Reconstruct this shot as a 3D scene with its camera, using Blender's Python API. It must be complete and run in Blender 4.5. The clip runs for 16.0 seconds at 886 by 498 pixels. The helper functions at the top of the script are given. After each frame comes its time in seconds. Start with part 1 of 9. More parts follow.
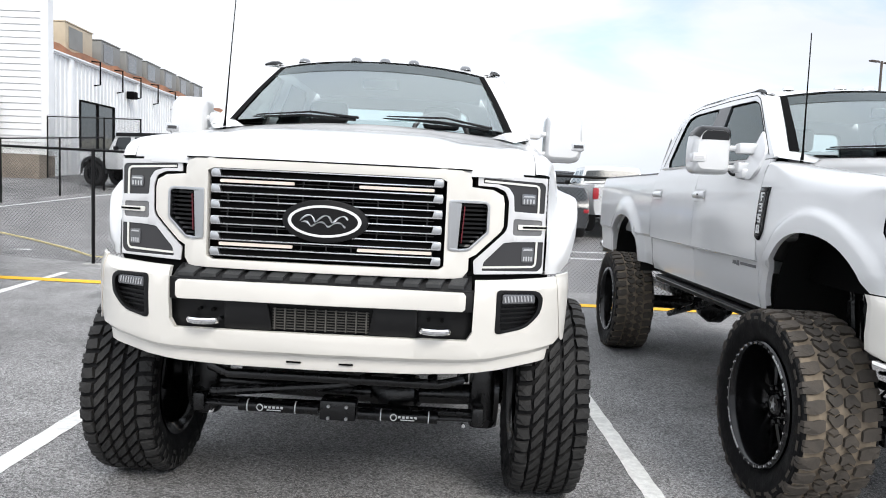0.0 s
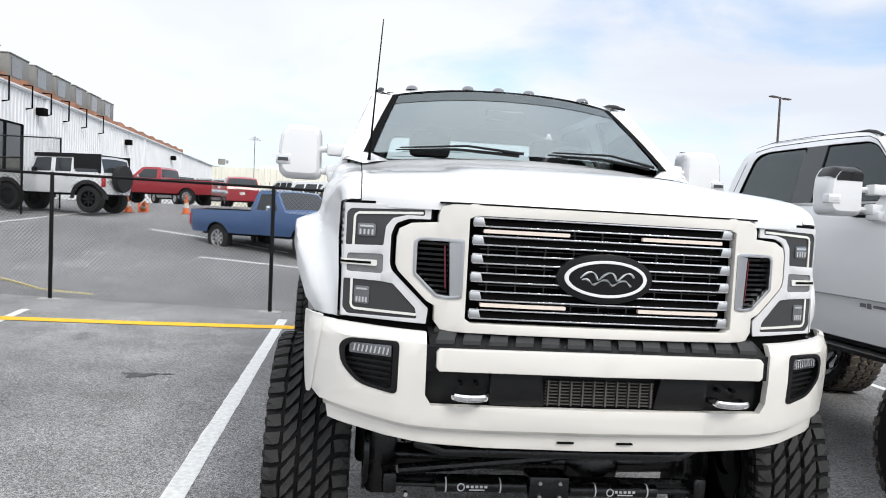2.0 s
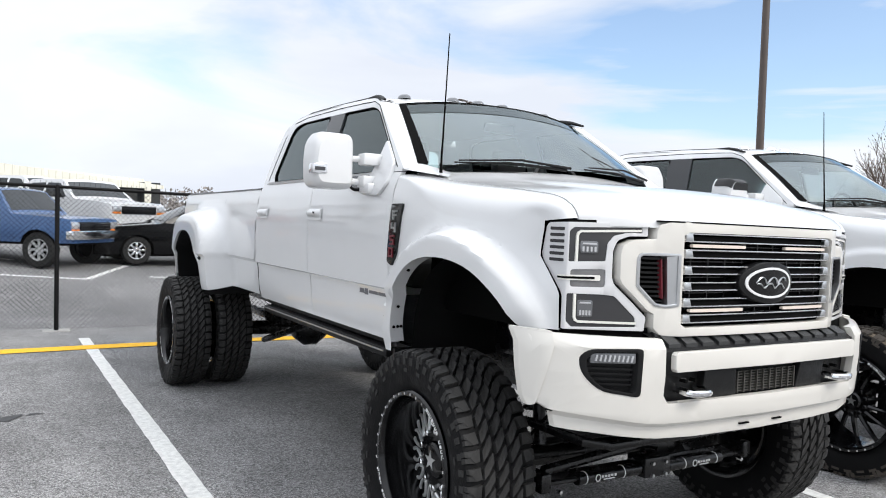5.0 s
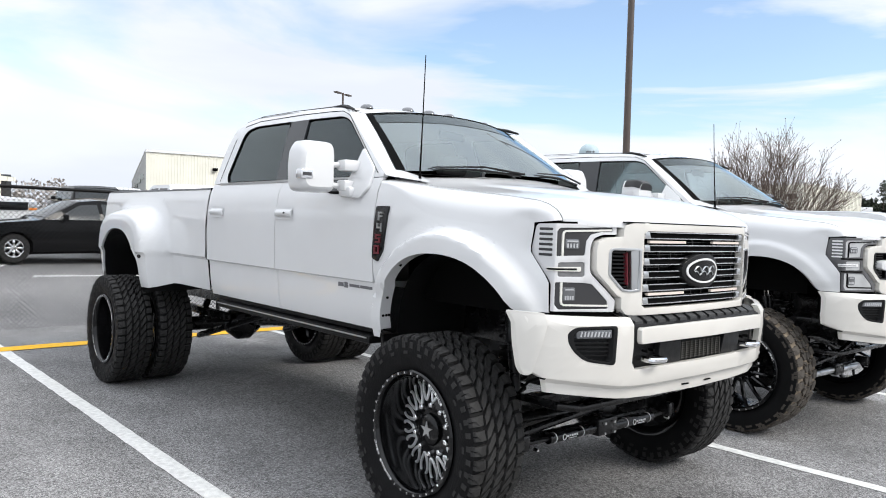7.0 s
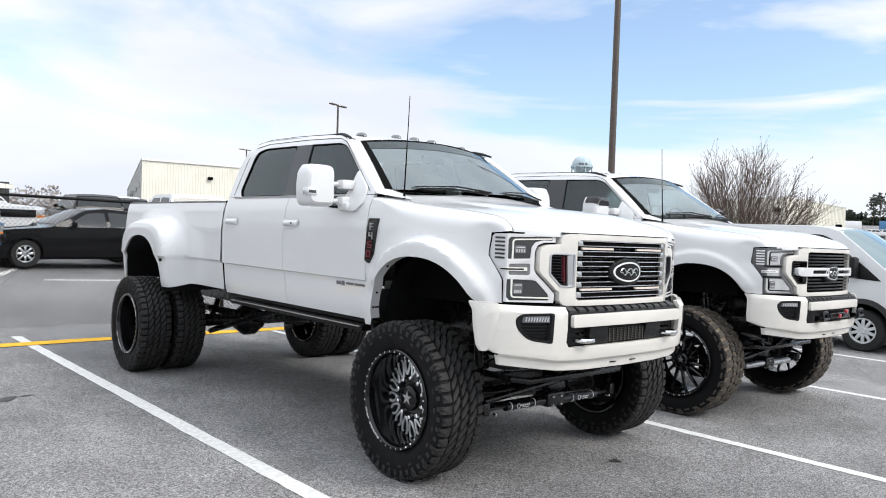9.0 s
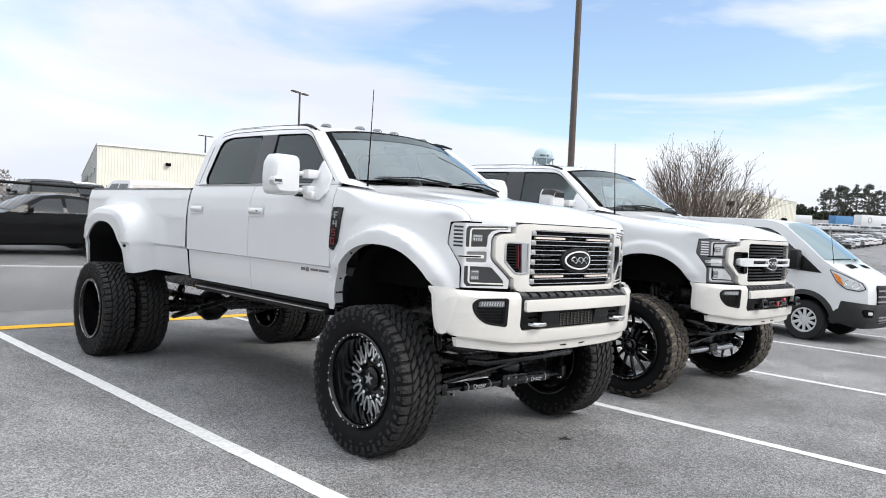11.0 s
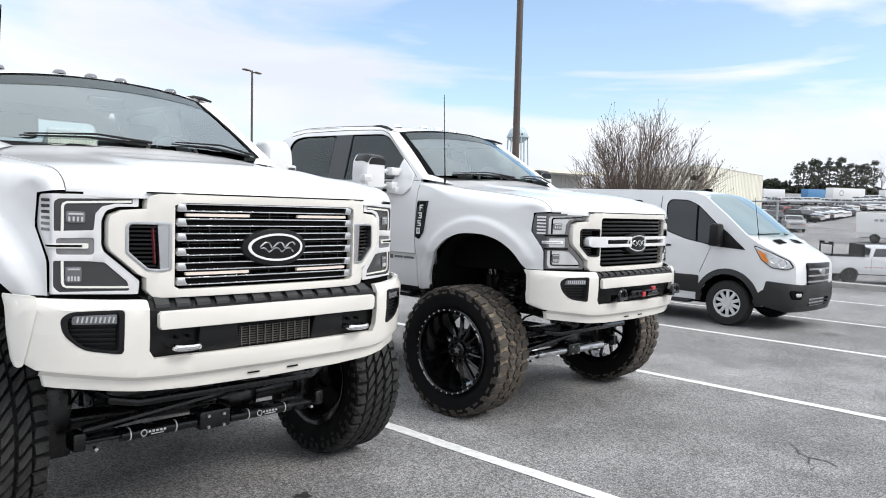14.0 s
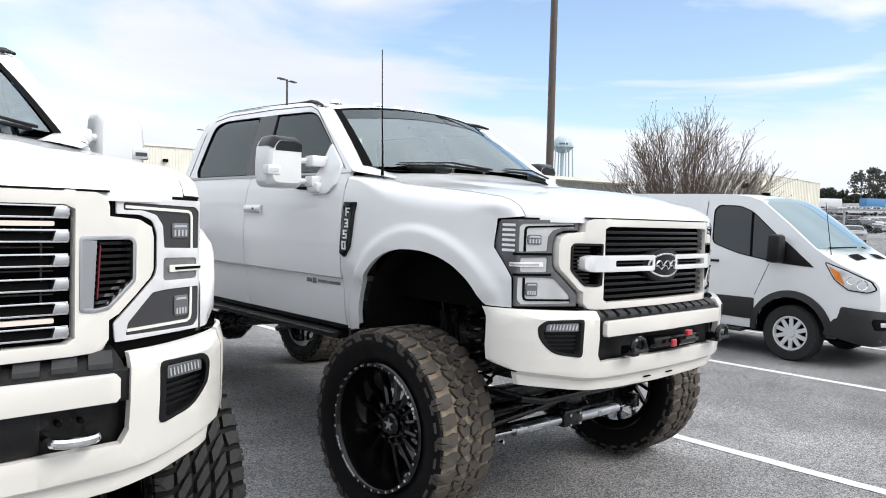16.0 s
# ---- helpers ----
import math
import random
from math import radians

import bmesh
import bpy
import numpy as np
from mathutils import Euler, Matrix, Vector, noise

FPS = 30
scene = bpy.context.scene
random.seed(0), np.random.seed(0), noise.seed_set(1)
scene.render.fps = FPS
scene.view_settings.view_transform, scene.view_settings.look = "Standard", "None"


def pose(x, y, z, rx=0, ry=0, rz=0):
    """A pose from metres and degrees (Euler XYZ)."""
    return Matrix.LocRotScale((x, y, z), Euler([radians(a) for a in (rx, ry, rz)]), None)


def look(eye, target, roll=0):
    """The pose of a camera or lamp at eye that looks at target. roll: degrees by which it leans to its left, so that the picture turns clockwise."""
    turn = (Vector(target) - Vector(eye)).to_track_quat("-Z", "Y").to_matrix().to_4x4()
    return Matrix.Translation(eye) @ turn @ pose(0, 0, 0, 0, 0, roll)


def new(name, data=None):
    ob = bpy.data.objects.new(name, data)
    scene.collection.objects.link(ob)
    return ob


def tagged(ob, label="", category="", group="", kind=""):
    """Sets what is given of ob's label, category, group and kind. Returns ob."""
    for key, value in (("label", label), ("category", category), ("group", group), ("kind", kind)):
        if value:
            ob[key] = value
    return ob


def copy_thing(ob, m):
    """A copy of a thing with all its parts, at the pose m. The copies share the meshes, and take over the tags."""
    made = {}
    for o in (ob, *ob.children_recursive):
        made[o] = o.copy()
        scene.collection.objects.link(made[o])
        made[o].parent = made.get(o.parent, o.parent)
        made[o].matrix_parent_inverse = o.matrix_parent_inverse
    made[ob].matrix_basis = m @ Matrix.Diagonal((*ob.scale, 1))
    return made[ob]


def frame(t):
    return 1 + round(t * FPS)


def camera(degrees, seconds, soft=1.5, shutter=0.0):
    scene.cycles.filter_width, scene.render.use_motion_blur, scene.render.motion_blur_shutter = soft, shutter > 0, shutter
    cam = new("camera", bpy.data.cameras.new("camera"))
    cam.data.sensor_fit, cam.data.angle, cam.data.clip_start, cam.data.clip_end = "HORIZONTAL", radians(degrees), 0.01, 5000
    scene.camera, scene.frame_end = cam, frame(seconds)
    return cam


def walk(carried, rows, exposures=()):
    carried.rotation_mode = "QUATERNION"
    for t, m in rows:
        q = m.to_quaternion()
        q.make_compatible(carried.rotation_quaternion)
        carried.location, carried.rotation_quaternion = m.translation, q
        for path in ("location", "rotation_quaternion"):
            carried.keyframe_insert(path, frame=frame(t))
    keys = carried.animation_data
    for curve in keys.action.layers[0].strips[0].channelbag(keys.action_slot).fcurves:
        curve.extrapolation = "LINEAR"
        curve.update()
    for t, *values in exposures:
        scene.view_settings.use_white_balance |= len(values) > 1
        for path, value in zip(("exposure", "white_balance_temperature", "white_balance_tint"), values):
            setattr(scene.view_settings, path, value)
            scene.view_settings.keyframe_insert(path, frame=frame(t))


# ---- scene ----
cam = camera(61.9, 16.0, soft=1.0)
METRES, EYE, TILT, LEAN, TURN = 10.4, 1.60, -0.7, 0.0, 1.7
ROWS = [
    (0.0, 0.0, 0.0, 0.0, 0.14, -3.98, -2.09),
    (0.5, -0.0286, 0.0164, 0.0022, 1.53, -3.86, -2.46),
    (1.0, -0.0664, 0.0231, 0.0041, 0.23, -3.38, -2.68),
    (1.5, -0.0995, 0.0325, 0.0029, -2.98, -2.68, -2.61),
    (2.0, -0.1348, 0.0482, 0.0053, -7.11, -1.9, -2.41),
    (2.5, -0.1729, 0.0536, 0.0067, -11.46, -1.34, -2.19),
    (3.0, -0.2029, 0.0614, 0.0068, -15.82, -1.12, -2.05),
    (3.5, -0.2329, 0.0775, 0.0081, -19.91, -1.19, -2.06),
    (4.0, -0.2661, 0.0864, 0.0073, -23.78, -1.43, -1.96),
    (6.5, -0.3768, 0.1167, 0.011, -39.65, -1.85, -0.74),
    (7.0, -0.3967, 0.0951, 0.0112, -41.15, -2.04, -0.95),
    (7.5, -0.4237, 0.0755, 0.0105, -41.77, -2.06, -1.18),
    (8.0, -0.437, 0.0547, 0.0121, -41.78, -1.74, -1.35),
    (8.5, -0.4454, 0.0305, 0.0114, -41.54, -1.3, -1.41),
    (11.0, -0.4689, -0.0022, 0.0104, -44.62, -1.93, -2.02),
    (11.5, -0.4477, -0.0158, 0.0102, -46.22, -2.54, -2.22),
    (12.0, -0.4159, -0.0284, 0.0098, -47.58, -3.25, -2.19),
    (12.5, -0.3786, -0.0247, 0.0095, -48.21, -3.79, -1.89),
    (13.0, -0.3367, -0.023, 0.0081, -48.16, -3.99, -1.41),
    (13.5, -0.2886, -0.0165, 0.009, -47.33, -3.72, -1.08),
    (14.0, -0.2412, -0.0007, 0.0093, -46.19, -3.36, -0.89),
    (14.5, -0.1912, 0.0139, 0.0089, -45.12, -3.07, -0.87),
    (15.0, -0.1456, 0.0379, 0.0074, -44.41, -2.89, -0.87),
    (15.5, -0.0999, 0.0605, 0.0053, -43.1, -2.87, -0.74),
    (16.0, -0.0598, 0.0874, 0.006, -42.7, -2.58, -0.8),
]
walk(cam, [(t, pose(0, 0, EYE, TILT, LEAN, TURN) @ pose(METRES * x, METRES * y, METRES * z, 90 + pitch, roll, yaw)) for t, x, y, z, yaw, pitch, roll in ROWS],
     [(0.0, 0.18), (1.5, 0.07), (3.0, 0.0), (4.0, 0.02), (7.0, 0.12), (11.0, 0.09), (16.0, 0.10)])

# ---- sky, sun ----
SUN_AZ, SUN_EL = 152.0, 40.0
world = bpy.data.worlds.new("sky")
world.use_nodes = True
scene.world = world
wt = world.node_tree
wt.nodes.clear()


def wnode(kind, **values):
    n = wt.nodes.new(kind)
    for k, v in values.items():
        setattr(n, k, v)
    return n


w_out = wnode("ShaderNodeOutputWorld")
w_bg = wnode("ShaderNodeBackground")
w_sky = wnode("ShaderNodeTexSky", sky_type="NISHITA", sun_disc=False, sun_elevation=radians(SUN_EL), sun_rotation=radians(SUN_AZ))
w_bg.inputs["Strength"].default_value = 0.109
w_tc = wnode("ShaderNodeTexCoord")
w_map = wnode("ShaderNodeMapping")
w_map.inputs["Scale"].default_value = (1.0, 1.0, 3.2)
w_map.inputs["Location"].default_value = (0.35, 0.1, 0.0)
w_noise = wnode("ShaderNodeTexNoise")
w_noise.inputs["Scale"].default_value = 2.1
w_noise.inputs["Detail"].default_value = 7.0
w_noise.inputs["Roughness"].default_value = 0.52
w_noise.inputs["Distortion"].default_value = 0.6
w_ramp = wnode("ShaderNodeValToRGB")
w_ramp.color_ramp.elements[0].position = 0.34
w_ramp.color_ramp.elements[0].color = (0.12, 0.12, 0.12, 1)
w_ramp.color_ramp.elements[1].position = 0.52
w_mix = wnode("ShaderNodeMixRGB")
# thicker and thinner cloud
w_noise2 = wnode("ShaderNodeTexNoise")
w_noise2.inputs["Scale"].default_value = 1.6
w_noise2.inputs["Detail"].default_value = 5.0
w_noise2.inputs["Distortion"].default_value = 0.4
w_tone = wnode("ShaderNodeValToRGB")
w_tone.color_ramp.elements[0].position, w_tone.color_ramp.elements[0].color = 0.36, (0.73, 0.775, 0.865, 1)
w_tone.color_ramp.elements[1].position, w_tone.color_ramp.elements[1].color = 0.58, (0.88, 0.915, 0.97, 1)
w_ten = wnode("ShaderNodeVectorMath", operation="MULTIPLY")
w_ten.inputs[1].default_value = (10.0, 10.0, 10.0)
wt.links.new(w_map.outputs["Vector"], w_noise2.inputs["Vector"])
wt.links.new(w_noise2.outputs["Fac"], w_tone.inputs["Fac"])
wt.links.new(w_tone.outputs["Color"], w_ten.inputs[0])
wt.links.new(w_ten.outputs[0], w_mix.inputs["Color2"])
wt.links.new(w_tc.outputs["Generated"], w_map.inputs["Vector"])
wt.links.new(w_map.outputs["Vector"], w_noise.inputs["Vector"])
# a streaky break in the cloud, low in the north-east
w_sep = wnode("ShaderNodeSeparateXYZ")
wt.links.new(w_tc.outputs["Generated"], w_sep.inputs[0])


def wrange(src, a, b, c, d):
    n = wnode("ShaderNodeMapRange", interpolation_type="SMOOTHSTEP")
    for k, v in enumerate((a, b, c, d)):
        n.inputs[k + 1].default_value = v
    wt.links.new(src, n.inputs[0])
    return n.outputs[0]


def wmath(op, a, b):
    n = wnode("ShaderNodeMath", operation=op)
    for k, v in enumerate((a, b)):
        if isinstance(v, float):
            n.inputs[k].default_value = v
        else:
            wt.links.new(v, n.inputs[k])
    return n.outputs[0]


w_dot = wnode("ShaderNodeVectorMath", operation="DOT_PRODUCT")
w_dot.inputs[1].default_value = (math.sin(radians(72)), math.cos(radians(72)), 0.0)
wt.links.new(w_tc.outputs["Generated"], w_dot.inputs[0])
w_map2 = wnode("ShaderNodeMapping")
w_map2.inputs["Scale"].default_value = (1.0, 1.0, 8.0)
w_map2.inputs["Rotation"].default_value = (0.05, -0.06, 0.0)
w_streak = wnode("ShaderNodeTexNoise")
w_streak.inputs["Scale"].default_value = 2.6
w_streak.inputs["Detail"].default_value = 6.0
w_streak.inputs["Distortion"].default_value = 0.5
wt.links.new(w_tc.outputs["Generated"], w_map2.inputs["Vector"])
wt.links.new(w_map2.outputs["Vector"], w_streak.inputs["Vector"])
w_gap = wmath("MULTIPLY", wrange(w_dot.outputs["Value"], 0.74, 0.93, 0.0, 1.0), wmath("MULTIPLY", wrange(w_sep.outputs["Z"], 0.085, 0.145, 0.0, 1.0), wrange(w_sep.outputs["Z"], 0.20, 0.34, 1.0, 0.25)))
w_break = wmath("MULTIPLY", w_gap, wmath("ADD", wmath("MULTIPLY", w_streak.outputs["Fac"], 1.1), -0.76))
w_cover = wmath("ADD", wmath("ADD", w_noise.outputs["Fac"], wrange(w_sep.outputs["Z"], 0.30, 0.62, 0.07, 0.24)), w_break)
wt.links.new(w_cover, w_ramp.inputs["Fac"])
wt.links.new(w_ramp.outputs["Color"], w_mix.inputs["Fac"])
w_gain = wnode("ShaderNodeVectorMath", operation="MULTIPLY")
w_gain.inputs[1].default_value = (1.62, 1.76, 1.90)
wt.links.new(w_sky.outputs["Color"], w_gain.inputs[0])
wt.links.new(w_gain.outputs[0], w_mix.inputs["Color1"])
# an overcast sky is brighter overhead than near the horizon
w_over = wnode("ShaderNodeVectorMath", operation="SCALE")
wt.links.new(w_mix.outputs["Color"], w_over.inputs[0])
wt.links.new(wrange(w_sep.outputs["Z"], 0.34, 0.85, 1.0, 1.68), w_over.inputs["Scale"])
wt.links.new(w_over.outputs[0], w_bg.inputs["Color"])
wt.links.new(w_bg.outputs["Background"], w_out.inputs["Surface"])

sun = new("sun", bpy.data.lights.new("sun", "SUN"))
sun.data.energy, sun.data.angle, sun.data.color = 2.1, radians(22), (1.0, 0.96, 0.9)
sun.matrix_world = look((math.sin(radians(SUN_AZ)) * 30, math.cos(radians(SUN_AZ)) * 30, 30 * math.tan(radians(SUN_EL))), (0, 0, 0))

# ---- materials ----
def material(name, color, rough=0.5, metal=0.0, coat=0.0, spec=0.5, vary=0.0, scale=8.0, bump=0.0, bump_scale=120.0, alpha_glass=0.0, emit=None, detail=4.0, per_object=0.0, per_island=0.0, tint=None):
    m = bpy.data.materials.new(name)
    m.use_nodes = True
    t = m.node_tree
    b = t.nodes["Principled BSDF"]
    b.inputs["Base Color"].default_value = (*color, 1)
    b.inputs["Roughness"].default_value = rough
    b.inputs["Metallic"].default_value = metal
    b.inputs["Coat Weight"].default_value = coat
    b.inputs["Coat Roughness"].default_value = 0.04
    b.inputs["Specular IOR Level"].default_value = spec
    if alpha_glass:
        b.inputs["Transmission Weight"].default_value = alpha_glass
        b.inputs["IOR"].default_value = 1.12
    if emit:
        b.inputs["Emission Color"].default_value = (*emit[:3], 1)
        b.inputs["Emission Strength"].default_value = emit[3]
    tc = t.nodes.new("ShaderNodeTexCoord")
    if vary or per_object or per_island:
        col = None
        if vary:
            n = t.nodes.new("ShaderNodeTexNoise")
            n.inputs["Scale"].default_value, n.inputs["Detail"].default_value = scale, detail
            t.links.new(tc.outputs["Object"], n.inputs["Vector"])
            mr = t.nodes.new("ShaderNodeMapRange")
            mr.inputs[1].default_value, mr.inputs[2].default_value = 0.3, 0.7
            mr.inputs[3].default_value, mr.inputs[4].default_value = 1 - vary, 1 + vary
            t.links.new(n.outputs["Fac"], mr.inputs[0])
            col = mr.outputs[0]
            rr = t.nodes.new("ShaderNodeMapRange")
            rr.inputs[1].default_value, rr.inputs[2].default_value = 0.3, 0.7
            rr.inputs[3].default_value, rr.inputs[4].default_value = max(0.02, rough - 0.12 * vary * 4), min(1, rough + 0.12 * vary * 4)
            t.links.new(n.outputs["Fac"], rr.inputs[0])
            t.links.new(rr.outputs[0], b.inputs["Roughness"])
        for amount, kind, out in ((per_object, "ShaderNodeObjectInfo", "Random"), (per_island, "ShaderNodeNewGeometry", "Random Per Island")):
            if amount:
                o = t.nodes.new(kind)
                mr = t.nodes.new("ShaderNodeMapRange")
                mr.inputs[3].default_value, mr.inputs[4].default_value = 1 - amount, 1 + amount
                t.links.new(o.outputs[out], mr.inputs[0])
                if col:
                    mm = t.nodes.new("ShaderNodeMath")
                    mm.operation = "MULTIPLY"
                    t.links.new(col, mm.inputs[0])
                    t.links.new(mr.outputs[0], mm.inputs[1])
                    col = mm.outputs[0]
                else:
                    col = mr.outputs[0]
        mx = t.nodes.new("ShaderNodeMixRGB")
        mx.blend_type = "MULTIPLY"
        mx.inputs["Fac"].default_value = 1
        mx.inputs["Color1"].default_value = (*color, 1)
        t.links.new(col, mx.inputs["Color2"])
        t.links.new(mx.outputs["Color"], b.inputs["Base Color"])
    if bump:
        n2 = t.nodes.new("ShaderNodeTexNoise")
        n2.inputs["Scale"].default_value, n2.inputs["Detail"].default_value = bump_scale, 3
        t.links.new(tc.outputs["Object"], n2.inputs["Vector"])
        bp = t.nodes.new("ShaderNodeBump")
        bp.inputs["Strength"].default_value, bp.inputs["Distance"].default_value = bump, 0.01
        t.links.new(n2.outputs["Fac"], bp.inputs["Height"])
        t.links.new(bp.outputs["Normal"], b.inputs["Normal"])
    return m


def clear_glass(name, tint, mix, rough=0.02):
    """Thin pane: part see-through by its tint, part mirror."""
    m = bpy.data.materials.new(name)
    m.use_nodes = True
    t = m.node_tree
    t.nodes.clear()
    out = t.nodes.new("ShaderNodeOutputMaterial")
    tr = t.nodes.new("ShaderNodeBsdfTransparent")
    tr.inputs["Color"].default_value = (*tint, 1)
    gl = t.nodes.new("ShaderNodeBsdfGlossy")
    gl.inputs["Color"].default_value = (0.82, 0.91, 0.92, 1)
    gl.inputs["Roughness"].default_value = rough
    fr = t.nodes.new("ShaderNodeFresnel")
    fr.inputs["IOR"].default_value = 1.5
    ad = t.nodes.new("ShaderNodeMath")
    ad.operation = "MULTIPLY_ADD"
    ad.inputs[1].default_value, ad.inputs[2].default_value = 1.0, mix
    ad.use_clamp = True
    mx = t.nodes.new("ShaderNodeMixShader")
    t.links.new(fr.outputs[0], ad.inputs[0])
    t.links.new(ad.outputs[0], mx.inputs[0])
    t.links.new(tr.outputs[0], mx.inputs[1])
    t.links.new(gl.outputs[0], mx.inputs[2])
    t.links.new(mx.outputs[0], out.inputs["Surface"])
    return m


M_BUMPER = material("cream_white_bumper_paint", (0.735, 0.71, 0.66), 0.36, coat=0.7, vary=0.015, scale=3.0)
M_WHITE = material("white_pearl_paint", (0.725, 0.73, 0.735), 0.34, coat=0.8, vary=0.012, scale=3.0)
M_STEP = material("grey_black_step_plastic", (0.036, 0.037, 0.038), 0.55, spec=0.35, vary=0.15, scale=30, bump=0.2, bump_scale=300)
M_SEAM = material("seam_rubber", (0.003, 0.003, 0.003), 0.85, spec=0.08)
M_BLACK = material("black_plastic", (0.006, 0.006, 0.0065), 0.45, spec=0.28, vary=0.15, scale=30, bump=0.15, bump_scale=400)
M_GLOSS = material("gloss_black", (0.004, 0.004, 0.0045), 0.14, spec=0.42)
M_CHASSIS = material("black_chassis_paint", (0.006, 0.006, 0.0065), 0.24, spec=0.5, vary=0.25, scale=9, bump=0.2, bump_scale=60)
M_CHROME = material("chrome", (0.86, 0.87, 0.88), 0.07, metal=1.0)
M_SATIN = material("satin_silver", (0.62, 0.63, 0.64), 0.28, metal=1.0)
M_MILLED = material("milled_aluminium", (0.80, 0.81, 0.82), 0.34, metal=0.6)
M_GREYLAMP = material("lamp_frame_grey", (0.60, 0.60, 0.61), 0.25, coat=0.5)
M_FRAMELAMP = material("lamp_frame_mid_grey", (0.66, 0.66, 0.67), 0.22, coat=0.5)
M_LAMPFRAME = material("lamp_frame_dark_grey", (0.10, 0.10, 0.105), 0.25, coat=0.5)
M_CLEARLAMP = material("clear_lamp", (0.60, 0.61, 0.62), 0.12, metal=0.35, coat=1.0, vary=0.12, scale=9)
M_MIDLAMP = material("grey_lamp", (0.20, 0.20, 0.205), 0.12, metal=0.3, coat=1.0, vary=0.2, scale=14)
M_HVACMESH = material("grey_mesh", (0.11, 0.105, 0.095), 0.45, metal=0.6, vary=0.1, scale=20)
M_DRL = material("daylight_strip", (0.78, 0.77, 0.72), 0.25, coat=0.5)
M_LAMPDARK = material("smoked_lamp", (0.045, 0.045, 0.048), 0.10, spec=0.5)
M_PROJ = material("projector_lens", (0.18, 0.185, 0.195), 0.1, metal=0.5, coat=0.6)
M_LENS = material("lamp_lens", (0.75, 0.76, 0.78), 0.08, metal=0.6, coat=1.0)
M_AMBER = material("amber_lens", (0.75, 0.22, 0.03), 0.2, coat=0.8)
M_REDDARK = material("deep_red", (0.14, 0.016, 0.024), 0.3)
M_RED = material("red_lens", (0.45, 0.02, 0.03), 0.2, coat=0.8)
M_DUST = material("pale_road_dust", (0.20, 0.165, 0.125), 0.95, spec=0.1, vary=0.35, scale=14)
M_RUBBER = material("tyre_rubber", (0.005, 0.005, 0.0055), 0.60, spec=0.16, vary=0.25, scale=14, bump=0.25, bump_scale=90)
M_TREAD = material("worn_tread_rubber", (0.028, 0.0275, 0.027), 0.65, spec=0.25, vary=0.35, scale=16, bump=0.3, bump_scale=90)
M_RUBBER_DUSTY = material("dusty_tread_rubber", (0.062, 0.053, 0.044), 0.85, vary=0.35, scale=11, bump=0.3, bump_scale=70)
M_WINDSHIELD = clear_glass("windshield_glass", (0.82, 0.90, 0.89), 0.18)
M_BACKGLASS = clear_glass("shaded_back_glass", (0.78, 0.84, 0.84), 0.02)
M_SHADEBAND = clear_glass("shaded_glass_band", (0.50, 0.54, 0.56), 0.0)
M_TINT = clear_glass("tinted_glass", (0.56, 0.60, 0.61), 0.03)
M_POST = material("dark_grey_post", (0.035, 0.038, 0.042), 0.16, spec=0.5)
M_SEAT = material("dark_leather", (0.05, 0.05, 0.054), 0.5, vary=0.1, scale=20)
M_LINING = material("grey_headliner", (0.42, 0.42, 0.42), 0.9, vary=0.1, scale=40)
M_CREAMBAR = material("warm_marker_strip", (0.80, 0.70, 0.62), 0.3, coat=0.5)
M_DECAL = material("grey_decal", (0.13, 0.13, 0.14), 0.4)
M_INK = material("white_ink", (0.78, 0.78, 0.78), 0.5)


# ---- mesh tools ----
def part(name, bm, mat, parent=None, label="", smooth=35):
    me = bpy.data.meshes.new(name)
    if isinstance(bm, bmesh.types.BMesh):
        bm.to_mesh(me)
        bm.free()
    else:
        me.from_pydata(bm[0], [], bm[1])
    me.materials.append(mat)
    if smooth:
        me.shade_smooth()
        me.set_sharp_from_angle(angle=radians(smooth))
    ob = new(name, me)
    if parent is not None:
        ob.parent = parent
    if label:
        tagged(ob, label)
    return ob


def share(ob, name, parent, m=None):
    """Another object on the same mesh."""
    o = new(name, ob.data)
    o.parent = parent
    if m is not None:
        o.matrix_basis = m
    return o


def thing(name, m, label, category, group="", kind=""):
    ob = new(name)
    ob.matrix_basis = m
    return tagged(ob, label, category, group, kind)


def box(bm, x0, x1, y0, y1, z0, z1, bev=0.0, m=None):
    vs = [bm.verts.new((x, y, z)) for x in (x0, x1) for y in (y0, y1) for z in (z0, z1)]
    fs = [bm.faces.new([vs[i] for i in q]) for q in ((0, 1, 3, 2), (4, 6, 7, 5), (0, 4, 5, 1), (2, 3, 7, 6), (0, 2, 6, 4), (1, 5, 7, 3))]
    if bev:
        es = list({e for f in fs for e in f.edges})
        r = bmesh.ops.bevel(bm, geom=es, offset=bev, segments=2, affect="EDGES", profile=0.5)
        vs = list({v for f in r["faces"] for v in f.verts} | {v for v in vs if v.is_valid})
    if m is not None:
        bmesh.ops.transform(bm, matrix=m, verts=vs)
    return bm


def boxes(*dims, bev=0.0):
    bm = bmesh.new()
    for d in dims:
        box(bm, *d, bev=bev)
    return bm


def smoothstep(a, b, x):
    t = min(1.0, max(0.0, (x - a) / (b - a)))
    return t * t * (3 - 2 * t)


def table(xs, ys, x):
    return float(np.interp(x, xs, ys))


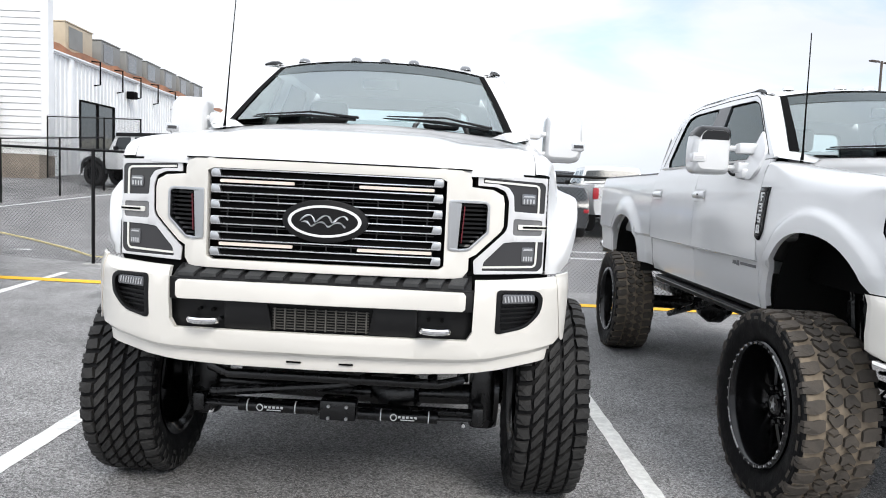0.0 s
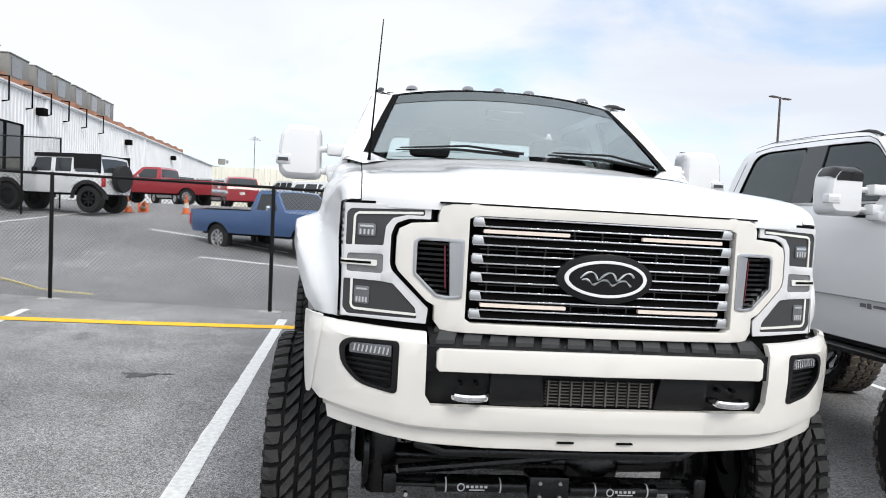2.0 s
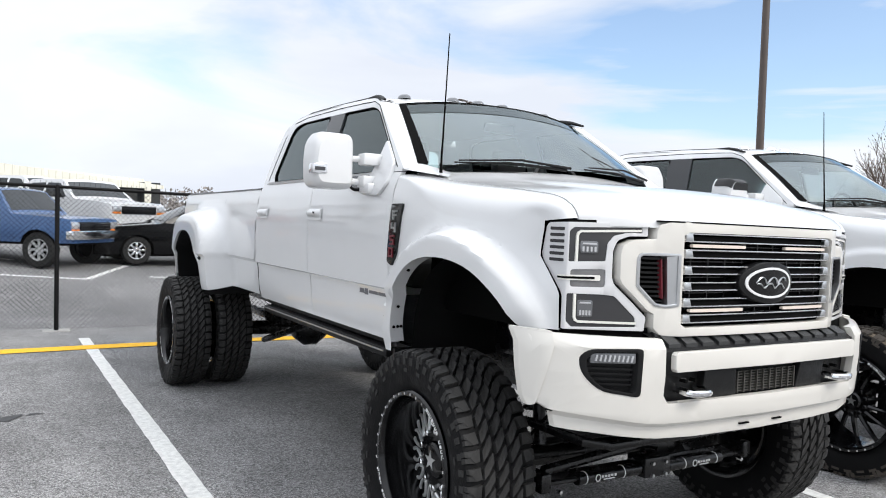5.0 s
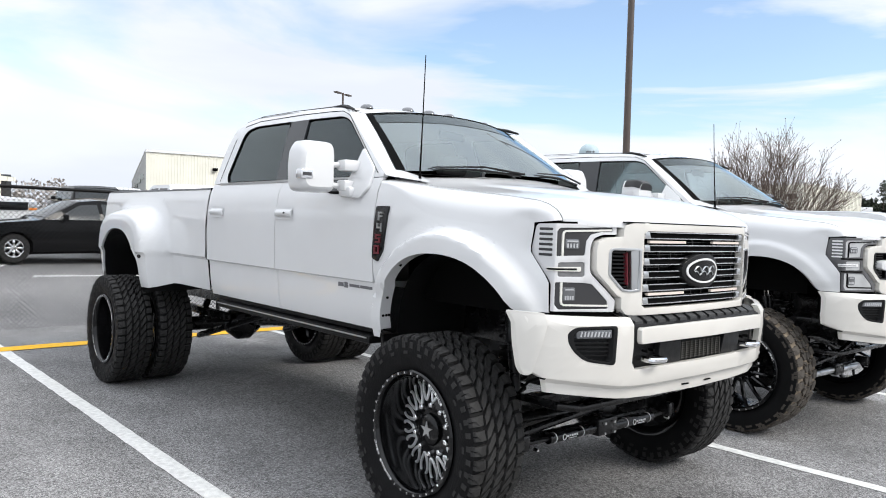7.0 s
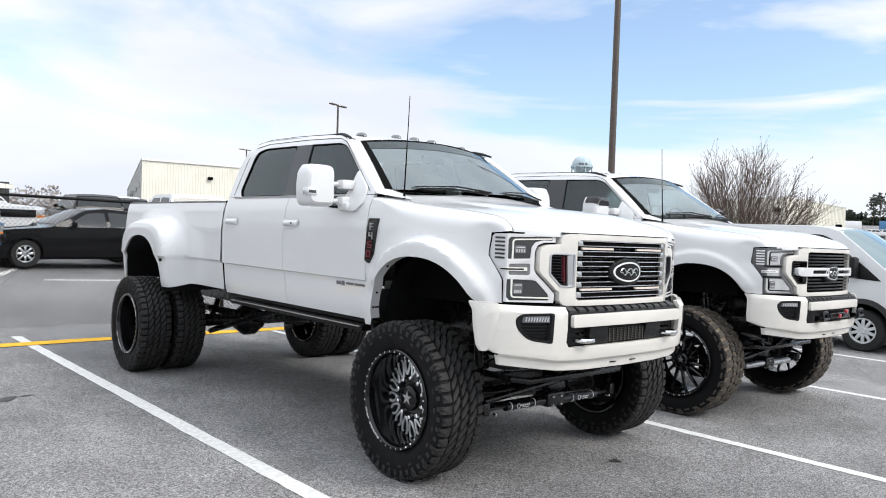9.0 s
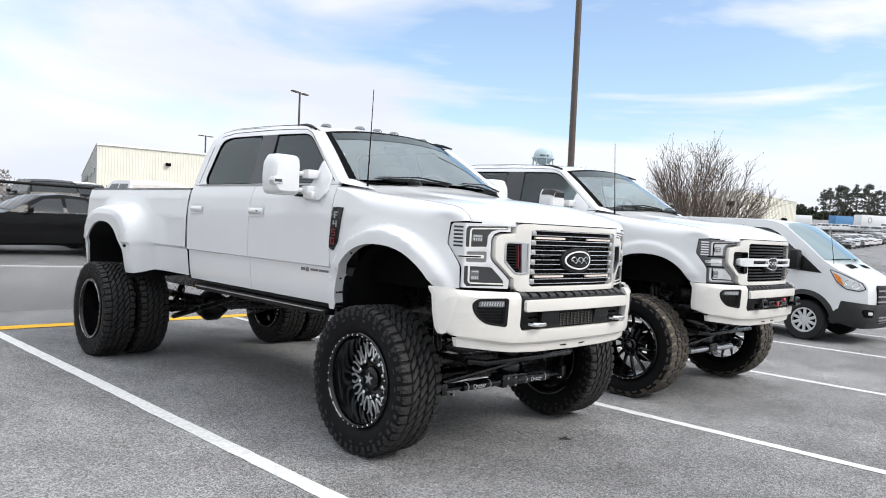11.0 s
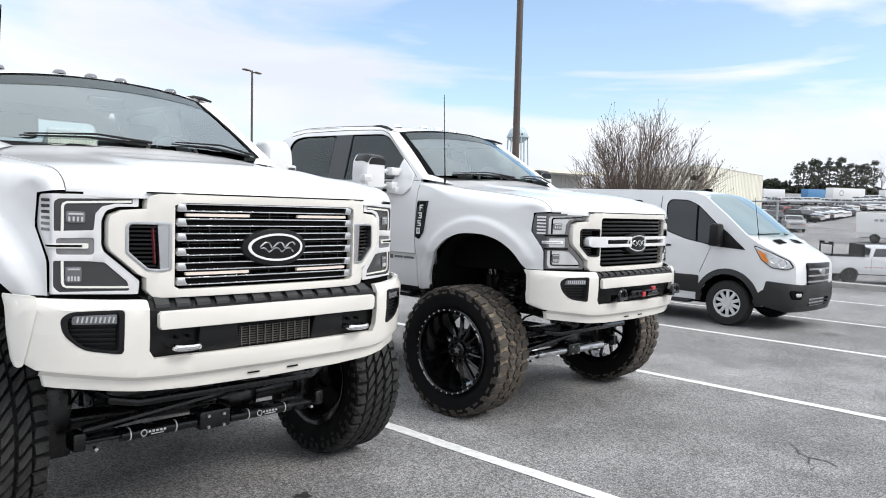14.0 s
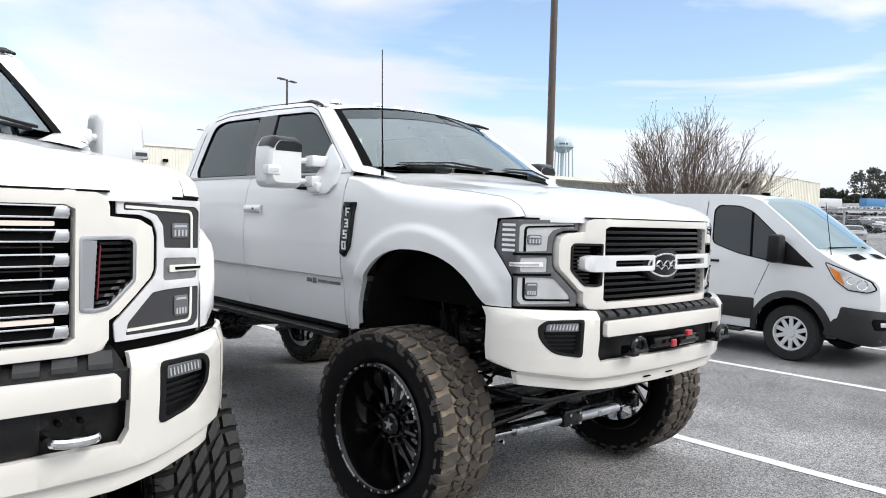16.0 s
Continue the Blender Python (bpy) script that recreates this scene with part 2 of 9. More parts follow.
def skin(us, vs, fn, thick=None):
    """A grid surface; with thick = (dx, dy, dz) it gets a back and edges."""
    bm = bmesh.new()
    grid = [[bm.verts.new(fn(u, v)) for v in vs] for u in us]
    nu, nv = len(us), len(vs)
    for i in range(nu - 1):
        for j in range(nv - 1):
            bm.faces.new((grid[i][j], grid[i + 1][j], grid[i + 1][j + 1], grid[i][j + 1]))
    if thick:
        d = Vector(thick)
        back = [[bm.verts.new(grid[i][j].co + d) for j in range(nv)] for i in range(nu)]
        for i in range(nu - 1):
            for j in range(nv - 1):
                bm.faces.new((back[i][j], back[i][j + 1], back[i + 1][j + 1], back[i + 1][j]))
        ring = [(i, 0) for i in range(nu)] + [(nu - 1, j) for j in range(1, nv)] + [(i, nv - 1) for i in range(nu - 2, -1, -1)] + [(0, j) for j in range(nv - 2, 0, -1)]
        for k in range(len(ring)):
            a, b = ring[k], ring[(k + 1) % len(ring)]
            bm.faces.new((grid[a[0]][a[1]], back[a[0]][a[1]], back[b[0]][b[1]], grid[b[0]][b[1]]))
    bmesh.ops.remove_doubles(bm, verts=bm.verts[:], dist=1e-5)
    bmesh.ops.recalc_face_normals(bm, faces=bm.faces[:])
    return bm


def rounded(pts, r, n=4):
    out = []
    k = len(pts)
    for i in range(k):
        p0, p, p1 = Vector(pts[i - 1]), Vector(pts[i]), Vector(pts[(i + 1) % k])
        rr = r[i] if isinstance(r, (list, tuple)) else r
        a, b = p0 - p, p1 - p
        d = min(rr, 0.49 * a.length, 0.49 * b.length)
        if d < 1e-4:
            out.append((p.x, p.y))
            continue
        a, b = p + a.normalized() * d, p + b.normalized() * d
        for j in range(n + 1):
            t = j / n
            q = (1 - t) ** 2 * a + 2 * t * (1 - t) * p + t * t * b
            out.append((q.x, q.y))
    return out


def flat(outer, holes=(), cu=(), cv=()):
    bm = bmesh.new()
    for ring in (outer, *holes):
        vs = [bm.verts.new((p[0], p[1], 0)) for p in ring]
        for i in range(len(vs)):
            bm.edges.new((vs[i - 1], vs[i]))
    bmesh.ops.triangle_fill(bm, use_beauty=True, use_dissolve=False, edges=bm.edges[:], normal=(0, 0, 1))
    for axis, cuts in ((0, cu), (1, cv)):
        for c in cuts:
            co, no = [0, 0, 0], [0, 0, 0]
            co[axis], no[axis] = c, 1
            bmesh.ops.bisect_plane(bm, geom=bm.verts[:] + bm.edges[:] + bm.faces[:], dist=1e-5, plane_co=co, plane_no=no)
    return bm


def panel(outer, fmap, holes=(), cu=(), cv=(), thick=0.02, bev=0.0, seg=2):
    """A plate with holes, cut from a flat outline (u, v) and bent by fmap(u, v, depth)."""
    src = flat(outer, holes, cu, cv)
    src.verts.index_update()
    bm = bmesh.new()
    fr = [bm.verts.new(fmap(v.co.x, v.co.y, 0.0)) for v in src.verts]
    bk = [bm.verts.new(fmap(v.co.x, v.co.y, thick)) for v in src.verts]
    for f in src.faces:
        ids = [v.index for v in f.verts]
        bm.faces.new([fr[i] for i in ids])
        bm.faces.new([bk[i] for i in reversed(ids)])
    rim = []
    for e in src.edges:
        if len(e.link_faces) == 1:
            a, b = e.verts[0].index, e.verts[1].index
            bm.faces.new((fr[a], fr[b], bk[b], bk[a]))
            rim.append((fr[a], fr[b]))
    src.free()
    bmesh.ops.recalc_face_normals(bm, faces=bm.faces[:])
    if bev:
        es = [e for e in (bm.edges.get(p) for p in rim) if e]
        bmesh.ops.bevel(bm, geom=es, offset=bev, segments=seg, affect="EDGES", profile=0.5, clamp_overlap=True)
    return bm


def tube(bm, path, r, n=10, cap=True):
    """A pipe along a path of points; r may be one radius or one for each point."""
    path = [Vector(p) for p in path]
    rs = r if isinstance(r, (list, tuple)) else [r] * len(path)
    rings, up = [], None
    for i, p in enumerate(path):
        d = (path[min(i + 1, len(path) - 1)] - path[max(i - 1, 0)]).normalized()
        if up is None:
            up = d.orthogonal().normalized()
        up = (up - d * up.dot(d)).normalized()
        side = d.cross(up)
        rings.append([bm.verts.new(p + (up * math.cos(a) + side * math.sin(a)) * rs[i]) for a in (2 * math.pi * k / n for k in range(n))])
    for a, b in zip(rings, rings[1:]):
        for k in range(n):
            bm.faces.new((a[k], a[(k + 1) % n], b[(k + 1) % n], b[k]))
    if cap:
        bm.faces.new(rings[0][::-1])
        bm.faces.new(rings[-1])
    return bm


def pipe(path, r, n=10):
    return tube(bmesh.new(), path, r, n)


def lathe(profile, n=48, m=None, close=False):
    """Turns (radius, x) round the x axis."""
    bm = bmesh.new()
    rings = [[bm.verts.new((x, r * math.cos(2 * math.pi * k / n), r * math.sin(2 * math.pi * k / n))) for k in range(n)] for r, x in profile]
    pairs = list(zip(rings, rings[1:])) + ([(rings[-1], rings[0])] if close else [])
    for a, b in pairs:
        for k in range(n):
            bm.faces.new((a[k], a[(k + 1) % n], b[(k + 1) % n], b[k]))
    bmesh.ops.recalc_face_normals(bm, faces=bm.faces[:])
    if m is not None:
        bmesh.ops.transform(bm, matrix=m, verts=bm.verts[:])
    return bm


def span(a, b, n):
    return [a + (b - a) * i / (n - 1) for i in range(n)]


# ---- ground ----
def ground_z(x, y):
    back = (0.078 - 0.040 * smoothstep(-7.0, 3.0, x)) * (max(0.0, y - 13.2) - max(0.0, y - 34.0))
    r = math.hypot(x, y)
    low = table([0, 28, 45, 72, 90, 124, 146, 200, 243, 310, 400], [-2.2, -2.2, -2.1, -1.4, -0.5, -0.1, 0.6, 2.6, 4.3, 6.2, 9.0], r) * smoothstep(19.1, 26.0, x)
    w = smoothstep(38.0, 62.0, math.degrees(math.atan2(x - 9.0, max(y, 0.01)))) if x > 9 else 0.0
    # the bays fall gently towards the east and the fence
    fall = 0.025 - 0.0195 * min(max(x, -14.0), 19.0) - 0.006 * min(max(y, -20.0), 13.2)
    fall *= (1 - smoothstep(13.2, 17.0, y)) * (1 - smoothstep(19.1, 22.6, x)) * smoothstep(-60.0, -14.0, x) * smoothstep(-60.0, -20.0, y)
    return back * (1 - w) + low * w + fall


def asphalt(name, base, speck, stain, crack=True):
    m = bpy.data.materials.new(name)
    m.use_nodes = True
    t = m.node_tree
    b = t.nodes["Principled BSDF"]
    b.inputs["Roughness"].default_value = 0.88
    b.inputs["Specular IOR Level"].default_value = 0.35
    tc = t.nodes.new("ShaderNodeTexCoord")

    def noise_node(scale, detail, lo, hi, a, c, rough=0.55):
        n = t.nodes.new("ShaderNodeTexNoise")
        n.inputs["Scale"].default_value, n.inputs["Detail"].default_value, n.inputs["Roughness"].default_value = scale, detail, rough
        t.links.new(tc.outputs["Object"], n.inputs["Vector"])
        r = t.nodes.new("ShaderNodeMapRange")
        r.inputs[1].default_value, r.inputs[2].default_value, r.inputs[3].default_value, r.inputs[4].default_value = lo, hi, a, c
        t.links.new(n.outputs["Fac"], r.inputs[0])
        return n, r.outputs[0]

    def mul(a, c):
        mm = t.nodes.new("ShaderNodeMath")
        mm.operation = "MULTIPLY"
        t.links.new(a, mm.inputs[0])
        t.links.new(c, mm.inputs[1])
        return mm.outputs[0]

    _, broad = noise_node(0.22, 5, 0.32, 0.68, 1 - stain, 1 + stain)
    _, patch = noise_node(1.7, 6, 0.3, 0.7, 1 - stain * 0.6, 1 + stain * 0.6)
    _, fine = noise_node(240, 2, 0.36, 0.64, 1 - speck, 1 + speck)
    vor = t.nodes.new("ShaderNodeTexVoronoi")
    vor.inputs["Scale"].default_value = 105
    t.links.new(tc.outputs["Object"], vor.inputs["Vector"])
    vr = t.nodes.new("ShaderNodeMapRange")
    vr.inputs[1].default_value, vr.inputs[2].default_value, vr.inputs[3].default_value, vr.inputs[4].default_value = 0.0, 1.0, 1 - speck, 1 + speck
    sep = t.nodes.new("ShaderNodeSeparateColor")
    t.links.new(vor.outputs["Color"], sep.inputs[0])
    t.links.new(sep.outputs[0], vr.inputs[0])
    _, drops = noise_node(0.9, 3, 0.69, 0.76, 1.0, 0.62, 0.4)
    value = mul(mul(mul(broad, patch), mul(fine, vr.outputs[0])), drops)
    mx = t.nodes.new("ShaderNodeMixRGB")
    mx.blend_type = "MULTIPLY"
    mx.inputs["Fac"].default_value = 1
    mx.inputs["Color1"].default_value = (*base, 1)
    t.links.new(value, mx.inputs["Color2"])
    t.links.new(mx.outputs["Color"], b.inputs["Base Color"])
    bp = t.nodes.new("ShaderNodeBump")
    bp.inputs["Strength"].default_value, bp.inputs["Distance"].default_value = 0.5, 0.008
    t.links.new(vor.outputs["Distance"], bp.inputs["Height"])
    t.links.new(bp.outputs["Normal"], b.inputs["Normal"])
    return m


M_ASPHALT = asphalt("worn_grey_asphalt", (0.222, 0.219, 0.218), 0.60, 0.30)
M_LINE_W = material("worn_white_line_paint", (0.70, 0.70, 0.68), 0.75, vary=0.16, scale=26, bump=0.4, bump_scale=140)
M_LINE_Y = material("worn_yellow_line_paint", (0.84, 0.46, 0.012), 0.75, vary=0.16, scale=22, bump=0.4, bump_scale=140)
M_CONC = material("pale_concrete", (0.36, 0.355, 0.34), 0.85, vary=0.14, scale=5, bump=0.3, bump_scale=60)

gx = [-1500, -600, -250, -120, -80] + span(-60, 14, 38) + span(15, 23, 21) + span(24, 90, 34) + [100, 120, 150, 200, 260, 310, 360, 420, 800, 1500]
gy = [-600, -200, -80, -40] + span(-20, 60, 60) + [80, 120, 200, 400, 900, 2500]
tagged(part("ground", skin(gx, gy, lambda x, y: (x, y, ground_z(x, y))), M_ASPHALT), "worn grey asphalt of a large car park", "ground", kind="structure")


def stripe(name, pts, width, mat, label, lift=0.004):
    """A painted line along points, its edges a little uneven, on the ground."""
    rows = []
    for (xa, ya), (xb, yb) in zip(pts, pts[1:]):
        n = max(2, int(math.hypot(xb - xa, yb - ya) / 0.12))
        d = Vector((xb - xa, yb - ya)).normalized()
        for i in range(n + (1 if (xb, yb) == pts[-1] else 0)):
            u = i / n
            p = Vector((xa + (xb - xa) * u, ya + (yb - ya) * u))
            o = Vector((-d.y, d.x))
            wl, wr = (width / 2 + 0.009 * noise.noise((p.x * 7, p.y * 7, k)) for k in (0.0, 9.0))
            rows.append((p + o * wl, p - o * wr))
    bm = bmesh.new()
    vs = [[bm.verts.new((q.x, q.y, ground_z(q.x, q.y) + lift)) for q in r] for r in rows]
    for a, b in zip(vs, vs[1:]):
        bm.faces.new((a[0], a[1], b[1], b[0]))
    return tagged(part(name, bm, mat, smooth=0), label, "road marking", "bay lines", kind="structure")


BAYS = ((-2.394, -0.0346, 1.2, 11.5, 0.13), (1.106, -0.0347, 0.1, 11.0, 0.115), (4.50, -0.006, 0.4, 11.2, 0.115), (7.91, -0.006, 0.8, 11.4, 0.115), (11.0, 0.0, 1.0, 11.6, 0.115), (14.72, 0.0, 1.0, 11.8, 0.115), (-4.95, -0.154, 7.2, 11.3, 0.115))
for i, (x3, lean, y0, y1, width) in enumerate(BAYS):
    stripe("bay_line_%d" % (i + 1), [(x3 + lean * (y - 3.0), y) for y in (y0, y1)], width, M_LINE_W, "worn white painted bay line on asphalt")
stripe("edge_line_1", [(-14.0, 9.75), (-6.6, 10.36), (-4.6, 10.5), (-2.2, 10.79), (1.7, 11.03), (4.1, 11.22), (14.0, 11.75)], 0.29, M_LINE_Y, "yellow painted edge line on asphalt", 0.008)

M_OIL = material("dark_oil_stain", (0.035, 0.035, 0.036), 0.6, vary=0.3, scale=18)


def blot(name, x, y, w, h, seed, label):
    """An irregular flat stain on the asphalt."""
    bm = bmesh.new()
    pts = []
    for k in range(28):
        a = 2 * math.pi * k / 28
        r = 0.62 + 0.55 * noise.noise((math.cos(a) * 1.7 + seed, math.sin(a) * 1.7, seed * 0.7))
        pts.append(bm.verts.new((x + w * r * math.cos(a), y + h * r * math.sin(a), ground_z(x, y) + 0.004)))
    bm.faces.new(pts)
    return tagged(part(name, bm, M_OIL, smooth=0), label, "stain", kind="structure")


blot("stain_1", -3.53, 7.48, 0.20, 0.17, 3, "dark oil stain on the asphalt")
blot("stain_2", -3.29, 7.56, 0.09, 0.04, 5, "small dark oil stain on the asphalt")
blot("stain_3", -0.19, 3.345, 0.07, 0.06, 8, "small dark oil stain on the asphalt")
for i, pts in enumerate((((3.10, 1.90), (3.02, 1.83), (2.93, 1.79), (2.88, 1.70), (2.76, 1.66), (2.70, 1.60), (2.60, 1.60)), ((2.88, 1.70), (2.90, 1.60), (2.84, 1.50)))):
    stripe("crack_%d" % (i + 1), list(pts), 0.010, M_OIL, "thin dark crack in the asphalt")


# ---- tyres and wheels ----
TYRE_R, TYRE_W, RIM_R = 0.520, 0.40, 0.330
NARROW = 0.88


def tyre_carcass():
    w, h = TYRE_W / 2, TYRE_R
    pr = [(RIM_R - 0.012, -w * 0.78), (RIM_R + 0.006, -w * 0.84), (RIM_R + 0.05, -w * 0.95), (RIM_R + 0.10, -w), (h - 0.05, -w * 0.99), (h - 0.026, -w * 0.965), (h - 0.019, -w * 0.90)]
    pr = pr + [(h - 0.021, -w * 0.4), (h - 0.020, 0.0)]
    pr = pr + [(r, -x) for r, x in reversed(pr[:-1])]
    return lathe(pr, 64)


def lug(bm, corners, a0, r0, r1, taper=0.90):
    """A tread block over (arc, across) corners, turned round the axle."""
    rings = []
    c = Vector((sum(p[0] for p in corners) / len(corners), sum(p[1] for p in corners) / len(corners)))
    for r, s in ((r0, 1.0), (r1, taper)):
        ring = []
        for u, x in corners:
            u2, x2 = c.x + (u - c.x) * s, c.y + (x - c.y) * s
            rr = r - 0.05 * max(0.0, abs(x2) - 0.15) - 1.6 * max(0.0, abs(x2) - 0.17) ** 1.35
            a = a0 + u2 / TYRE_R
            ring.append(bm.verts.new((x2, rr * math.cos(a), rr * math.sin(a))))
        rings.append(ring)
    n = len(corners)
    bm.faces.new(rings[1])
    for k in range(n):
        bm.faces.new((rings[0][k], rings[0][(k + 1) % n], rings[1][(k + 1) % n], rings[1][k]))


def tread_all_terrain():
    """Notched shoulder blocks and three rows of long slanting blocks."""
    bm = bmesh.new()
    n = 46
    p = 2 * math.pi * TYRE_R / n
    for i in range(n):
        a = 2 * math.pi * i / n
        k = 0.008 if i % 2 else 0.0
        for s in (-1, 1):
            h = a if s < 0 else a + 0.5 * p / TYRE_R
            q = lambda *c: [(u * p * s, x * s) for u, x in c]
            lug(bm, q((0.10, 0.116 + k), (0.02, 0.150), (0.05, 0.192 + k), (0.36, 0.192 + k), (0.40, 0.176), (0.46, 0.192 + k), (0.76, 0.192 + k), (0.78, 0.150), (0.84, 0.126 - k)), h, TYRE_R - 0.024, TYRE_R)
            box(bm, -0.008, 0.008, -0.013, 0.013, -0.012, 0.020, m=Matrix.Rotation(a + (0.1 if s > 0 else 0), 4, "X") @ Matrix.Translation((s * TYRE_W * 0.485, 0, TYRE_R - 0.058)))
            if i % 2:
                box(bm, -0.008, 0.008, -0.028, 0.004, -0.008, 0.008, m=Matrix.Rotation(a + (0.1 if s > 0 else 0), 4, "X") @ Matrix.Translation((s * TYRE_W * 0.487, 0, TYRE_R - 0.094)))
        for r, (x0, x1) in enumerate(((-0.112, -0.047), (-0.032, 0.032), (0.047, 0.112))):
            xm, w = (x0 + x1) / 2, 0.66
            c = ((0.0, x0), (w, x0), (w + 0.28, xm - 0.014), (w + 0.62, xm + 0.004), (w + 0.95, x1), (0.95, x1), (0.66, xm + 0.014), (0.32, xm - 0.004))
            lug(bm, [(-(u + 0.36 * r) * p, x) for u, x in reversed(c)], a, TYRE_R - 0.024, TYRE_R)
    return bm


def tread_mud():
    """Long shoulder bars and two rows of interlocking six-sided blocks."""
    bm = bmesh.new()
    n = 34
    p = 2 * math.pi * TYRE_R / n
    for i in range(n):
        a = 2 * math.pi * i / n
        k = 0.004 if i % 2 else -0.004
        for s in (-1, 1):
            h = a if s < 0 else a + 0.5 * p / TYRE_R
            q = lambda *c: [(u * p * s, x * s) for u, x in c]
            lug(bm, q((0.22, 0.092), (0.06, 0.118), (0.0, 0.150), (0.02, 0.192 + k), (0.30, 0.194 + k), (0.33, 0.165), (0.37, 0.194 + k), (0.66, 0.192 + k), (0.70, 0.150), (0.78, 0.118), (0.76, 0.092)), h, TYRE_R - 0.034, TYRE_R + 0.003, 0.95)
            lug(bm, q((0.62, 0.006), (0.42, 0.034), (0.42, 0.052), (0.80, 0.080), (1.06, 0.080), (0.90, 0.046), (1.10, 0.020), (1.06, 0.006)), h, TYRE_R - 0.034, TYRE_R + 0.003, 0.96)
            lug(bm, q((1.02, 0.044), (1.16, 0.024), (1.34, 0.036), (1.36, 0.060), (1.20, 0.082)), h, TYRE_R - 0.034, TYRE_R + 0.002, 0.96)
            box(bm, -0.005, 0.005, -0.026, 0.026, -0.020, 0.018, m=Matrix.Rotation(h + 0.33 * p / TYRE_R, 4, "X") @ Matrix.Translation((s * TYRE_W * 0.484, 0, TYRE_R - 0.060)))
    return bm


def groove_band(d):
    """The floor of the tread between the blocks."""
    return lathe([(TYRE_R - 0.032, -0.186), (TYRE_R + d, -0.170), (TYRE_R + d, 0.170), (TYRE_R - 0.032, 0.186)], 64)


def rim_barrel(face):
    """face: how far the wheel's face lies behind the outer lip."""
    o = -TYRE_W * 0.44
    pr = [(RIM_R - 0.002, o + 0.012), (RIM_R + 0.004, o - 0.004), (RIM_R - 0.004, o - 0.014), (RIM_R - 0.022, o - 0.016), (RIM_R - 0.030, o - 0.006), (RIM_R - 0.034, o + 0.03), (RIM_R - 0.055, o + face),
          (RIM_R - 0.06, o + face + 0.04), (RIM_R - 0.055, TYRE_W * 0.36), (RIM_R - 0.02, TYRE_W * 0.42), (RIM_R + 0.004, TYRE_W * 0.44), (RIM_R - 0.002, TYRE_W * 0.40)]
    return lathe(pr, 56)


def rim_bolt():
    return boxes((-0.005, 0.003, -0.0058, 0.0058, -0.0058, 0.0058))


def bolt_places(n=36):
    o = -TYRE_W * 0.44 - 0.0165
    return [Matrix.Rotation(2 * math.pi * i / n, 4, "X") @ Matrix.Translation((o, 0, RIM_R - 0.0125)) for i in range(n) if i % 18 not in (3, 4, 5, 6)]


def lip_marks(side):
    """Illegible white lettering on the lip, as bars."""
    bm = bmesh.new()
    o = -TYRE_W * 0.44 - 0.0165
    for half in (side,):
        for i in range(12):
            if i == 7:
                continue
            a = math.pi * side + radians(28 + i * 3.7)
            m = Matrix.Rotation(a, 4, "X") @ Matrix.Translation((o, 0, RIM_R - 0.0125))
            box(bm, -0.0015, 0.002, -0.007, 0.007, -0.0065, -0.0030 if i % 3 else 0.0065, m=m)
            if i % 3:
                box(bm, -0.0015, 0.002, -0.007, -0.0045, -0.0030, 0.0065, m=m)
                box(bm, -0.0015, 0.002, 0.0035, 0.007, -0.0030, 0.0065, m=m)
    return bm


def spokes(n, face, width, twin, hook=0.0):
    """Spokes between hub and barrel, each its own prism."""
    bm = bmesh.new()
    o = -TYRE_W * 0.44 + face
    r0, r1 = 0.105, RIM_R - 0.052
    for i in range(n):
        a = 2 * math.pi * i / n
        for s in ((-1, 1) if twin else (0,)):
            rows = []
            for t in (0.0, 0.3, 0.7, 1.0):
                r = r0 + (r1 - r0) * t
                off = s * (0.010 + 0.022 * math.sin(math.pi * min(1, t * 1.1)) * (1 if twin else 0)) + hook * t * t * 0.06
                wd = width * (1.15 - 0.35 * t)
                d = o - 0.034 * (1 - t) ** 1.4
                rows.append([(d, off - wd / 2, r), (d - 0.010, off, r), (d, off + wd / 2, r), (d + 0.03, off + wd / 2, r), (d + 0.03, off - wd / 2, r)])
            rings = [[bm.verts.new(Matrix.Rotation(a, 3, "X") @ Vector(p)) for p in r] for r in rows]
            for ra, rb in zip(rings, rings[1:]):
                for k in range(5):
                    bm.faces.new((ra[k], ra[(k + 1) % 5], rb[(k + 1) % 5], rb[k]))
            bm.faces.new(rings[0])
            bm.faces.new(rings[-1][::-1])
    bmesh.ops.recalc_face_normals(bm, faces=bm.faces[:])
    return bm


def loops(face, n=18):
    """Machined outlines of the narrow spoke windows, on a dark dished face."""
    bm = bmesh.new()
    o = -TYRE_W * 0.44 + face
    for i in range(n):
        a = 2 * math.pi * i / n
        long = i % 2
        pts = []
        for k in range(14):
            t = 2 * math.pi * k / 14
            u = 0.5 + 0.5 * math.cos(t)
            r = 0.160 + (0.290 - 0.160) * u - (0.0 if long else 0.012 * (1 - u))
            w = (0.015 + 0.025 * u) * math.sin(t)
            pts.append((w, r, o - 0.004 - 0.034 * (1 - u) ** 1.3))
        q = Matrix.Rotation(a, 3, "X")
        tube(bm, [q @ Vector((d, w, r)) for w, r, d in pts + pts[:1]], 0.0088, 6, False)
    return bm


def loop_face(face):
    o = -TYRE_W * 0.44 + face
    return lathe([(0.10, o - 0.045), (0.15, o - 0.036), (0.17, o - 0.024), (0.21, o - 0.008), (0.25, o + 0.0), (0.296, o + 0.004), (0.30, o + 0.03), (0.10, o + 0.04)], 56)


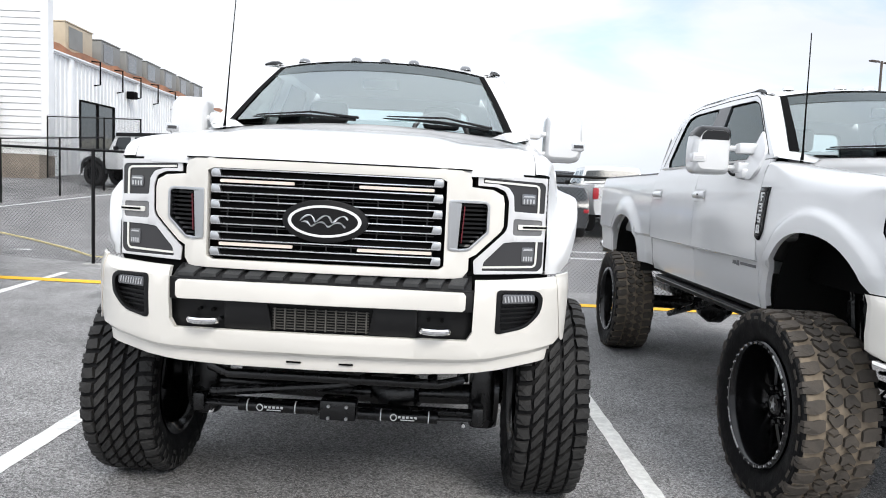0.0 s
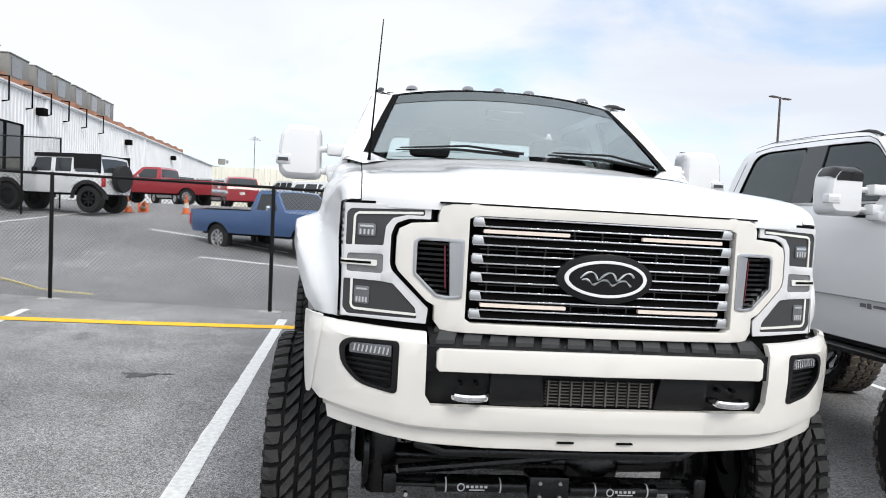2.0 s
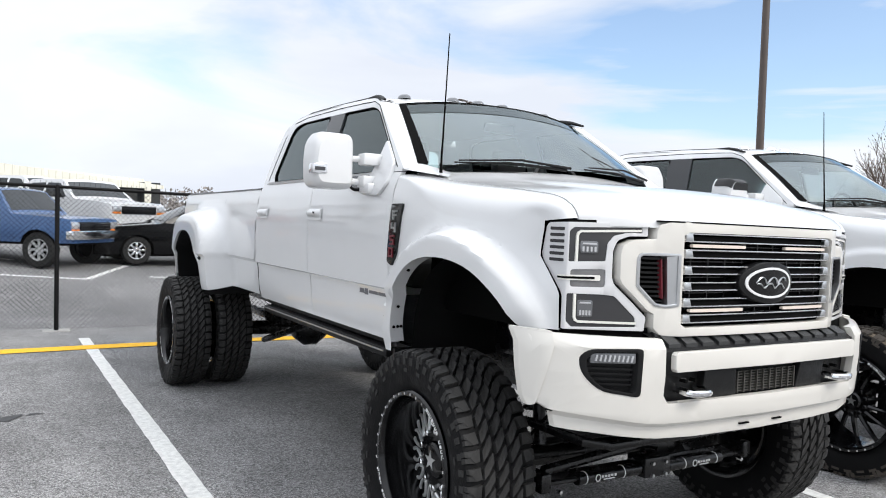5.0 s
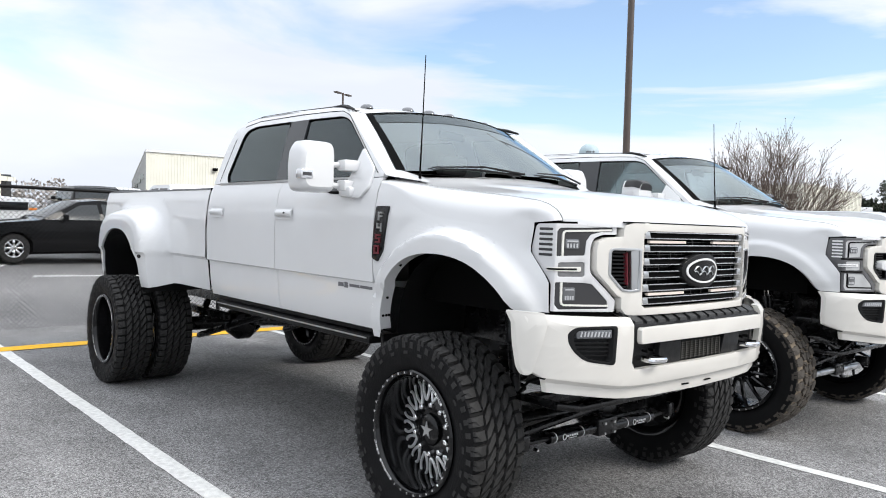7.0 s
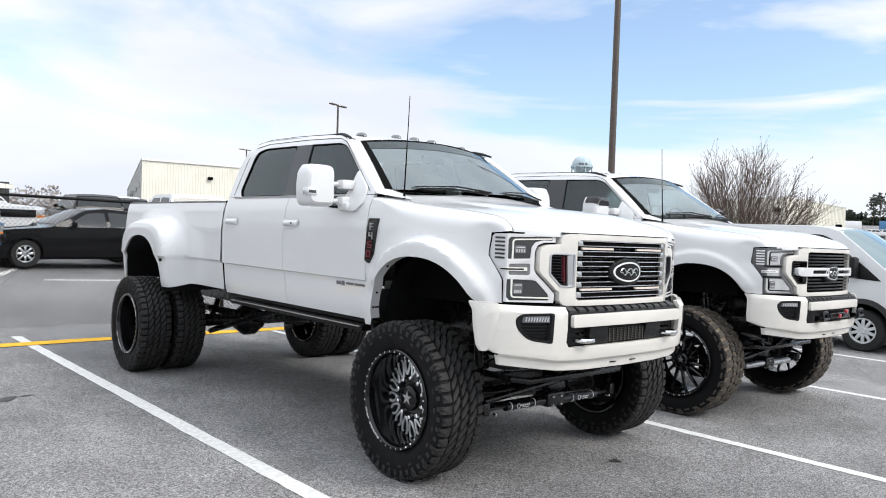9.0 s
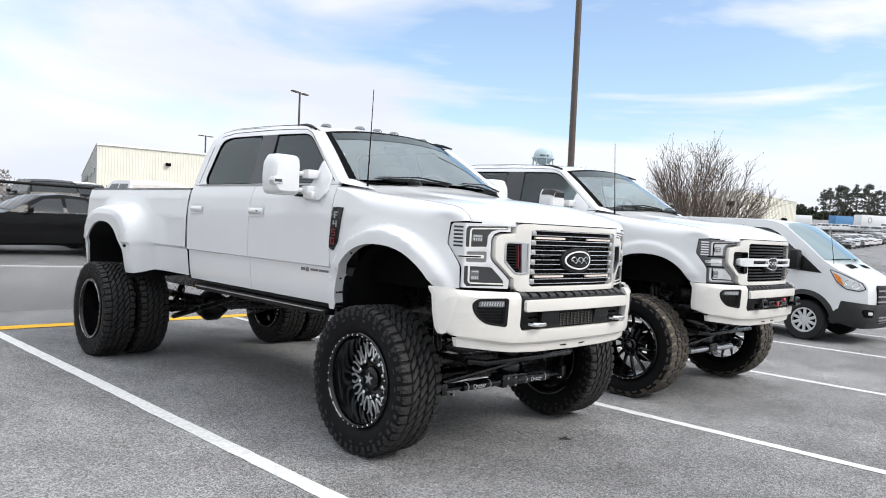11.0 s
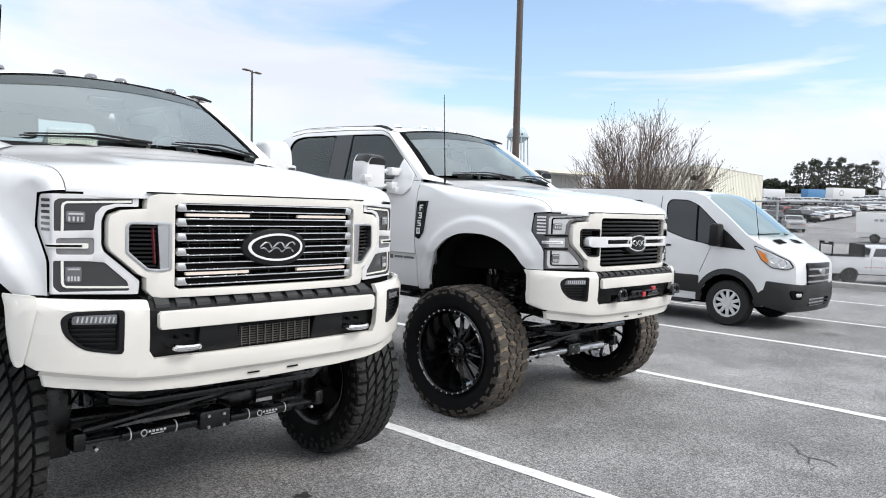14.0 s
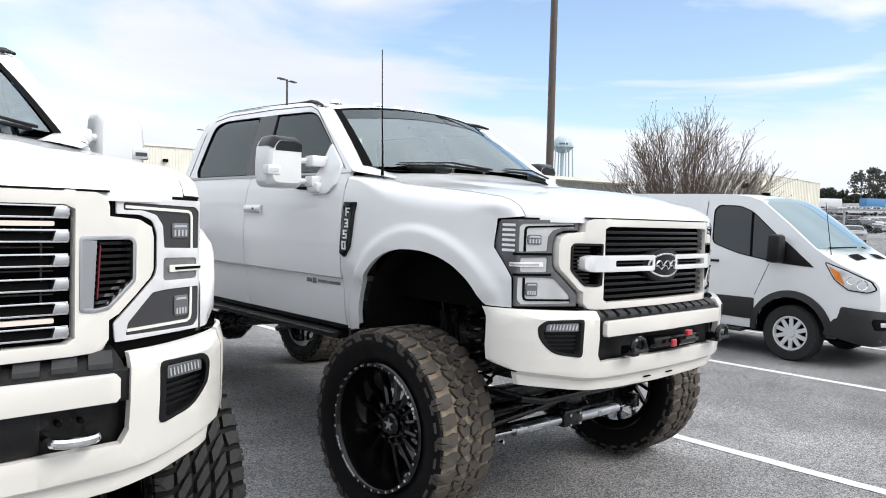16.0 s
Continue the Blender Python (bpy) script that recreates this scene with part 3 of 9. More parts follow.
def hub(face, big=False):
    o = -TYRE_W * 0.44 + face - 0.034
    if big:
        return lathe([(0.001, o - 0.050), (0.066, o - 0.048), (0.084, o - 0.036), (0.088, o - 0.012), (0.140, o - 0.008), (0.155, o + 0.004), (0.157, o + 0.05), (0.001, o + 0.06)], 40)
    return lathe([(0.001, o - 0.03), (0.05, o - 0.028), (0.062, o - 0.018), (0.066, o + 0.0), (0.115, o + 0.004), (0.122, o + 0.012), (0.122, o + 0.05), (0.001, o + 0.06)], 32)


def lug_nut():
    return pipe([(-0.026, 0, 0), (-0.022, 0, 0), (0.004, 0, 0)], [0.010, 0.016, 0.017], 6)


def nut_places(face, n=10, r=0.092):
    o = -TYRE_W * 0.44 + face - (0.03 if r < 0.1 else 0.04)
    return [Matrix.Translation((o, math.cos(2 * math.pi * (i + 0.5) / n) * r, math.sin(2 * math.pi * (i + 0.5) / n) * r)) for i in range(n)]


def star(face, size=1.0):
    o = -TYRE_W * 0.44 + face - 0.034 - (0.0315 if size == 1.0 else 0.052)
    pts = []
    for i in range(10):
        a = math.pi * i / 5
        r = (0.036 if i % 2 == 0 else 0.014) * size
        pts.append((r * math.sin(a), r * math.cos(a)))
    return panel(pts, lambda u, v, d: (o + d, u, v), thick=0.006)


MESHES = {}


def wheel(parent, x, y, z, style, tread, out=-1, steer=0.0):
    """One wheel with its tyre; out: the side (-1 or 1) to which its face looks."""
    face = {"milled": 0.20, "black": 0.15, "rear": 0.21}[style]
    global RIM_R
    RIM_R = 0.330 if tread == "block" else 0.345
    key = (style, tread)
    nr = 0.132 if style == "milled" else 0.092
    turn = Matrix.Translation((x, y, z)) @ Matrix.Rotation(radians(steer + (180 if out > 0 else 0)), 4, "Z")
    wh = new("wheel")
    wh.parent = parent
    wh.matrix_basis = turn @ Matrix.Diagonal((0.80 if style == "rear" else NARROW if tread == "block" else 1.0, 1, 1, 1))
    if key not in MESHES:
        t = part("tyre", tyre_carcass(), M_RUBBER, wh)
        tr = part("tread", tread_all_terrain() if tread == "block" else tread_mud(), M_TREAD if tread == "block" else M_RUBBER_DUSTY, wh, "" if tread == "block" else "mud-terrain tread with brown dust in it", smooth=0)
        if tread == "mud":
            MESHES["groove"] = part("tread_groove", groove_band(-0.014), M_DUST, wh, "pale brown dust in the tread grooves")
        rim = part("rim", rim_barrel(face), M_GLOSS, wh, "gloss black deep-dish rim")
        marks = part("lip_lettering", lip_marks(0), M_INK, wh, "white illegible lettering as bars", smooth=0)
        marks_b = part("lip_lettering", lip_marks(1), M_INK, wh, "white illegible lettering as bars", smooth=0)
        if style == "milled":
            sp = part("spokes", loops(face), M_MILLED, wh, "milled silver outlines of looped spokes")
            MESHES["face"] = part("wheel_face", loop_face(face), M_GLOSS, wh)
        elif style == "black":
            sp = part("spokes", spokes(14, face, 0.024, False, 0.4), M_GLOSS, wh, "gloss black slim spokes")
        else:
            sp = part("spokes", spokes(10, face, 0.03, False), M_GLOSS, wh)
        disc = part("hub", hub(face, style == "milled"), M_GLOSS, wh)
        st = part("hub_star", star(face, 1.35 if style == "milled" else 1.0), M_SATIN, wh, smooth=0)
        MESHES[key] = [t, tr, rim, marks, marks_b, sp, disc, st]
        MESHES[key + ("bolt",)] = part("rim_bolt", rim_bolt(), M_CHROME, wh, smooth=0)
        MESHES[key + ("nut",)] = part("lug_nut", lug_nut(), M_CHROME if style == "milled" else M_GLOSS, wh)
        MESHES[key + ("bolt",)].matrix_basis = bolt_places()[0]
        MESHES[key + ("nut",)].matrix_basis = nut_places(face, 10, nr)[0]
        first = 1
    else:
        for o in MESHES[key]:
            share(o, o.name.split(".")[0], wh)
        if style == "milled":
            share(MESHES["face"], "wheel_face", wh)
        if tread == "mud":
            share(MESHES["groove"], "tread_groove", wh)
        first = 0
    for q in bolt_places()[first:]:
        share(MESHES[key + ("bolt",)], "rim_bolt", wh, q)
    for q in nut_places(face, 10, nr)[first:]:
        share(MESHES[key + ("nut",)], "lug_nut", wh, q)
    return wh


# ---- lifted pickup trucks ----
# Local axes: x across, y from the front axle towards the tail, z up from the ground.
NOSE_U = [0, 0.3, 0.49, 0.56, 0.605, 0.68, 0.79, 0.90, 0.925, 0.94, 0.952, 1.10]
NOSE_X = [0, 0.3, 0.49, 0.56, 0.605, 0.68, 0.79, 0.90, 0.925, 0.938, 0.945, 0.957]
NOSE_Y = [-0.83, -0.826, -0.812, -0.785, -0.762, -0.742, -0.70, -0.65, -0.641, -0.632, -0.62, -0.472]


def nose_y(x):
    return table(NOSE_X, NOSE_Y, abs(x))


def nose(off):
    """Plan of the nose: the front as far as 0.93, then round the corner along the side."""
    def f(u, v, d):
        a, w = abs(u), smoothstep(0.925, 0.955, abs(u))
        return ((1 if u >= 0 else -1) * (table(NOSE_U, NOSE_X, a) - (off + d) * w), table(NOSE_U, NOSE_Y, a) + (off + d) * (1 - w), v)
    return f


def ribbon(pts, w):
    """Outline of a strip of width w along an open line."""
    up, down = [], []
    for i, p in enumerate(pts):
        q, r = Vector(pts[max(0, i - 1)]), Vector(pts[min(len(pts) - 1, i + 1)])
        n = (r - q).normalized()
        n = Vector((-n.y, n.x)) * w / 2
        up.append(tuple(Vector(p) + n))
        down.append(tuple(Vector(p) - n))
    return up + down[::-1]


def mirrored(pts):
    """The right half of an outline, top to bottom, closed with its mirror image."""
    return list(pts) + [(-x, z) for x, z in reversed(pts) if x > 1e-6]


def inset(pts, d):
    """The outline moved inwards by d."""
    n = len(pts)
    area = sum(pts[i - 1][0] * pts[i][1] - pts[i][0] * pts[i - 1][1] for i in range(n))
    sgn = 1 if area > 0 else -1
    out = []
    for i in range(n):
        a, p, b = Vector(pts[i - 1]), Vector(pts[i]), Vector(pts[(i + 1) % n])
        u, v = (p - a).normalized(), (b - p).normalized()
        m = Vector((-u.y - v.y, u.x + v.x)) * sgn
        k = max(0.45, m.length / 2)
        out.append(tuple(p + m.normalized() * d / k))
    return out


def flip(pts, s):
    return [(x * s, z) for x, z in pts]


CUT_X = sorted(span(-1.25, 1.25, 41) + [k * v for k in (-1, 1) for v in (0.49, 0.605, 0.925, 0.935, 0.945, 0.955)])


def bump_xy(u):
    a, s = abs(u), (1 if u >= 0 else -1)
    return s * table([0, 1.0, 1.06, 1.15, 1.3], [0, 1.0, 1.052, 1.083, 1.09], a), table([0, 0.6, 0.75, 0.92, 1.0, 1.06, 1.15, 1.3], [-0.905, -0.885, -0.84, -0.735, -0.655, -0.575, -0.475, -0.32], a)


def bumper_map(off):
    def f(u, v, d):
        x, y = bump_xy(u)
        back = 0.03 * smoothstep(1.20, 1.25, v) + 0.10 * max(0.0, 1.10 - v)
        return (x, y + off + back + d, v)
    return f


HOOD_Y = [-0.79, -0.775, -0.735, -0.665, -0.575, -0.3, 0.0, 0.32, 0.55, 0.80]
HOOD_Z = [1.696, 1.718, 1.745, 1.772, 1.790, 1.815, 1.840, 1.870, 1.905, 1.935]


HOOD_SEAM_Y = [y + 0.167 * ((0.3 - y) / 1.09) ** 2 if y < 0.3 else y for y in HOOD_Y]


def hood_edge(y):
    return table(HOOD_Y, HOOD_Z, y)


def seam_z(y):
    """Height of the hood's side edge, which drops at its front corner."""
    return table(HOOD_SEAM_Y, HOOD_Z, y)


class Body:
    def __init__(self, wide):
        self.wide = wide
        self.rear = 4.60 if wide else 4.17
        self.tail = 5.98 if wide else 5.50
        self.fa, self.fb, self.fy, self.fz = 0.515, 0.50, 0.005, 1.0
        self.ra, self.rb, self.ry, self.rz = (0.555, 0.52, 4.775, 0.99) if wide else (0.56, 0.47, 4.19, 1.0)
        self.flare = 0.115 if wide else 0.035

    def side(self, y, z):
        x = table([0.96, 1.02, 1.10, 1.25, 1.283, 1.294, 1.50, 1.70, 1.85, 1.93], [0.965, 0.985, 1.002, 1.014, 1.018, 1.041, 1.050, 1.045, 1.020, 0.985], z)
        x -= 0.05 * smoothstep(0.0, -0.5, y)
        e = math.hypot((y - self.fy) / self.fa, (z - self.fz) / self.fb)
        return x + self.flare * (1 - 0.8 * smoothstep(1.19, 1.29, e) - 0.2 * smoothstep(1.15, 1.5, e))

    def bed(self, y, z):
        x = table([0.96, 1.02, 1.283, 1.294, 1.6, 1.80, 1.89], [0.960, 0.978, 1.008, 1.032, 1.035, 1.015, 0.99], z)
        if self.wide:
            a = abs(y - self.ry) / (self.ra * (1.14 if y < self.ry else 1.06))
            e = (a ** 3 + ((max(z, 1.15) - 1.15) / (self.rb - 0.06)) ** 3) ** (1 / 3)
            x += 0.24 * (1 - 0.72 * smoothstep(1.08, 1.30, e) - 0.28 * smoothstep(1.02, 1.5, e)) + 0.010 * (1 - smoothstep(0.95, 1.06, e))
        else:
            e = math.hypot((y - self.ry) / self.ra, (z - self.rz) / self.rb)
            x += 0.035 * (1 - smoothstep(1.1, 1.45, e))
        return x

    def arch(self, y, front, base):
        a, b, yc, zc = (self.fa, self.fb, self.fy, self.fz) if front else (self.ra, self.rb, self.ry, self.rz)
        u = abs(y - yc) / a
        if u >= 1:
            return base
        return max(base, zc + b * (1 - u ** 2.3) ** (1 / 2.3))


# outlines of the badge's raised numerals
NUMERALS = {"F": ([(-1, -1), (-1, 1), (1, 1), (1, 0.6), (-0.5, 0.6), (-0.5, 0.2), (0.6, 0.2), (0.6, -0.2), (-0.5, -0.2), (-0.5, -1)], None),
            "4": ([(-1, 1), (-0.5, 1), (-0.5, 0.15), (0.5, 0.15), (0.5, 1), (1, 1), (1, -1), (0.5, -1), (0.5, -0.25), (-1, -0.25)], None),
            "5": ([(-1, 1), (1, 1), (1, 0.6), (-0.5, 0.6), (-0.5, 0.2), (1, 0.2), (1, -1), (-1, -1), (-1, -0.6), (0.5, -0.6), (0.5, -0.2), (-1, -0.2)], None),
            "3": ([(-1, 1), (1, 1), (1, -1), (-1, -1), (-1, -0.6), (0.5, -0.6), (0.5, -0.2), (-0.6, -0.2), (-0.6, 0.2), (0.5, 0.2), (0.5, 0.6), (-1, 0.6)], None),
            "0": ([(-1, -1), (1, -1), (1, 1), (-1, 1)], [(-0.5, -0.6), (0.5, -0.6), (0.5, 0.6), (-0.5, 0.6)])}


def ys_with(lo, hi, n, extra):
    return sorted(set([round(v, 4) for v in span(lo, hi, n)] + [round(v, 4) for v in extra if lo <= v <= hi]))


def glasshouse_x(z):
    return 0.985 - 0.33 * (z - 1.93) - 0.9 * max(0.0, z - 2.38) ** 1.3


def windshield(u, v):
    """u across -1..1, v from cowl 0 to roof 1."""
    zb, zt = 1.975 + 0.015 * (1 - u * u), 2.395 + 0.055 * (1 - u * u)
    yb, yt = 0.72 - 0.26 * (1 - abs(u) ** 2.2), 1.31 - 0.10 * (1 - abs(u) ** 2.2)
    return (u * (0.875 + (0.705 - 0.875) * v), yb + (yt - yb) * v, zb + (zt - zb) * v + 0.012 * math.sin(math.pi * v))


def build_truck(name, m, wide, label, group):
    B = Body(wide)
    top = thing(name, m, label, "pickup truck", group)
    lift = new("body")
    lift.parent = top
    lift.matrix_basis = pose(0, 0, -0.021 if wide else -0.025, 0.15, -0.4, 0)
    dark, white = M_BLACK, M_WHITE

    def P(n, bm, mat, lab="", par=lift, smooth=35):
        return part(n, bm, mat, par, lab, smooth)

    # sides of the body
    for s in (-1, 1):
        ya = [B.fy + B.fa * k for k in (-0.999, -0.97, -0.9, -0.8, 0.8, 0.9, 0.97, 0.999)]
        ys = [-0.30 - k for k in span(1, 0.06, 16)] + ys_with(-0.30, 0.695, 34, ya)
        rows = [("s", t) for t in span(0, 1, 16)] + [("c", t) for t in span(0.12, 1, 9)]

        def wrap(y, z):
            """Plan position; below y = -0.3 the skin turns in towards the headlight."""
            if y >= -0.30:
                return B.side(y, z), y
            q = min(1.0, -0.30 - y)
            xe = table([1.25, 1.40, 1.54, 1.66], [0.948, 0.950, 0.960, 0.957], z)
            ye = table([1.25, 1.40, 1.54, 1.66], [-0.612, -0.607, -0.491, -0.510], z)
            yy = -0.30 + (ye + 0.30) * q
            xs = B.side(yy, z)
            return xs + (xe - xs) * q * q, yy

        def fender(y, r):
            low = 1.25
            for _ in range(4):
                low = B.arch(wrap(y, low)[1], True, 0.985 if y > 0 else 1.25)
            ys_seam = y if y >= -0.30 else -0.30 - 0.323 * (-0.30 - y)
            ze = seam_z(ys_seam)
            zs = max(ze - (0.15 - 0.115 * smoothstep(0.1, 0.65, y) if y >= -0.30 else 0.15 - 0.132 * (-0.30 - y)), low + 0.05)
            if r[0] == "s":
                z = low + (zs - low) * r[1]
                x, yy = wrap(y, z)
                return (s * x, yy, z)
            (xs, yb), a = wrap(y, zs), r[1] * math.pi / 2
            z = zs + (ze - 0.004 - zs) * math.sin(a) ** 0.9
            x = 0.883 + (xs - 0.883) * math.cos(a) ** 0.95
            yc = yb + (ys_seam - yb) * (1 - math.cos(a))
            # the front edge turns a full corner over the headlight
            w = max(0.0, -0.30 - y) ** 2
            k = r[1]
            bx = (1 - k) ** 2 * xs + 2 * k * (1 - k) * 0.952 + k * k * 0.883
            by = (1 - k) ** 2 * yb + 2 * k * (1 - k) * -0.672 + k * k * ys_seam
            return (s * (x + (bx - x) * w), yc + (by - yc) * w, z)
        P("front_fender", skin(ys, rows, fender), white)

        def lip(y, t):
            q = Vector(fender(y, ("s", 0.0)))
            return (q.x - s * (0.075 if wide else 0.03) * t, q.y + (0.03 * t if y < -0.35 else 0), q.z + 0.004 * t)
        P("fender_lip", skin([v for v in ys if v < B.fy + B.fa * 0.9995], (0, 0.08, 0.5, 1), lip), white)

        def liner(y, t):
            z = B.arch(y, True, 0.93)
            return (s * (0.98 - 0.62 * t), y, z + 0.012)
        P("wheel_liner", skin(ys_with(B.fy - B.fa, B.fy + B.fa, 40, ya), (0, 0.5, 1), liner), dark)
        P("inner_liner", boxes((s * 0.36 - 0.01, s * 0.36 + 0.01, -0.62, 0.6, 0.93, 1.6)), dark, smooth=0)
        for k, (y0, y1) in enumerate(((0.701, 1.925), (1.931, 3.125))):
            def door(y, t):
                z = 1.0 + 0.925 * t
                return (s * B.side(y, z), y, z)
            d = P("door", skin(span(y0, y1, 10), sorted(set(span(0, 1, 24) + [0.3060, 0.3178, 0.33])), door, (-s * 0.03, 0, 0)), white)
            yh = 1.80 if k == 0 else 2.93
            handle = skin(span(yh - 0.115, yh + 0.115, 9), span(1.672, 1.722, 7), lambda y, z: (s * (B.side(y, z) + 0.012 + 0.026 * math.sin(math.pi * min(1, max(0, (z - 1.665) / 0.064))) * (1 - abs((y - yh) / 0.118) ** 6)), y, z), (-s * 0.02, 0, 0))
            part("handle", handle, white, d, "white body-coloured pull handle")
            cup = skin(span(yh - 0.125, yh + 0.125, 12), span(1.652, 1.742, 9), lambda y, z: (s * (B.side(y, z) + 0.003 + 0.004 * smoothstep(0.6, 1, max(abs(y - yh) / 0.125, abs(z - 1.697) / 0.045))), y, z))
            part("handle_cup", cup, white, d)
            if k == 0:
                part("keyhole", boxes((s * (B.side(yh, 1.7) + 0.040) - 0.004, s * (B.side(yh, 1.7) + 0.040) + 0.004, yh - 0.071, yh - 0.059, 1.692, 1.704)), M_SEAM, d, smooth=0)
        P("rocker_panel", skin(span(0.62, 3.12, 6), (0.93, 0.96, 1.0), lambda y, z: (s * (0.80 + 0.17 * smoothstep(0.93, 1.0, z)), y, z)), dark)
        # side of the glasshouse with two openings
        outer = rounded([(0.70, 1.93), (0.70, 1.955), (1.335, 2.405), (1.47, 2.445), (2.2, 2.485), (2.75, 2.492), (3.03, 2.45), (3.125, 2.22), (3.14, 1.93)], [0, 0.01, 0.1, 0.05, 0.1, 0.10, 0.10, 0.08, 0], 5)
        front_win = rounded([(0.955, 1.935), (0.955, 2.09), (1.28, 2.34), (1.39, 2.372), (1.865, 2.388), (1.815, 1.935)], [0.02, 0.04, 0.06, 0.04, 0.03, 0.02], 5)
        rear_win = rounded([(2.02, 1.935), (2.10, 2.394), (2.70, 2.404), (2.86, 2.37), (2.925, 1.995), (2.87, 1.935)], [0.02, 0.03, 0.08, 0.08, 0.03, 0.03], 5)
        P("cab_side", panel(outer, lambda u, v, d: (s * (glasshouse_x(v) - d), u, v), [front_win, rear_win], (), span(1.98, 2.46, 9), 0.035, 0.006), white)
        for nm, ring in (("front_side_window", front_win), ("rear_side_window", rear_win)):
            P(nm, panel(ring, lambda u, v, d: (s * (glasshouse_x(v) - 0.010 - d), u, v), (), (), span(1.98, 2.46, 7), 0.004), M_TINT, "dark tinted glass")
            c = Vector((sum(p[0] for p in ring) / len(ring), sum(p[1] for p in ring) / len(ring)))
            inner = [tuple(c + (Vector(p) - c) * 0.965) for p in ring]
            P("window_seal", panel(ring, lambda u, v, d: (s * (glasshouse_x(v) + 0.001 - d), u, v), [inner], (), (), 0.012), M_SEAM, smooth=0)
        P("belt_strip", skin(span(0.95, 3.0, 14), (0, 1), lambda y, t: (s * (0.992 + 0.004), y, 1.921 + 0.016 * t), (-s * 0.02, 0, 0)), M_SATIN)
        pillar = [(1.79, 1.94), (1.842, 2.386), (2.118, 2.392), (2.042, 1.94)]
        P("door_post", panel(pillar, lambda u, v, d: (s * (glasshouse_x(v) + 0.0025 - d), u, v), (), (), span(2.0, 2.3, 4), 0.012), M_POST, "dark grey post between the windows")
        P("windshield_border", skin([s * k for k in span(0.945, 1.0, 3)], span(0, 1, 10), lambda u, v: tuple(Vector(windshield(u, v)) + Vector((0, -0.004, 0.004)))), M_SEAM, "black border of the windshield", smooth=60)
        # strip between windshield and side
        def post(v, t):
            a = Vector(windshield(s, v))
            zb = 1.955 + 0.45 * v
            b = Vector((s * glasshouse_x(zb), 0.70 + 0.635 * v, zb))
            p = a.lerp(b, t)
            return (p.x + s * 0.02 * math.sin(math.pi * t), p.y - 0.012 * math.sin(math.pi * t), p.z)
        P("windshield_post", skin(span(-0.04, 1, 9), span(0, 1, 6), post), white)
        P("drip_rail", pipe([(s * (glasshouse_x(z) - 0.012), y, z + 0.004) for y, z in ((1.30, 2.408), (1.40, 2.436), (1.50, 2.456), (1.64, 2.464), (2.2, 2.489), (2.75, 2.496), (2.98, 2.462))], [0.008, 0.014, 0.012, 0.004, 0.0025, 0.0025, 0.0025], 6), M_BLACK)
        # cut lines of the door frames
        for path in (((0.765, 1.955), (1.30, 2.372), (1.42, 2.412), (1.60, 2.424), (1.985, 2.440), (1.932, 1.94)), ((1.985, 2.440), (2.70, 2.448), (2.90, 2.42), (2.985, 2.30), (3.035, 1.95))):
            P("door_frame_seam", pipe([(s * (glasshouse_x(v) + 0.0005), u, v) for u, v in path], 0.003, 5), M_SEAM)
        # the front window dips ahead of the mirror
        dip = rounded([(1.43, 1.94), (1.36, 1.875), (1.24, 1.828), (0.86, 1.822), (0.86, 1.94)], [0.03, 0.04, 0.05, 0.02, 0.02], 4)
        dx = lambda v: table([1.80, 1.85, 1.93, 1.95], [1.030, 1.020, 0.989, 0.982], v)
        P("window_seal", panel(dip, lambda u, v, d: (s * (dx(v) + 0.004 - d), u, v), (), (), (1.85, 1.89), 0.01), M_SEAM, smooth=0)
        P("front_side_window", panel(inset(dip, 0.018), lambda u, v, d: (s * (dx(v) + 0.006 - d), u, v), (), (), (1.85, 1.89), 0.004), M_POST, "dark tinted glass")
        # badge on the fender
        bx = lambda y, z: B.side(y, z) + 0.006
        bo = rounded([(0.548, 1.750), (0.672, 1.750), (0.692, 1.440), (0.640, 1.420), (0.586, 1.490)], 0.010, 3)
        badge = P("fender_badge", panel(bo, lambda u, v, d: (s * (bx(u, v) + 0.006 - d), u, v), (), (), span(1.45, 1.72, 5), 0.02, 0.004), M_GLOSS, "black vent badge with raised numerals")
        if not wide:
            bi = rounded([(0.572, 1.715), (0.642, 1.715), (0.664, 1.465), (0.640, 1.455), (0.608, 1.500)], 0.006, 3)
            part("badge_inset", panel(bi, lambda u, v, d: (s * (bx(u, v) + 0.008 - d), u, v), (), (), span(1.5, 1.7, 4), 0.01), M_GLOSS, badge)
        for i, ch in enumerate("F450" if wide else "F350"):
            zc = 1.690 - 0.066 * i
            ring, hole = NUMERALS[ch]
            yc, w, h, q = 0.612 + 0.009 * i, 0.024 if wide else 0.018, 0.026, (1 if s > 0 else -1)
            xx = bx(yc, zc) + 0.013
            bm = panel([(yc + q * w * u, zc + h * v) for u, v in ring], lambda u, v, d: (s * (xx - d), u, v), [[(yc + q * w * u, zc + h * v) for u, v in hole]] if hole else (), (), (), 0.008)
            part("numeral", bm, (M_SATIN if wide else M_WHITE) if (i < 2 or not wide) else M_REDDARK, badge, smooth=0)
        # decal bars low on the door
        bm = bmesh.new()
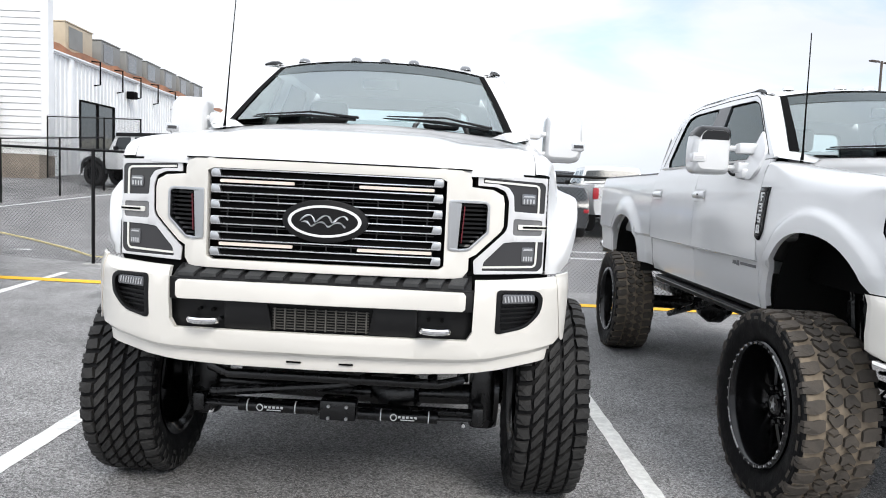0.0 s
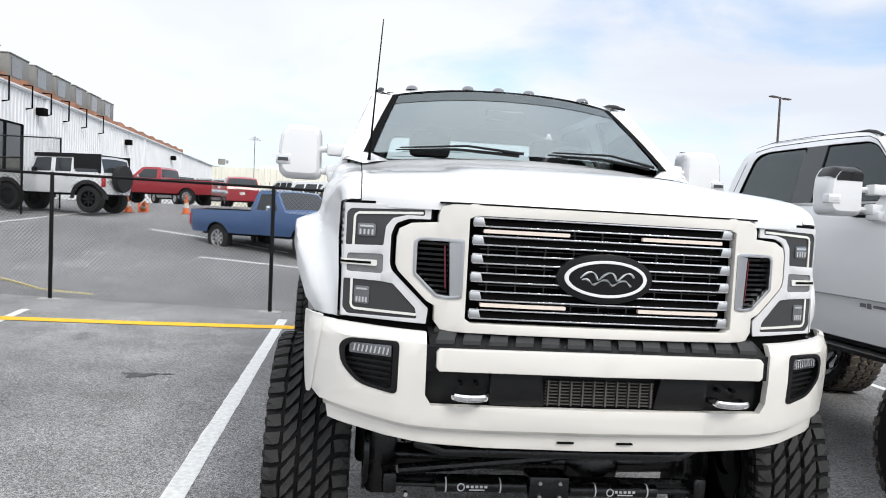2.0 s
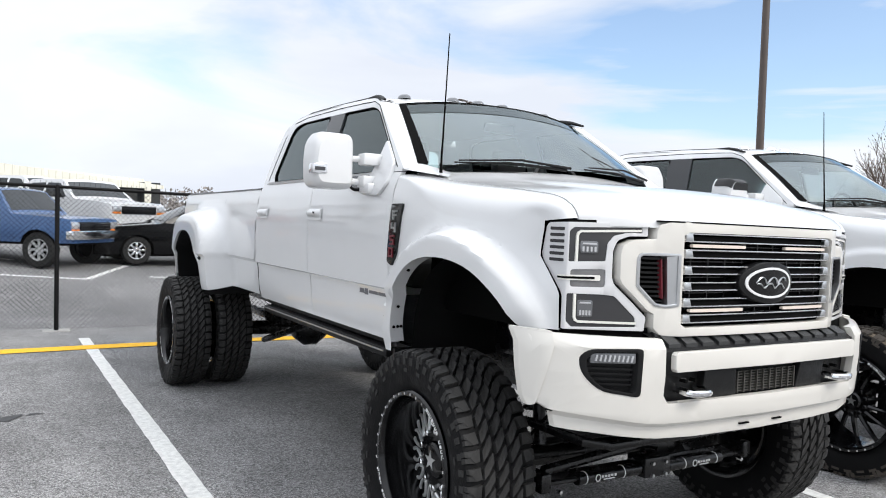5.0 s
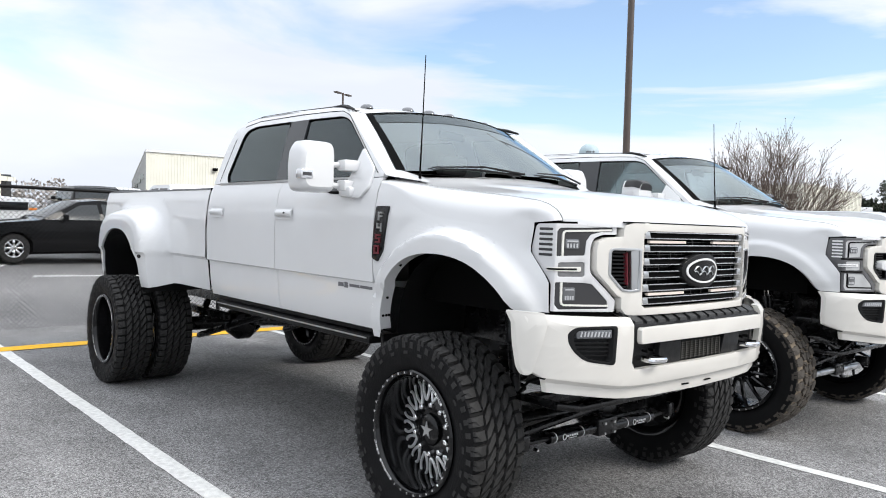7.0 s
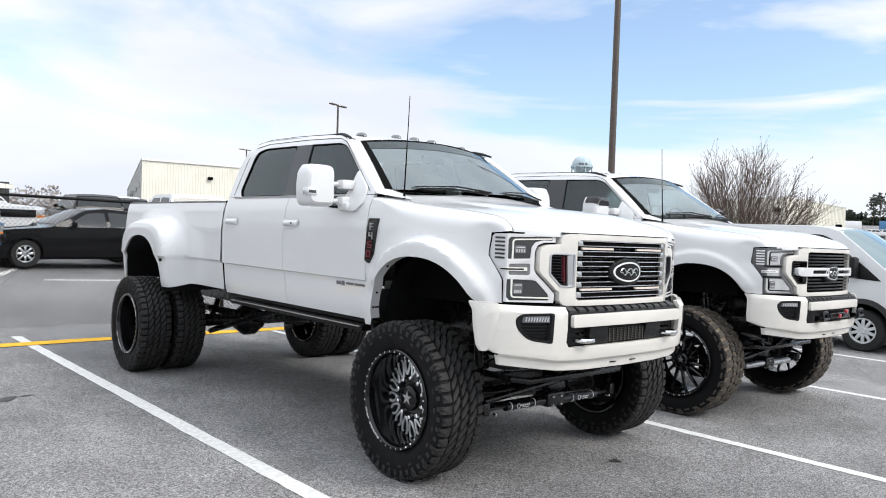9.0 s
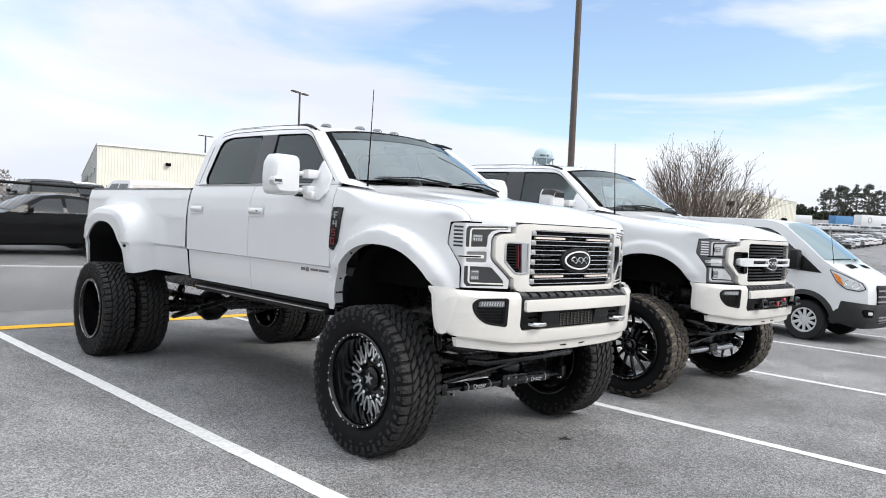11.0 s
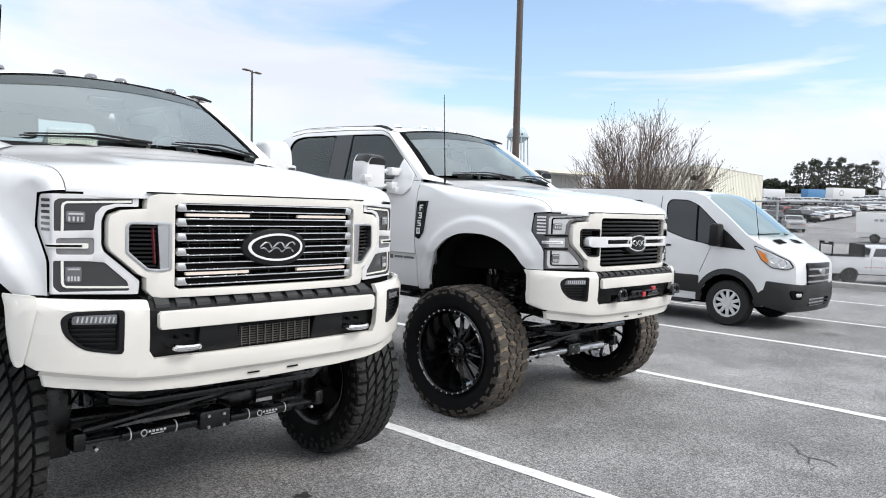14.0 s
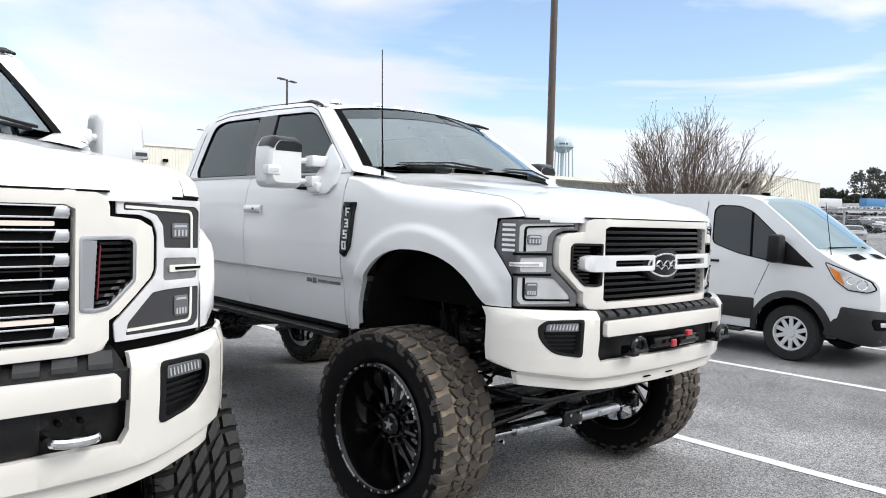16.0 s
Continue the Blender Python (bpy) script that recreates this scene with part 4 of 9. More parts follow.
        for y0, y1, z0, z1 in ((0.74, 0.80, 1.236, 1.262), (0.81, 0.85, 1.231, 1.266), (0.87, 0.98, 1.241, 1.259), (0.99, 1.12, 1.241, 1.259)):
            x = s * (B.side(0.9, 1.25) + 0.001)
            yy = (0.74 + 1.12) - y1 if s < 0 else y0
            box(bm, x - 0.002, x + 0.002, 1.50 - (y1 - 0.4) if s > 0 else 0.735 + (1.12 - y1), 1.50 - (y0 - 0.4) if s > 0 else 0.735 + (1.12 - y0), z0, z1)
        P("door_lettering", bm, M_DECAL, "small grey lettering, illegible, as bars", smooth=0)
        # bed side
        b0 = 3.185
        ya = [B.ry + B.ra * k for k in (-1.0, -0.998, -0.97, -0.9, -0.8, 0.8, 0.9, 0.97, 0.998, 1.0)]
        bys = ys_with(b0, B.tail, 70, ya)

        def bedside(y, t):
            low = B.arch(y, False, 1.02 - (0.05 * (1 - smoothstep(1.25, 1.5, abs(y - B.ry) / B.ra)) if wide else 0))
            z = low + (1.885 - low) * t
            return (s * B.bed(y, z), y, z)
        P("bed_side", skin(bys, span(0, 1, 34), bedside), white)

        def bedlip(y, t):
            z = B.arch(y, False, 0.97)
            return (s * (B.bed(y, z) - 0.06 * t), y, z + 0.004 * t)
        P("bed_lip", skin(ys_with(B.ry - B.ra * 0.998, B.ry + B.ra * 0.998, 50, ya), (0, 0.06, 0.5, 1), bedlip), white)
        P("bed_liner", skin(ys_with(B.ry - B.ra, B.ry + B.ra, 40, ya), (0, 1), lambda y, t: (s * ((B.bed(y, B.arch(y, False, 0.97)) - 0.02 if wide else 0.98) - (0.9 if wide else 0.72) * t), y, B.arch(y, False, 0.92) - 0.002 + 0.014 * t)), dark)
        P("bed_rail", skin(span(b0, B.tail, 4), span(0, 1, 5), lambda y, t: (s * (0.995 - 0.10 * t), y, 1.885 + 0.02 * math.sin(math.pi * t))), dark)
        P("bed_wall", boxes((s * 0.90 - 0.01, s * 0.90 + 0.01, b0, B.tail, 1.30, 1.885)), white, smooth=0)
        P("bed_seam", skin((0, 1), span(1.02, 1.90, 60), lambda t, z: (s * (0.965 + 0.022 * smoothstep(1.0, 1.3, z) + 0.006 * math.sin(z * 150)), 3.12 + 0.07 * t, z)), M_SEAM)
        if wide:
            P("side_marker", lathe([(0.001, -0.01), (0.02, -0.008), (0.028, 0), (0.03, 0.012)], 16, Matrix.Translation((s * (B.bed(4.17, 1.26) + 0.006), 4.17 if s < 0 else 4.17, 1.262)) @ (Matrix.Rotation(radians(180), 4, "Z") if s > 0 else Matrix()) @ Matrix.Diagonal((1, 1, 0.6, 1))), M_GLOSS)
        # running board
        P("running_board", boxes((min(s * 0.86, s * 1.0), max(s * 0.86, s * 1.0), 0.78, 3.0, 0.90, 0.955), bev=0.02), dark)
        P("board_trim", boxes((s * 1.004 - 0.004, s * 1.004 + 0.004, 0.80, 2.98, 0.935, 0.943)), M_SATIN, smooth=0)
        # mud flap and brackets behind the front wheel
        P("mud_flap", boxes((min(s * 0.86, s * 1.07), max(s * 0.86, s * 1.07), 0.535, 0.56, 0.80, 1.0)), dark, smooth=0)
        for t, k in () if not wide else ((0.985, 0.3), (0.985, 0.6), (0.985, 0.85), (0.93, 0.5), (0.62, 0.5)):
            y = B.fy + B.fa * t
            q = Vector(lip(y, k))
            P("trim_screw", pipe([q + Vector((0, 0.004, 0)), q + Vector((0, -0.006, -0.002))], 0.008, 8), M_SEAM)

    # roof, windshield, rear wall
    def roof(u, y):
        xe = table([1.2, 1.31, 1.47, 2.2, 2.75, 2.98, 3.06], [0.70, 0.715, 0.77, 0.765, 0.755, 0.745, 0.74], y)
        ze = table([1.2, 1.31, 1.47, 2.2, 2.75, 2.98, 3.06], [2.385, 2.397, 2.44, 2.481, 2.488, 2.455, 2.40], y)
        yy = y - (0.11 * (1 - abs(u) ** 2.2) if y < 1.32 else 0.11 * (1 - abs(u) ** 2.2) * max(0, (1.47 - y) / 0.15))
        return (u * xe, yy, ze + 0.052 * (1 - abs(u) ** 2.4))
    P("roof", skin(span(-1, 1, 21), [1.31, 1.36, 1.42, 1.47, 1.7, 2.0, 2.3, 2.6, 2.75, 2.85, 2.93, 2.98, 3.03, 3.06], roof), white)
    P("windshield", skin(span(-1, 1, 17), span(0, 1, 9), windshield), M_WINDSHIELD, "tinted windshield").visible_shadow = False
    P("shade_band", skin(span(-0.955, 0.955, 17), span(0.80, 0.966, 4), lambda u, v: tuple(Vector(windshield(u, v)) + Vector((0, -0.0015, 0.0015)))), M_SHADEBAND, "dark shade band along the top of the glass").visible_shadow = False
    P("windshield_band", skin(span(-0.985, 0.985, 17), (0.968, 0.985), lambda u, v: (windshield(u, v)[0], windshield(u, v)[1] - 0.003, windshield(u, v)[2] + 0.001)), M_SEAM)
    for s in (-1, 1):
        P("windshield_edge", skin(span(0, 1, 12), span(0, 1, 5), lambda v, t: tuple(Vector(windshield(s * (1 - 0.030 * t * (1 - 0.45 * v)), v)) + Vector((0, -0.004, 0.004)))), M_SEAM, "black printed glass edge")
        # painted corner between hood, fender and windshield
        P("cowl_corner", skin(span(0, 1, 7), span(0, 1, 5), lambda u, t: (s * (0.868 + 0.115 * u * (1 - t) - 0.13 * (1 - u) * t - 0.008 * u * t), 0.40 + (0.30 + 0.035 * t) * u + 0.17 * t * (1 - u), 1.895 + 0.045 * u + t * (0.034 + 0.014 * u) + 0.004 * math.sin(math.pi * t))), white)
    P("cab_back", panel(rounded([(-0.93, 1.0), (0.93, 1.0), (0.97, 1.93), (0.78, 2.455), (-0.78, 2.455), (-0.97, 1.93)], 0.08), lambda u, v, d: (u, 3.125 - 0.07 * max(0, (v - 1.93) / 0.47) + d, v), [rounded([(-0.70, 1.96), (0.70, 1.96), (0.62, 2.32), (-0.62, 2.32)], 0.05)], (), (1.93,), 0.02), white)
    P("back_window", panel(rounded([(-0.72, 1.95), (0.72, 1.95), (0.64, 2.33), (-0.64, 2.33)], 0.05), lambda u, v, d: (u, 3.118 - 0.07 * max(0, (v - 1.93) / 0.47) + d, v), thick=0.003), M_BACKGLASS)
    P("headliner", skin(span(-0.74, 0.74, 5), span(1.38, 2.96, 4), lambda x, y: (x, y, 2.425)), M_LINING)
    P("cab_floor", boxes((-0.93, 0.93, 0.55, 3.1, 0.96, 1.0)), dark, smooth=0)
    P("dashboard", skin(span(-0.9, 0.9, 9), span(0, 1, 8), lambda x, t: (x, 0.62 + 0.45 * t, 1.93 + 0.03 * math.sin(t * 3) - 0.5 * max(0, t - 0.7) ** 1.2)), M_SEAT)
    for sx in (-0.42, 0.42):
        P("front_seat", boxes((sx - 0.25, sx + 0.25, 1.55, 1.72, 1.35, 2.02), (sx - 0.25, sx + 0.25, 1.1, 1.6, 1.25, 1.42), bev=0.05), M_SEAT)
        P("headrest", boxes((sx - 0.14, sx + 0.14, 1.62, 1.73, 2.05, 2.22), bev=0.04), M_SEAT)
        P("rear_headrest", boxes((sx - 0.13, sx + 0.13, 2.80, 2.90, 1.98, 2.12), bev=0.04), M_SEAT)
    P("rear_seat", boxes((-0.8, 0.8, 2.75, 2.92, 1.3, 1.98), bev=0.05), M_SEAT)
    bm = bmesh.new()
    tube(bm, [(0.42 + 0.19 * math.cos(a), 1.10 + 0.06 * math.sin(a), 1.95 + 0.17 * math.sin(a)) for a in span(0, 2 * math.pi, 25)], 0.016, 8, False)
    box(bm, 0.30, 0.54, 1.06, 1.10, 1.92, 1.99, 0.02)
    P("steering_wheel", bm, M_SEAT)
    P("inner_mirror", boxes((-0.12, 0.12, 1.20, 1.225, 2.27, 2.335), bev=0.01), M_GLOSS)

    # hood
    def hood(u, y):
        x = u * 0.879
        yf = y
        if y < 0.3:
            yf = y + 0.167 * abs(u) ** 5 * ((0.3 - y) / 1.09) ** 2
        if y > 0.3:
            yf = y - 0.25 * (1 - abs(u) ** 2.2) * (y - 0.3) / 0.45
        z = hood_edge(y) + (0.035 + 0.008 * smoothstep(-0.1, 0.7, y)) * (1 - u * u) * smoothstep(-0.79, -0.43, y)
        z += 0.016 * (1 - smoothstep(0.48, 0.64, abs(u))) * smoothstep(-0.70, -0.40, y) * (1 - smoothstep(0.1, 0.6, y))
        return (x, yf, z)
    P("hood", skin(sorted(set(span(-1, 1, 33) + [-0.62, -0.56, -0.5, 0.5, 0.56, 0.62])), [-0.79, -0.782, -0.775, -0.76, -0.735, -0.70, -0.665, -0.62, -0.575, -0.5, -0.4, -0.3, -0.15, 0, 0.15, 0.3, 0.45, 0.6, 0.72], hood, (0, 0, -0.03)), white)
    P("hood_lip", skin(span(-1, 1, 33), (0, 1), lambda u, t: (u * 0.868, -0.745 + 0.19 * abs(u) ** 5 + 0.02 * t, 1.697 - 0.016 * t)), M_SEAM)
    P("cowl", skin(span(-0.98, 0.98, 17), span(0, 1, 4), lambda u, t: (u * 0.87, (0.72 - 0.25 * (1 - abs(u) ** 2.2)) + 0.10 * t - 0.03, 1.955 + 0.01 * t)), M_BLACK, "black wiper cowl")
    for x0, x1 in ((-0.70, -0.06), (0.10, 0.72)):
        bm = bmesh.new()
        pa, pb = Vector(windshield(x0 / 0.87, 0.03)), Vector(windshield(x1 / 0.87, 0.015))
        mid = pa.lerp(pb, 0.5) + Vector((0, -0.03, 0.012))
        tube(bm, [pa + Vector((0, -0.02, 0.0)), mid, pb + Vector((0, -0.035, -0.01))], [0.004, 0.007, 0.010], 6)
        tube(bm, [pa + Vector((0.02, -0.03, 0.012)), mid + Vector((0.05, -0.02, 0.02)), pb + Vector((0.02, -0.05, 0.0))], [0.004, 0.006, 0.008], 6)
        P("wiper", bm, M_BLACK)
    for x in (-0.575, -0.205, 0.0, 0.205, 0.575):
        q = roof(x / 0.77, 1.47)
        P("roof_marker", skin(span(0, 2 * math.pi, 15), span(0, 1, 5), lambda a, t: (x + 0.042 * math.cos(a) * (1 - 0.55 * t ** 1.5) * (0 if t > 0.99 else 1), q[1] + 0.02 + 0.06 * math.sin(a) * (1 - 0.55 * t ** 1.5) * (0 if t > 0.99 else 1), q[2] - 0.002 + 0.03 * math.sin(t * 1.57))), M_PROJ if wide else M_LENS, "smoked roof marker lamp" if wide else "clear roof marker lamp")
    mast = [(-0.845, 0.52, 1.90), (-0.842, 0.525, 1.97), (-0.825, 0.535, 2.3), (-0.805, 0.55, 2.665)] if wide else [(-0.893, 0.505, 1.90), (-0.889, 0.508, 1.97), (-0.882, 0.535, 2.3), (-0.874, 0.56, 2.665)]
    P("antenna", pipe(mast, [0.012, 0.006, 0.004, 0.003], 6), M_SEAM)
    # core behind the panels
    P("engine_bay", boxes((-0.80, 0.80, -0.30, 0.66, 1.2, 1.70)), M_SEAM, smooth=0)
    P("radiator", boxes((-0.58, 0.58, -0.66, -0.30, 1.0, 1.66)), M_SEAM, smooth=0)
    P("engine", boxes((-0.45, 0.45, -0.5, 0.6, 0.86, 1.2), bev=0.05), M_CHASSIS)
    P("bed_floor", boxes((-0.9, 0.9, 3.185, B.tail, 1.28, 1.32), (-0.96, 0.96, 3.185, 3.21, 1.02, 1.885), (-0.97, 0.97, B.tail - 0.05, B.tail, 1.02, 1.885)), white, smooth=0)
    rear_bump = boxes((-1.0, 1.0, B.tail, B.tail + 0.12, 0.95, 1.10), bev=0.03)
    P("rear_bumper", rear_bump, M_CHROME)
    build_front(P, wide)
    build_mirrors(P, wide)
    build_chassis(top, B, wide)
    return top


def build_front(P, wide):
    white = M_WHITE
    gl = nose(0)
    surround = mirrored([(0.0, 1.694), (0.545, 1.692), (0.592, 1.678), (0.602, 1.650), (0.602, 1.622), (0.695, 1.614), (0.738, 1.592), (0.746, 1.560), (0.746, 1.462), (0.735, 1.438), (0.632, 1.338), (0.602, 1.322), (0.602, 1.268), (0.580, 1.240), (0.545, 1.236), (0.0, 1.234)])
    hole = mirrored([(0.0, 1.652), (0.47, 1.652), (0.497, 1.640), (0.497, 1.285), (0.475, 1.270), (0.0, 1.270)])
    ear = rounded([(0.510, 1.566), (0.668, 1.566), (0.684, 1.550), (0.684, 1.432), (0.602, 1.354), (0.550, 1.350), (0.510, 1.356)], 0.010, 3)
    holes = [hole, ear, flip(ear, -1)[::-1]]
    P("grille_surround", panel(surround, nose(-0.012), holes, CUT_X, (), 0.05, 0.013, 3), M_BUMPER, "white grille surround with stepped side brackets")
    P("grille_backing", panel(mirrored([(0, 1.67), (0.70, 1.66), (0.70, 1.26), (0, 1.25)]), nose(0.055), (), CUT_X, (), 0.01), M_SEAM)
    for s in (-1, 1):
        P("vent_rim", panel(flip(ear, s), nose(-0.017), [flip(inset(ear, 0.011), s)], CUT_X, (), 0.058, 0.003), M_SATIN if wide else M_GLOSS)
        for i in range(10):
            z = 1.370 + i * 0.0188
            x1 = 0.672 if z > 1.440 else 0.672 - (1.440 - z) * 0.95
            P("vent_slat", panel([(s * 0.560, z), (s * x1, z), (s * x1, z + 0.009), (s * 0.560, z + 0.009)], nose(0.010), (), (), (), 0.02), M_GLOSS, smooth=0)
        if wide:
            P("vent_side", panel([(s * 0.518, 1.366), (s * 0.552, 1.360), (s * 0.562, 1.552), (s * 0.518, 1.556)], nose(-0.010), (), (), (), 0.03), M_SATIN, "bright plate beside the vent", smooth=0)
            # thin deep red strip: a red reflection in the bright plate, painted on
            P("vent_reflector", panel([(s * 0.5650, 1.385), (s * 0.5690, 1.385), (s * 0.5780, 1.535), (s * 0.5740, 1.545)], nose(-0.002), (), (), (), 0.02), M_REDDARK, smooth=0)
    if wide:
        # six bars, each black with bright edges and bright end caps
        for i in range(6):
            z = 1.632 - i * 0.0655
            ol = [(-0.480, z - 0.018), (0.480, z - 0.018), (0.484, z - 0.006), (0.480, z + 0.018), (-0.480, z + 0.018), (-0.484, z - 0.006)]
            bar = P("grille_bar", panel(ol, nose(-0.004), [[(-0.470, z - 0.0130), (0.470, z - 0.0130), (0.470, z + 0.0130), (-0.470, z + 0.0130)]], CUT_X[10:31], (), 0.022, 0.0012), M_CHROME, "black bar with a thin chrome outline")
            part("bar_core", panel([(-0.470, z - 0.013), (0.470, z - 0.013), (0.470, z + 0.006), (-0.470, z + 0.006)], nose(0.014), (), CUT_X[10:31], (), 0.02), M_SEAM, bar, smooth=0)
            for s in (-1, 1):
                part("end_cap", panel([(s * 0.440, z - 0.014), (s * 0.482, z - 0.014), (s * 0.484, z + 0.010), (s * 0.472, z + 0.014), (s * 0.448, z + 0.014)], nose(-0.006), (), (), (), 0.02, 0.003), M_SATIN, bar)
        for z in (1.600, 1.338):
            for s in (-1, 1):
                P("marker_strip", panel(rounded([(s * 0.135, z - 0.007), (s * 0.445, z - 0.007), (s * 0.445, z + 0.006), (s * 0.135, z + 0.006)], 0.004, 2), nose(-0.004), (), CUT_X, (), 0.016), M_CREAMBAR, "thin warm white lamp strip")
        bm = bmesh.new()
        for x in span(-0.42, 0.42, 9):
            box(bm, x - 0.003, x + 0.003, -0.790, -0.780, 1.29, 1.63)
        for z in span(1.30, 1.62, 16):
            box(bm, -0.45, 0.45, -0.792, -0.785, z - 0.002, z + 0.002)
        P("radiator_mesh", bm, M_CHASSIS, smooth=0)
    else:
        for z0, z1, n in ((1.520, 1.640, 4), (1.282, 1.410, 4)):
            for i in range(n):
                z = z0 + (z1 - z0) * (i + 0.5) / n
                P("grille_bar", panel([(-0.488, z - 0.009), (0.488, z - 0.009), (0.488, z + 0.006), (-0.488, z + 0.006)], nose(0.006), (), CUT_X[10:31], (), 0.04, 0.003), M_GLOSS)
        # twin white bars to either side of the emblem
        for s in (-1, 1):
            outer = rounded([(s * 0.10, 1.507), (s * 0.585, 1.507), (s * 0.62, 1.49), (s * 0.62, 1.44), (s * 0.585, 1.425), (s * 0.10, 1.425)], 0.012, 3)
            slot = rounded([(s * 0.12, 1.482), (s * 0.44, 1.482), (s * 0.44, 1.450), (s * 0.12, 1.450)], 0.006, 2)
            P("grille_crossbar", panel(outer, nose(-0.035), [slot], CUT_X, (), 0.05, 0.009), white, "white double crossbar")
            P("slot_bar", panel([(s * 0.12, 1.462), (s * 0.44, 1.462), (s * 0.44, 1.470), (s * 0.12, 1.470)], nose(-0.015), (), CUT_X, (), 0.02), M_GLOSS, smooth=0)
    P("hood_gap", skin(span(-0.60, 0.60, 25), (0, 1), lambda x, t: (x, nose_y(x) - 0.013 + 0.075 * t, 1.6955 + 0.001 * t), (0, 0, -0.006)), M_SEAM, smooth=0)
    # oval emblem, its script as a plain wave
    oval = lambda a, b, n=40: [(a * math.cos(t), 1.452 + b * math.sin(t)) for t in (2 * math.pi * k / n for k in range(n))]
    yo = nose_y(0) - 0.038
    em = P("emblem", panel(oval(0.178, 0.088), lambda u, v, d: (u, yo + 0.05 * (u / 0.17) ** 2 * 0.5 + d, v), (), CUT_X, (), 0.06, 0.014, 3), M_BLACK, "black oval emblem with a bright ring")
    part("emblem_ring", panel(oval(0.152, 0.066), lambda u, v, d: (u, yo - 0.004 + 0.025 * (u / 0.17) ** 2 + d, v), [oval(0.138, 0.056)], CUT_X, (), 0.008, 0.002), M_INK if wide else M_CHROME, em)
    part("emblem_field", panel(oval(0.139, 0.057), lambda u, v, d: (u, yo - 0.002 + 0.025 * (u / 0.17) ** 2 + d, v), (), CUT_X, (), 0.006), M_GLOSS, em)
    wave = bmesh.new()
    ym = lambda x: yo - 0.004 + 0.025 * (x / 0.17) ** 2
    for z0, amp, ph in ((0.010, 0.014, 0.3), (-0.012, 0.009, 1.9)):
        tube(wave, [(x + 0.5 * amp * math.sin(x * 90 + ph), ym(x), 1.452 + z0 + amp * math.sin(x * 90 + ph + 0.9)) for x in span(-0.092, 0.092, 49)], [0.0016 + 0.0028 * abs(math.sin(k * 0.37)) for k in range(49)], 6)
    part("emblem_mark", wave, M_SATIN, em)

    # headlights
    frame_mat, lens_mat, guide_mat = (M_FRAMELAMP, M_LAMPDARK, M_DRL) if wide else (M_LAMPFRAME, M_CLEARLAMP, M_SEAM)
    ol = rounded([(0.622, 1.685), (0.925, 1.682), (1.045, 1.679), (1.064, 1.664), (1.088, 1.548), (1.078, 1.520), (0.978, 1.405), (0.966, 1.385), (0.966, 1.252), (0.622, 1.246), (0.616, 1.312), (0.630, 1.324), (0.752, 1.440), (0.760, 1.465), (0.760, 1.568), (0.745, 1.606), (0.705, 1.622), (0.622, 1.624)], 0.010, 3)
    high = rounded([(0.931, 1.521), (0.931, 1.640), (0.915, 1.656), (0.650, 1.664), (0.650, 1.641), (0.712, 1.641), (0.762, 1.628), (0.786, 1.596), (0.792, 1.526)], 0.006, 2)
    mid = rounded([(0.922, 1.491), (0.790, 1.495), (0.790, 1.423), (0.922, 1.423)], 0.012, 3)
    lower = rounded([(0.934, 1.397), (0.800, 1.395), (0.752, 1.390), (0.668, 1.306), (0.660, 1.268), (0.912, 1.266), (0.934, 1.290)], 0.007, 2)
    for s in (-1, 1):
        hl = P("headlight", panel(flip(inset(ol, 0.006), s), nose(0.006), [flip(q, s) for q in (high, mid, lower)], CUT_X, span(1.3, 1.66, 5), 0.012, 0.004), frame_mat, "headlight in a pale grey frame with smoked lamps" if wide else "clear headlight in a dark frame")
        part("lamp_housing", panel(flip(inset(ol, -0.004), s), nose(0.016), (), CUT_X, (), 0.05), M_SEAM, hl, smooth=0)
        for ring in (high, mid, lower):
            part("lamp", panel(flip(inset(ring, -0.003), s), nose(0.0105), (), CUT_X, (), 0.006), M_MIDLAMP if wide and ring is mid else lens_mat, hl, "smoked dark lamp" if wide else "clear silvery lamp")
        # light guides that outline the lamps
        for line in ([(0.901, 1.522), (0.900, 1.624), (0.896, 1.635), (0.886, 1.641), (0.656, 1.651)], [(0.901, 1.396), (0.900, 1.304), (0.896, 1.293), (0.886, 1.287), (0.664, 1.283)]):
            part("light_guide", panel(flip(ribbon(line, 0.009), s), nose(0.004), (), CUT_X, (), 0.008), guide_mat, hl, smooth=0)
        part("side_lamp_rim", panel(flip(rounded([(0.812, 1.471), (0.986, 1.469), (0.986, 1.449), (0.812, 1.449)], 0.005, 2), s), nose(0.002), (), CUT_X, (), 0.010), M_DRL if wide else M_INK, hl, smooth=0)
        part("side_lamp_bar", panel(flip([(0.834, 1.464), (0.984, 1.463), (0.984, 1.455), (0.834, 1.455)], s), nose(0.0), (), CUT_X, (), 0.006), M_SEAM if wide else M_CLEARLAMP, hl, smooth=0)
        for x0, x1, z0, z1 in ((0.822, 0.888, 1.556, 1.604), (0.834, 0.890, 1.306, 1.372)):
            proj = part("projector", panel(rounded(flip([(x0, z0), (x1, z0), (x1, z1), (x0, z1)], s), 0.010, 3), nose(0.005), (), CUT_X, (), 0.008, 0.003), M_PROJ, hl)
            for k in range(4):
                xk = x0 + 0.008 + (x1 - x0 - 0.022) * k / 3
                part("lens_rib", panel(rounded(flip([(xk, z0 + 0.006), (xk + 0.007, z0 + 0.006), (xk + 0.007, z0 + 0.026), (xk, z0 + 0.026)], s), 0.002, 2), nose(0.003), (), (), (), 0.004), M_LENS, proj, smooth=0)
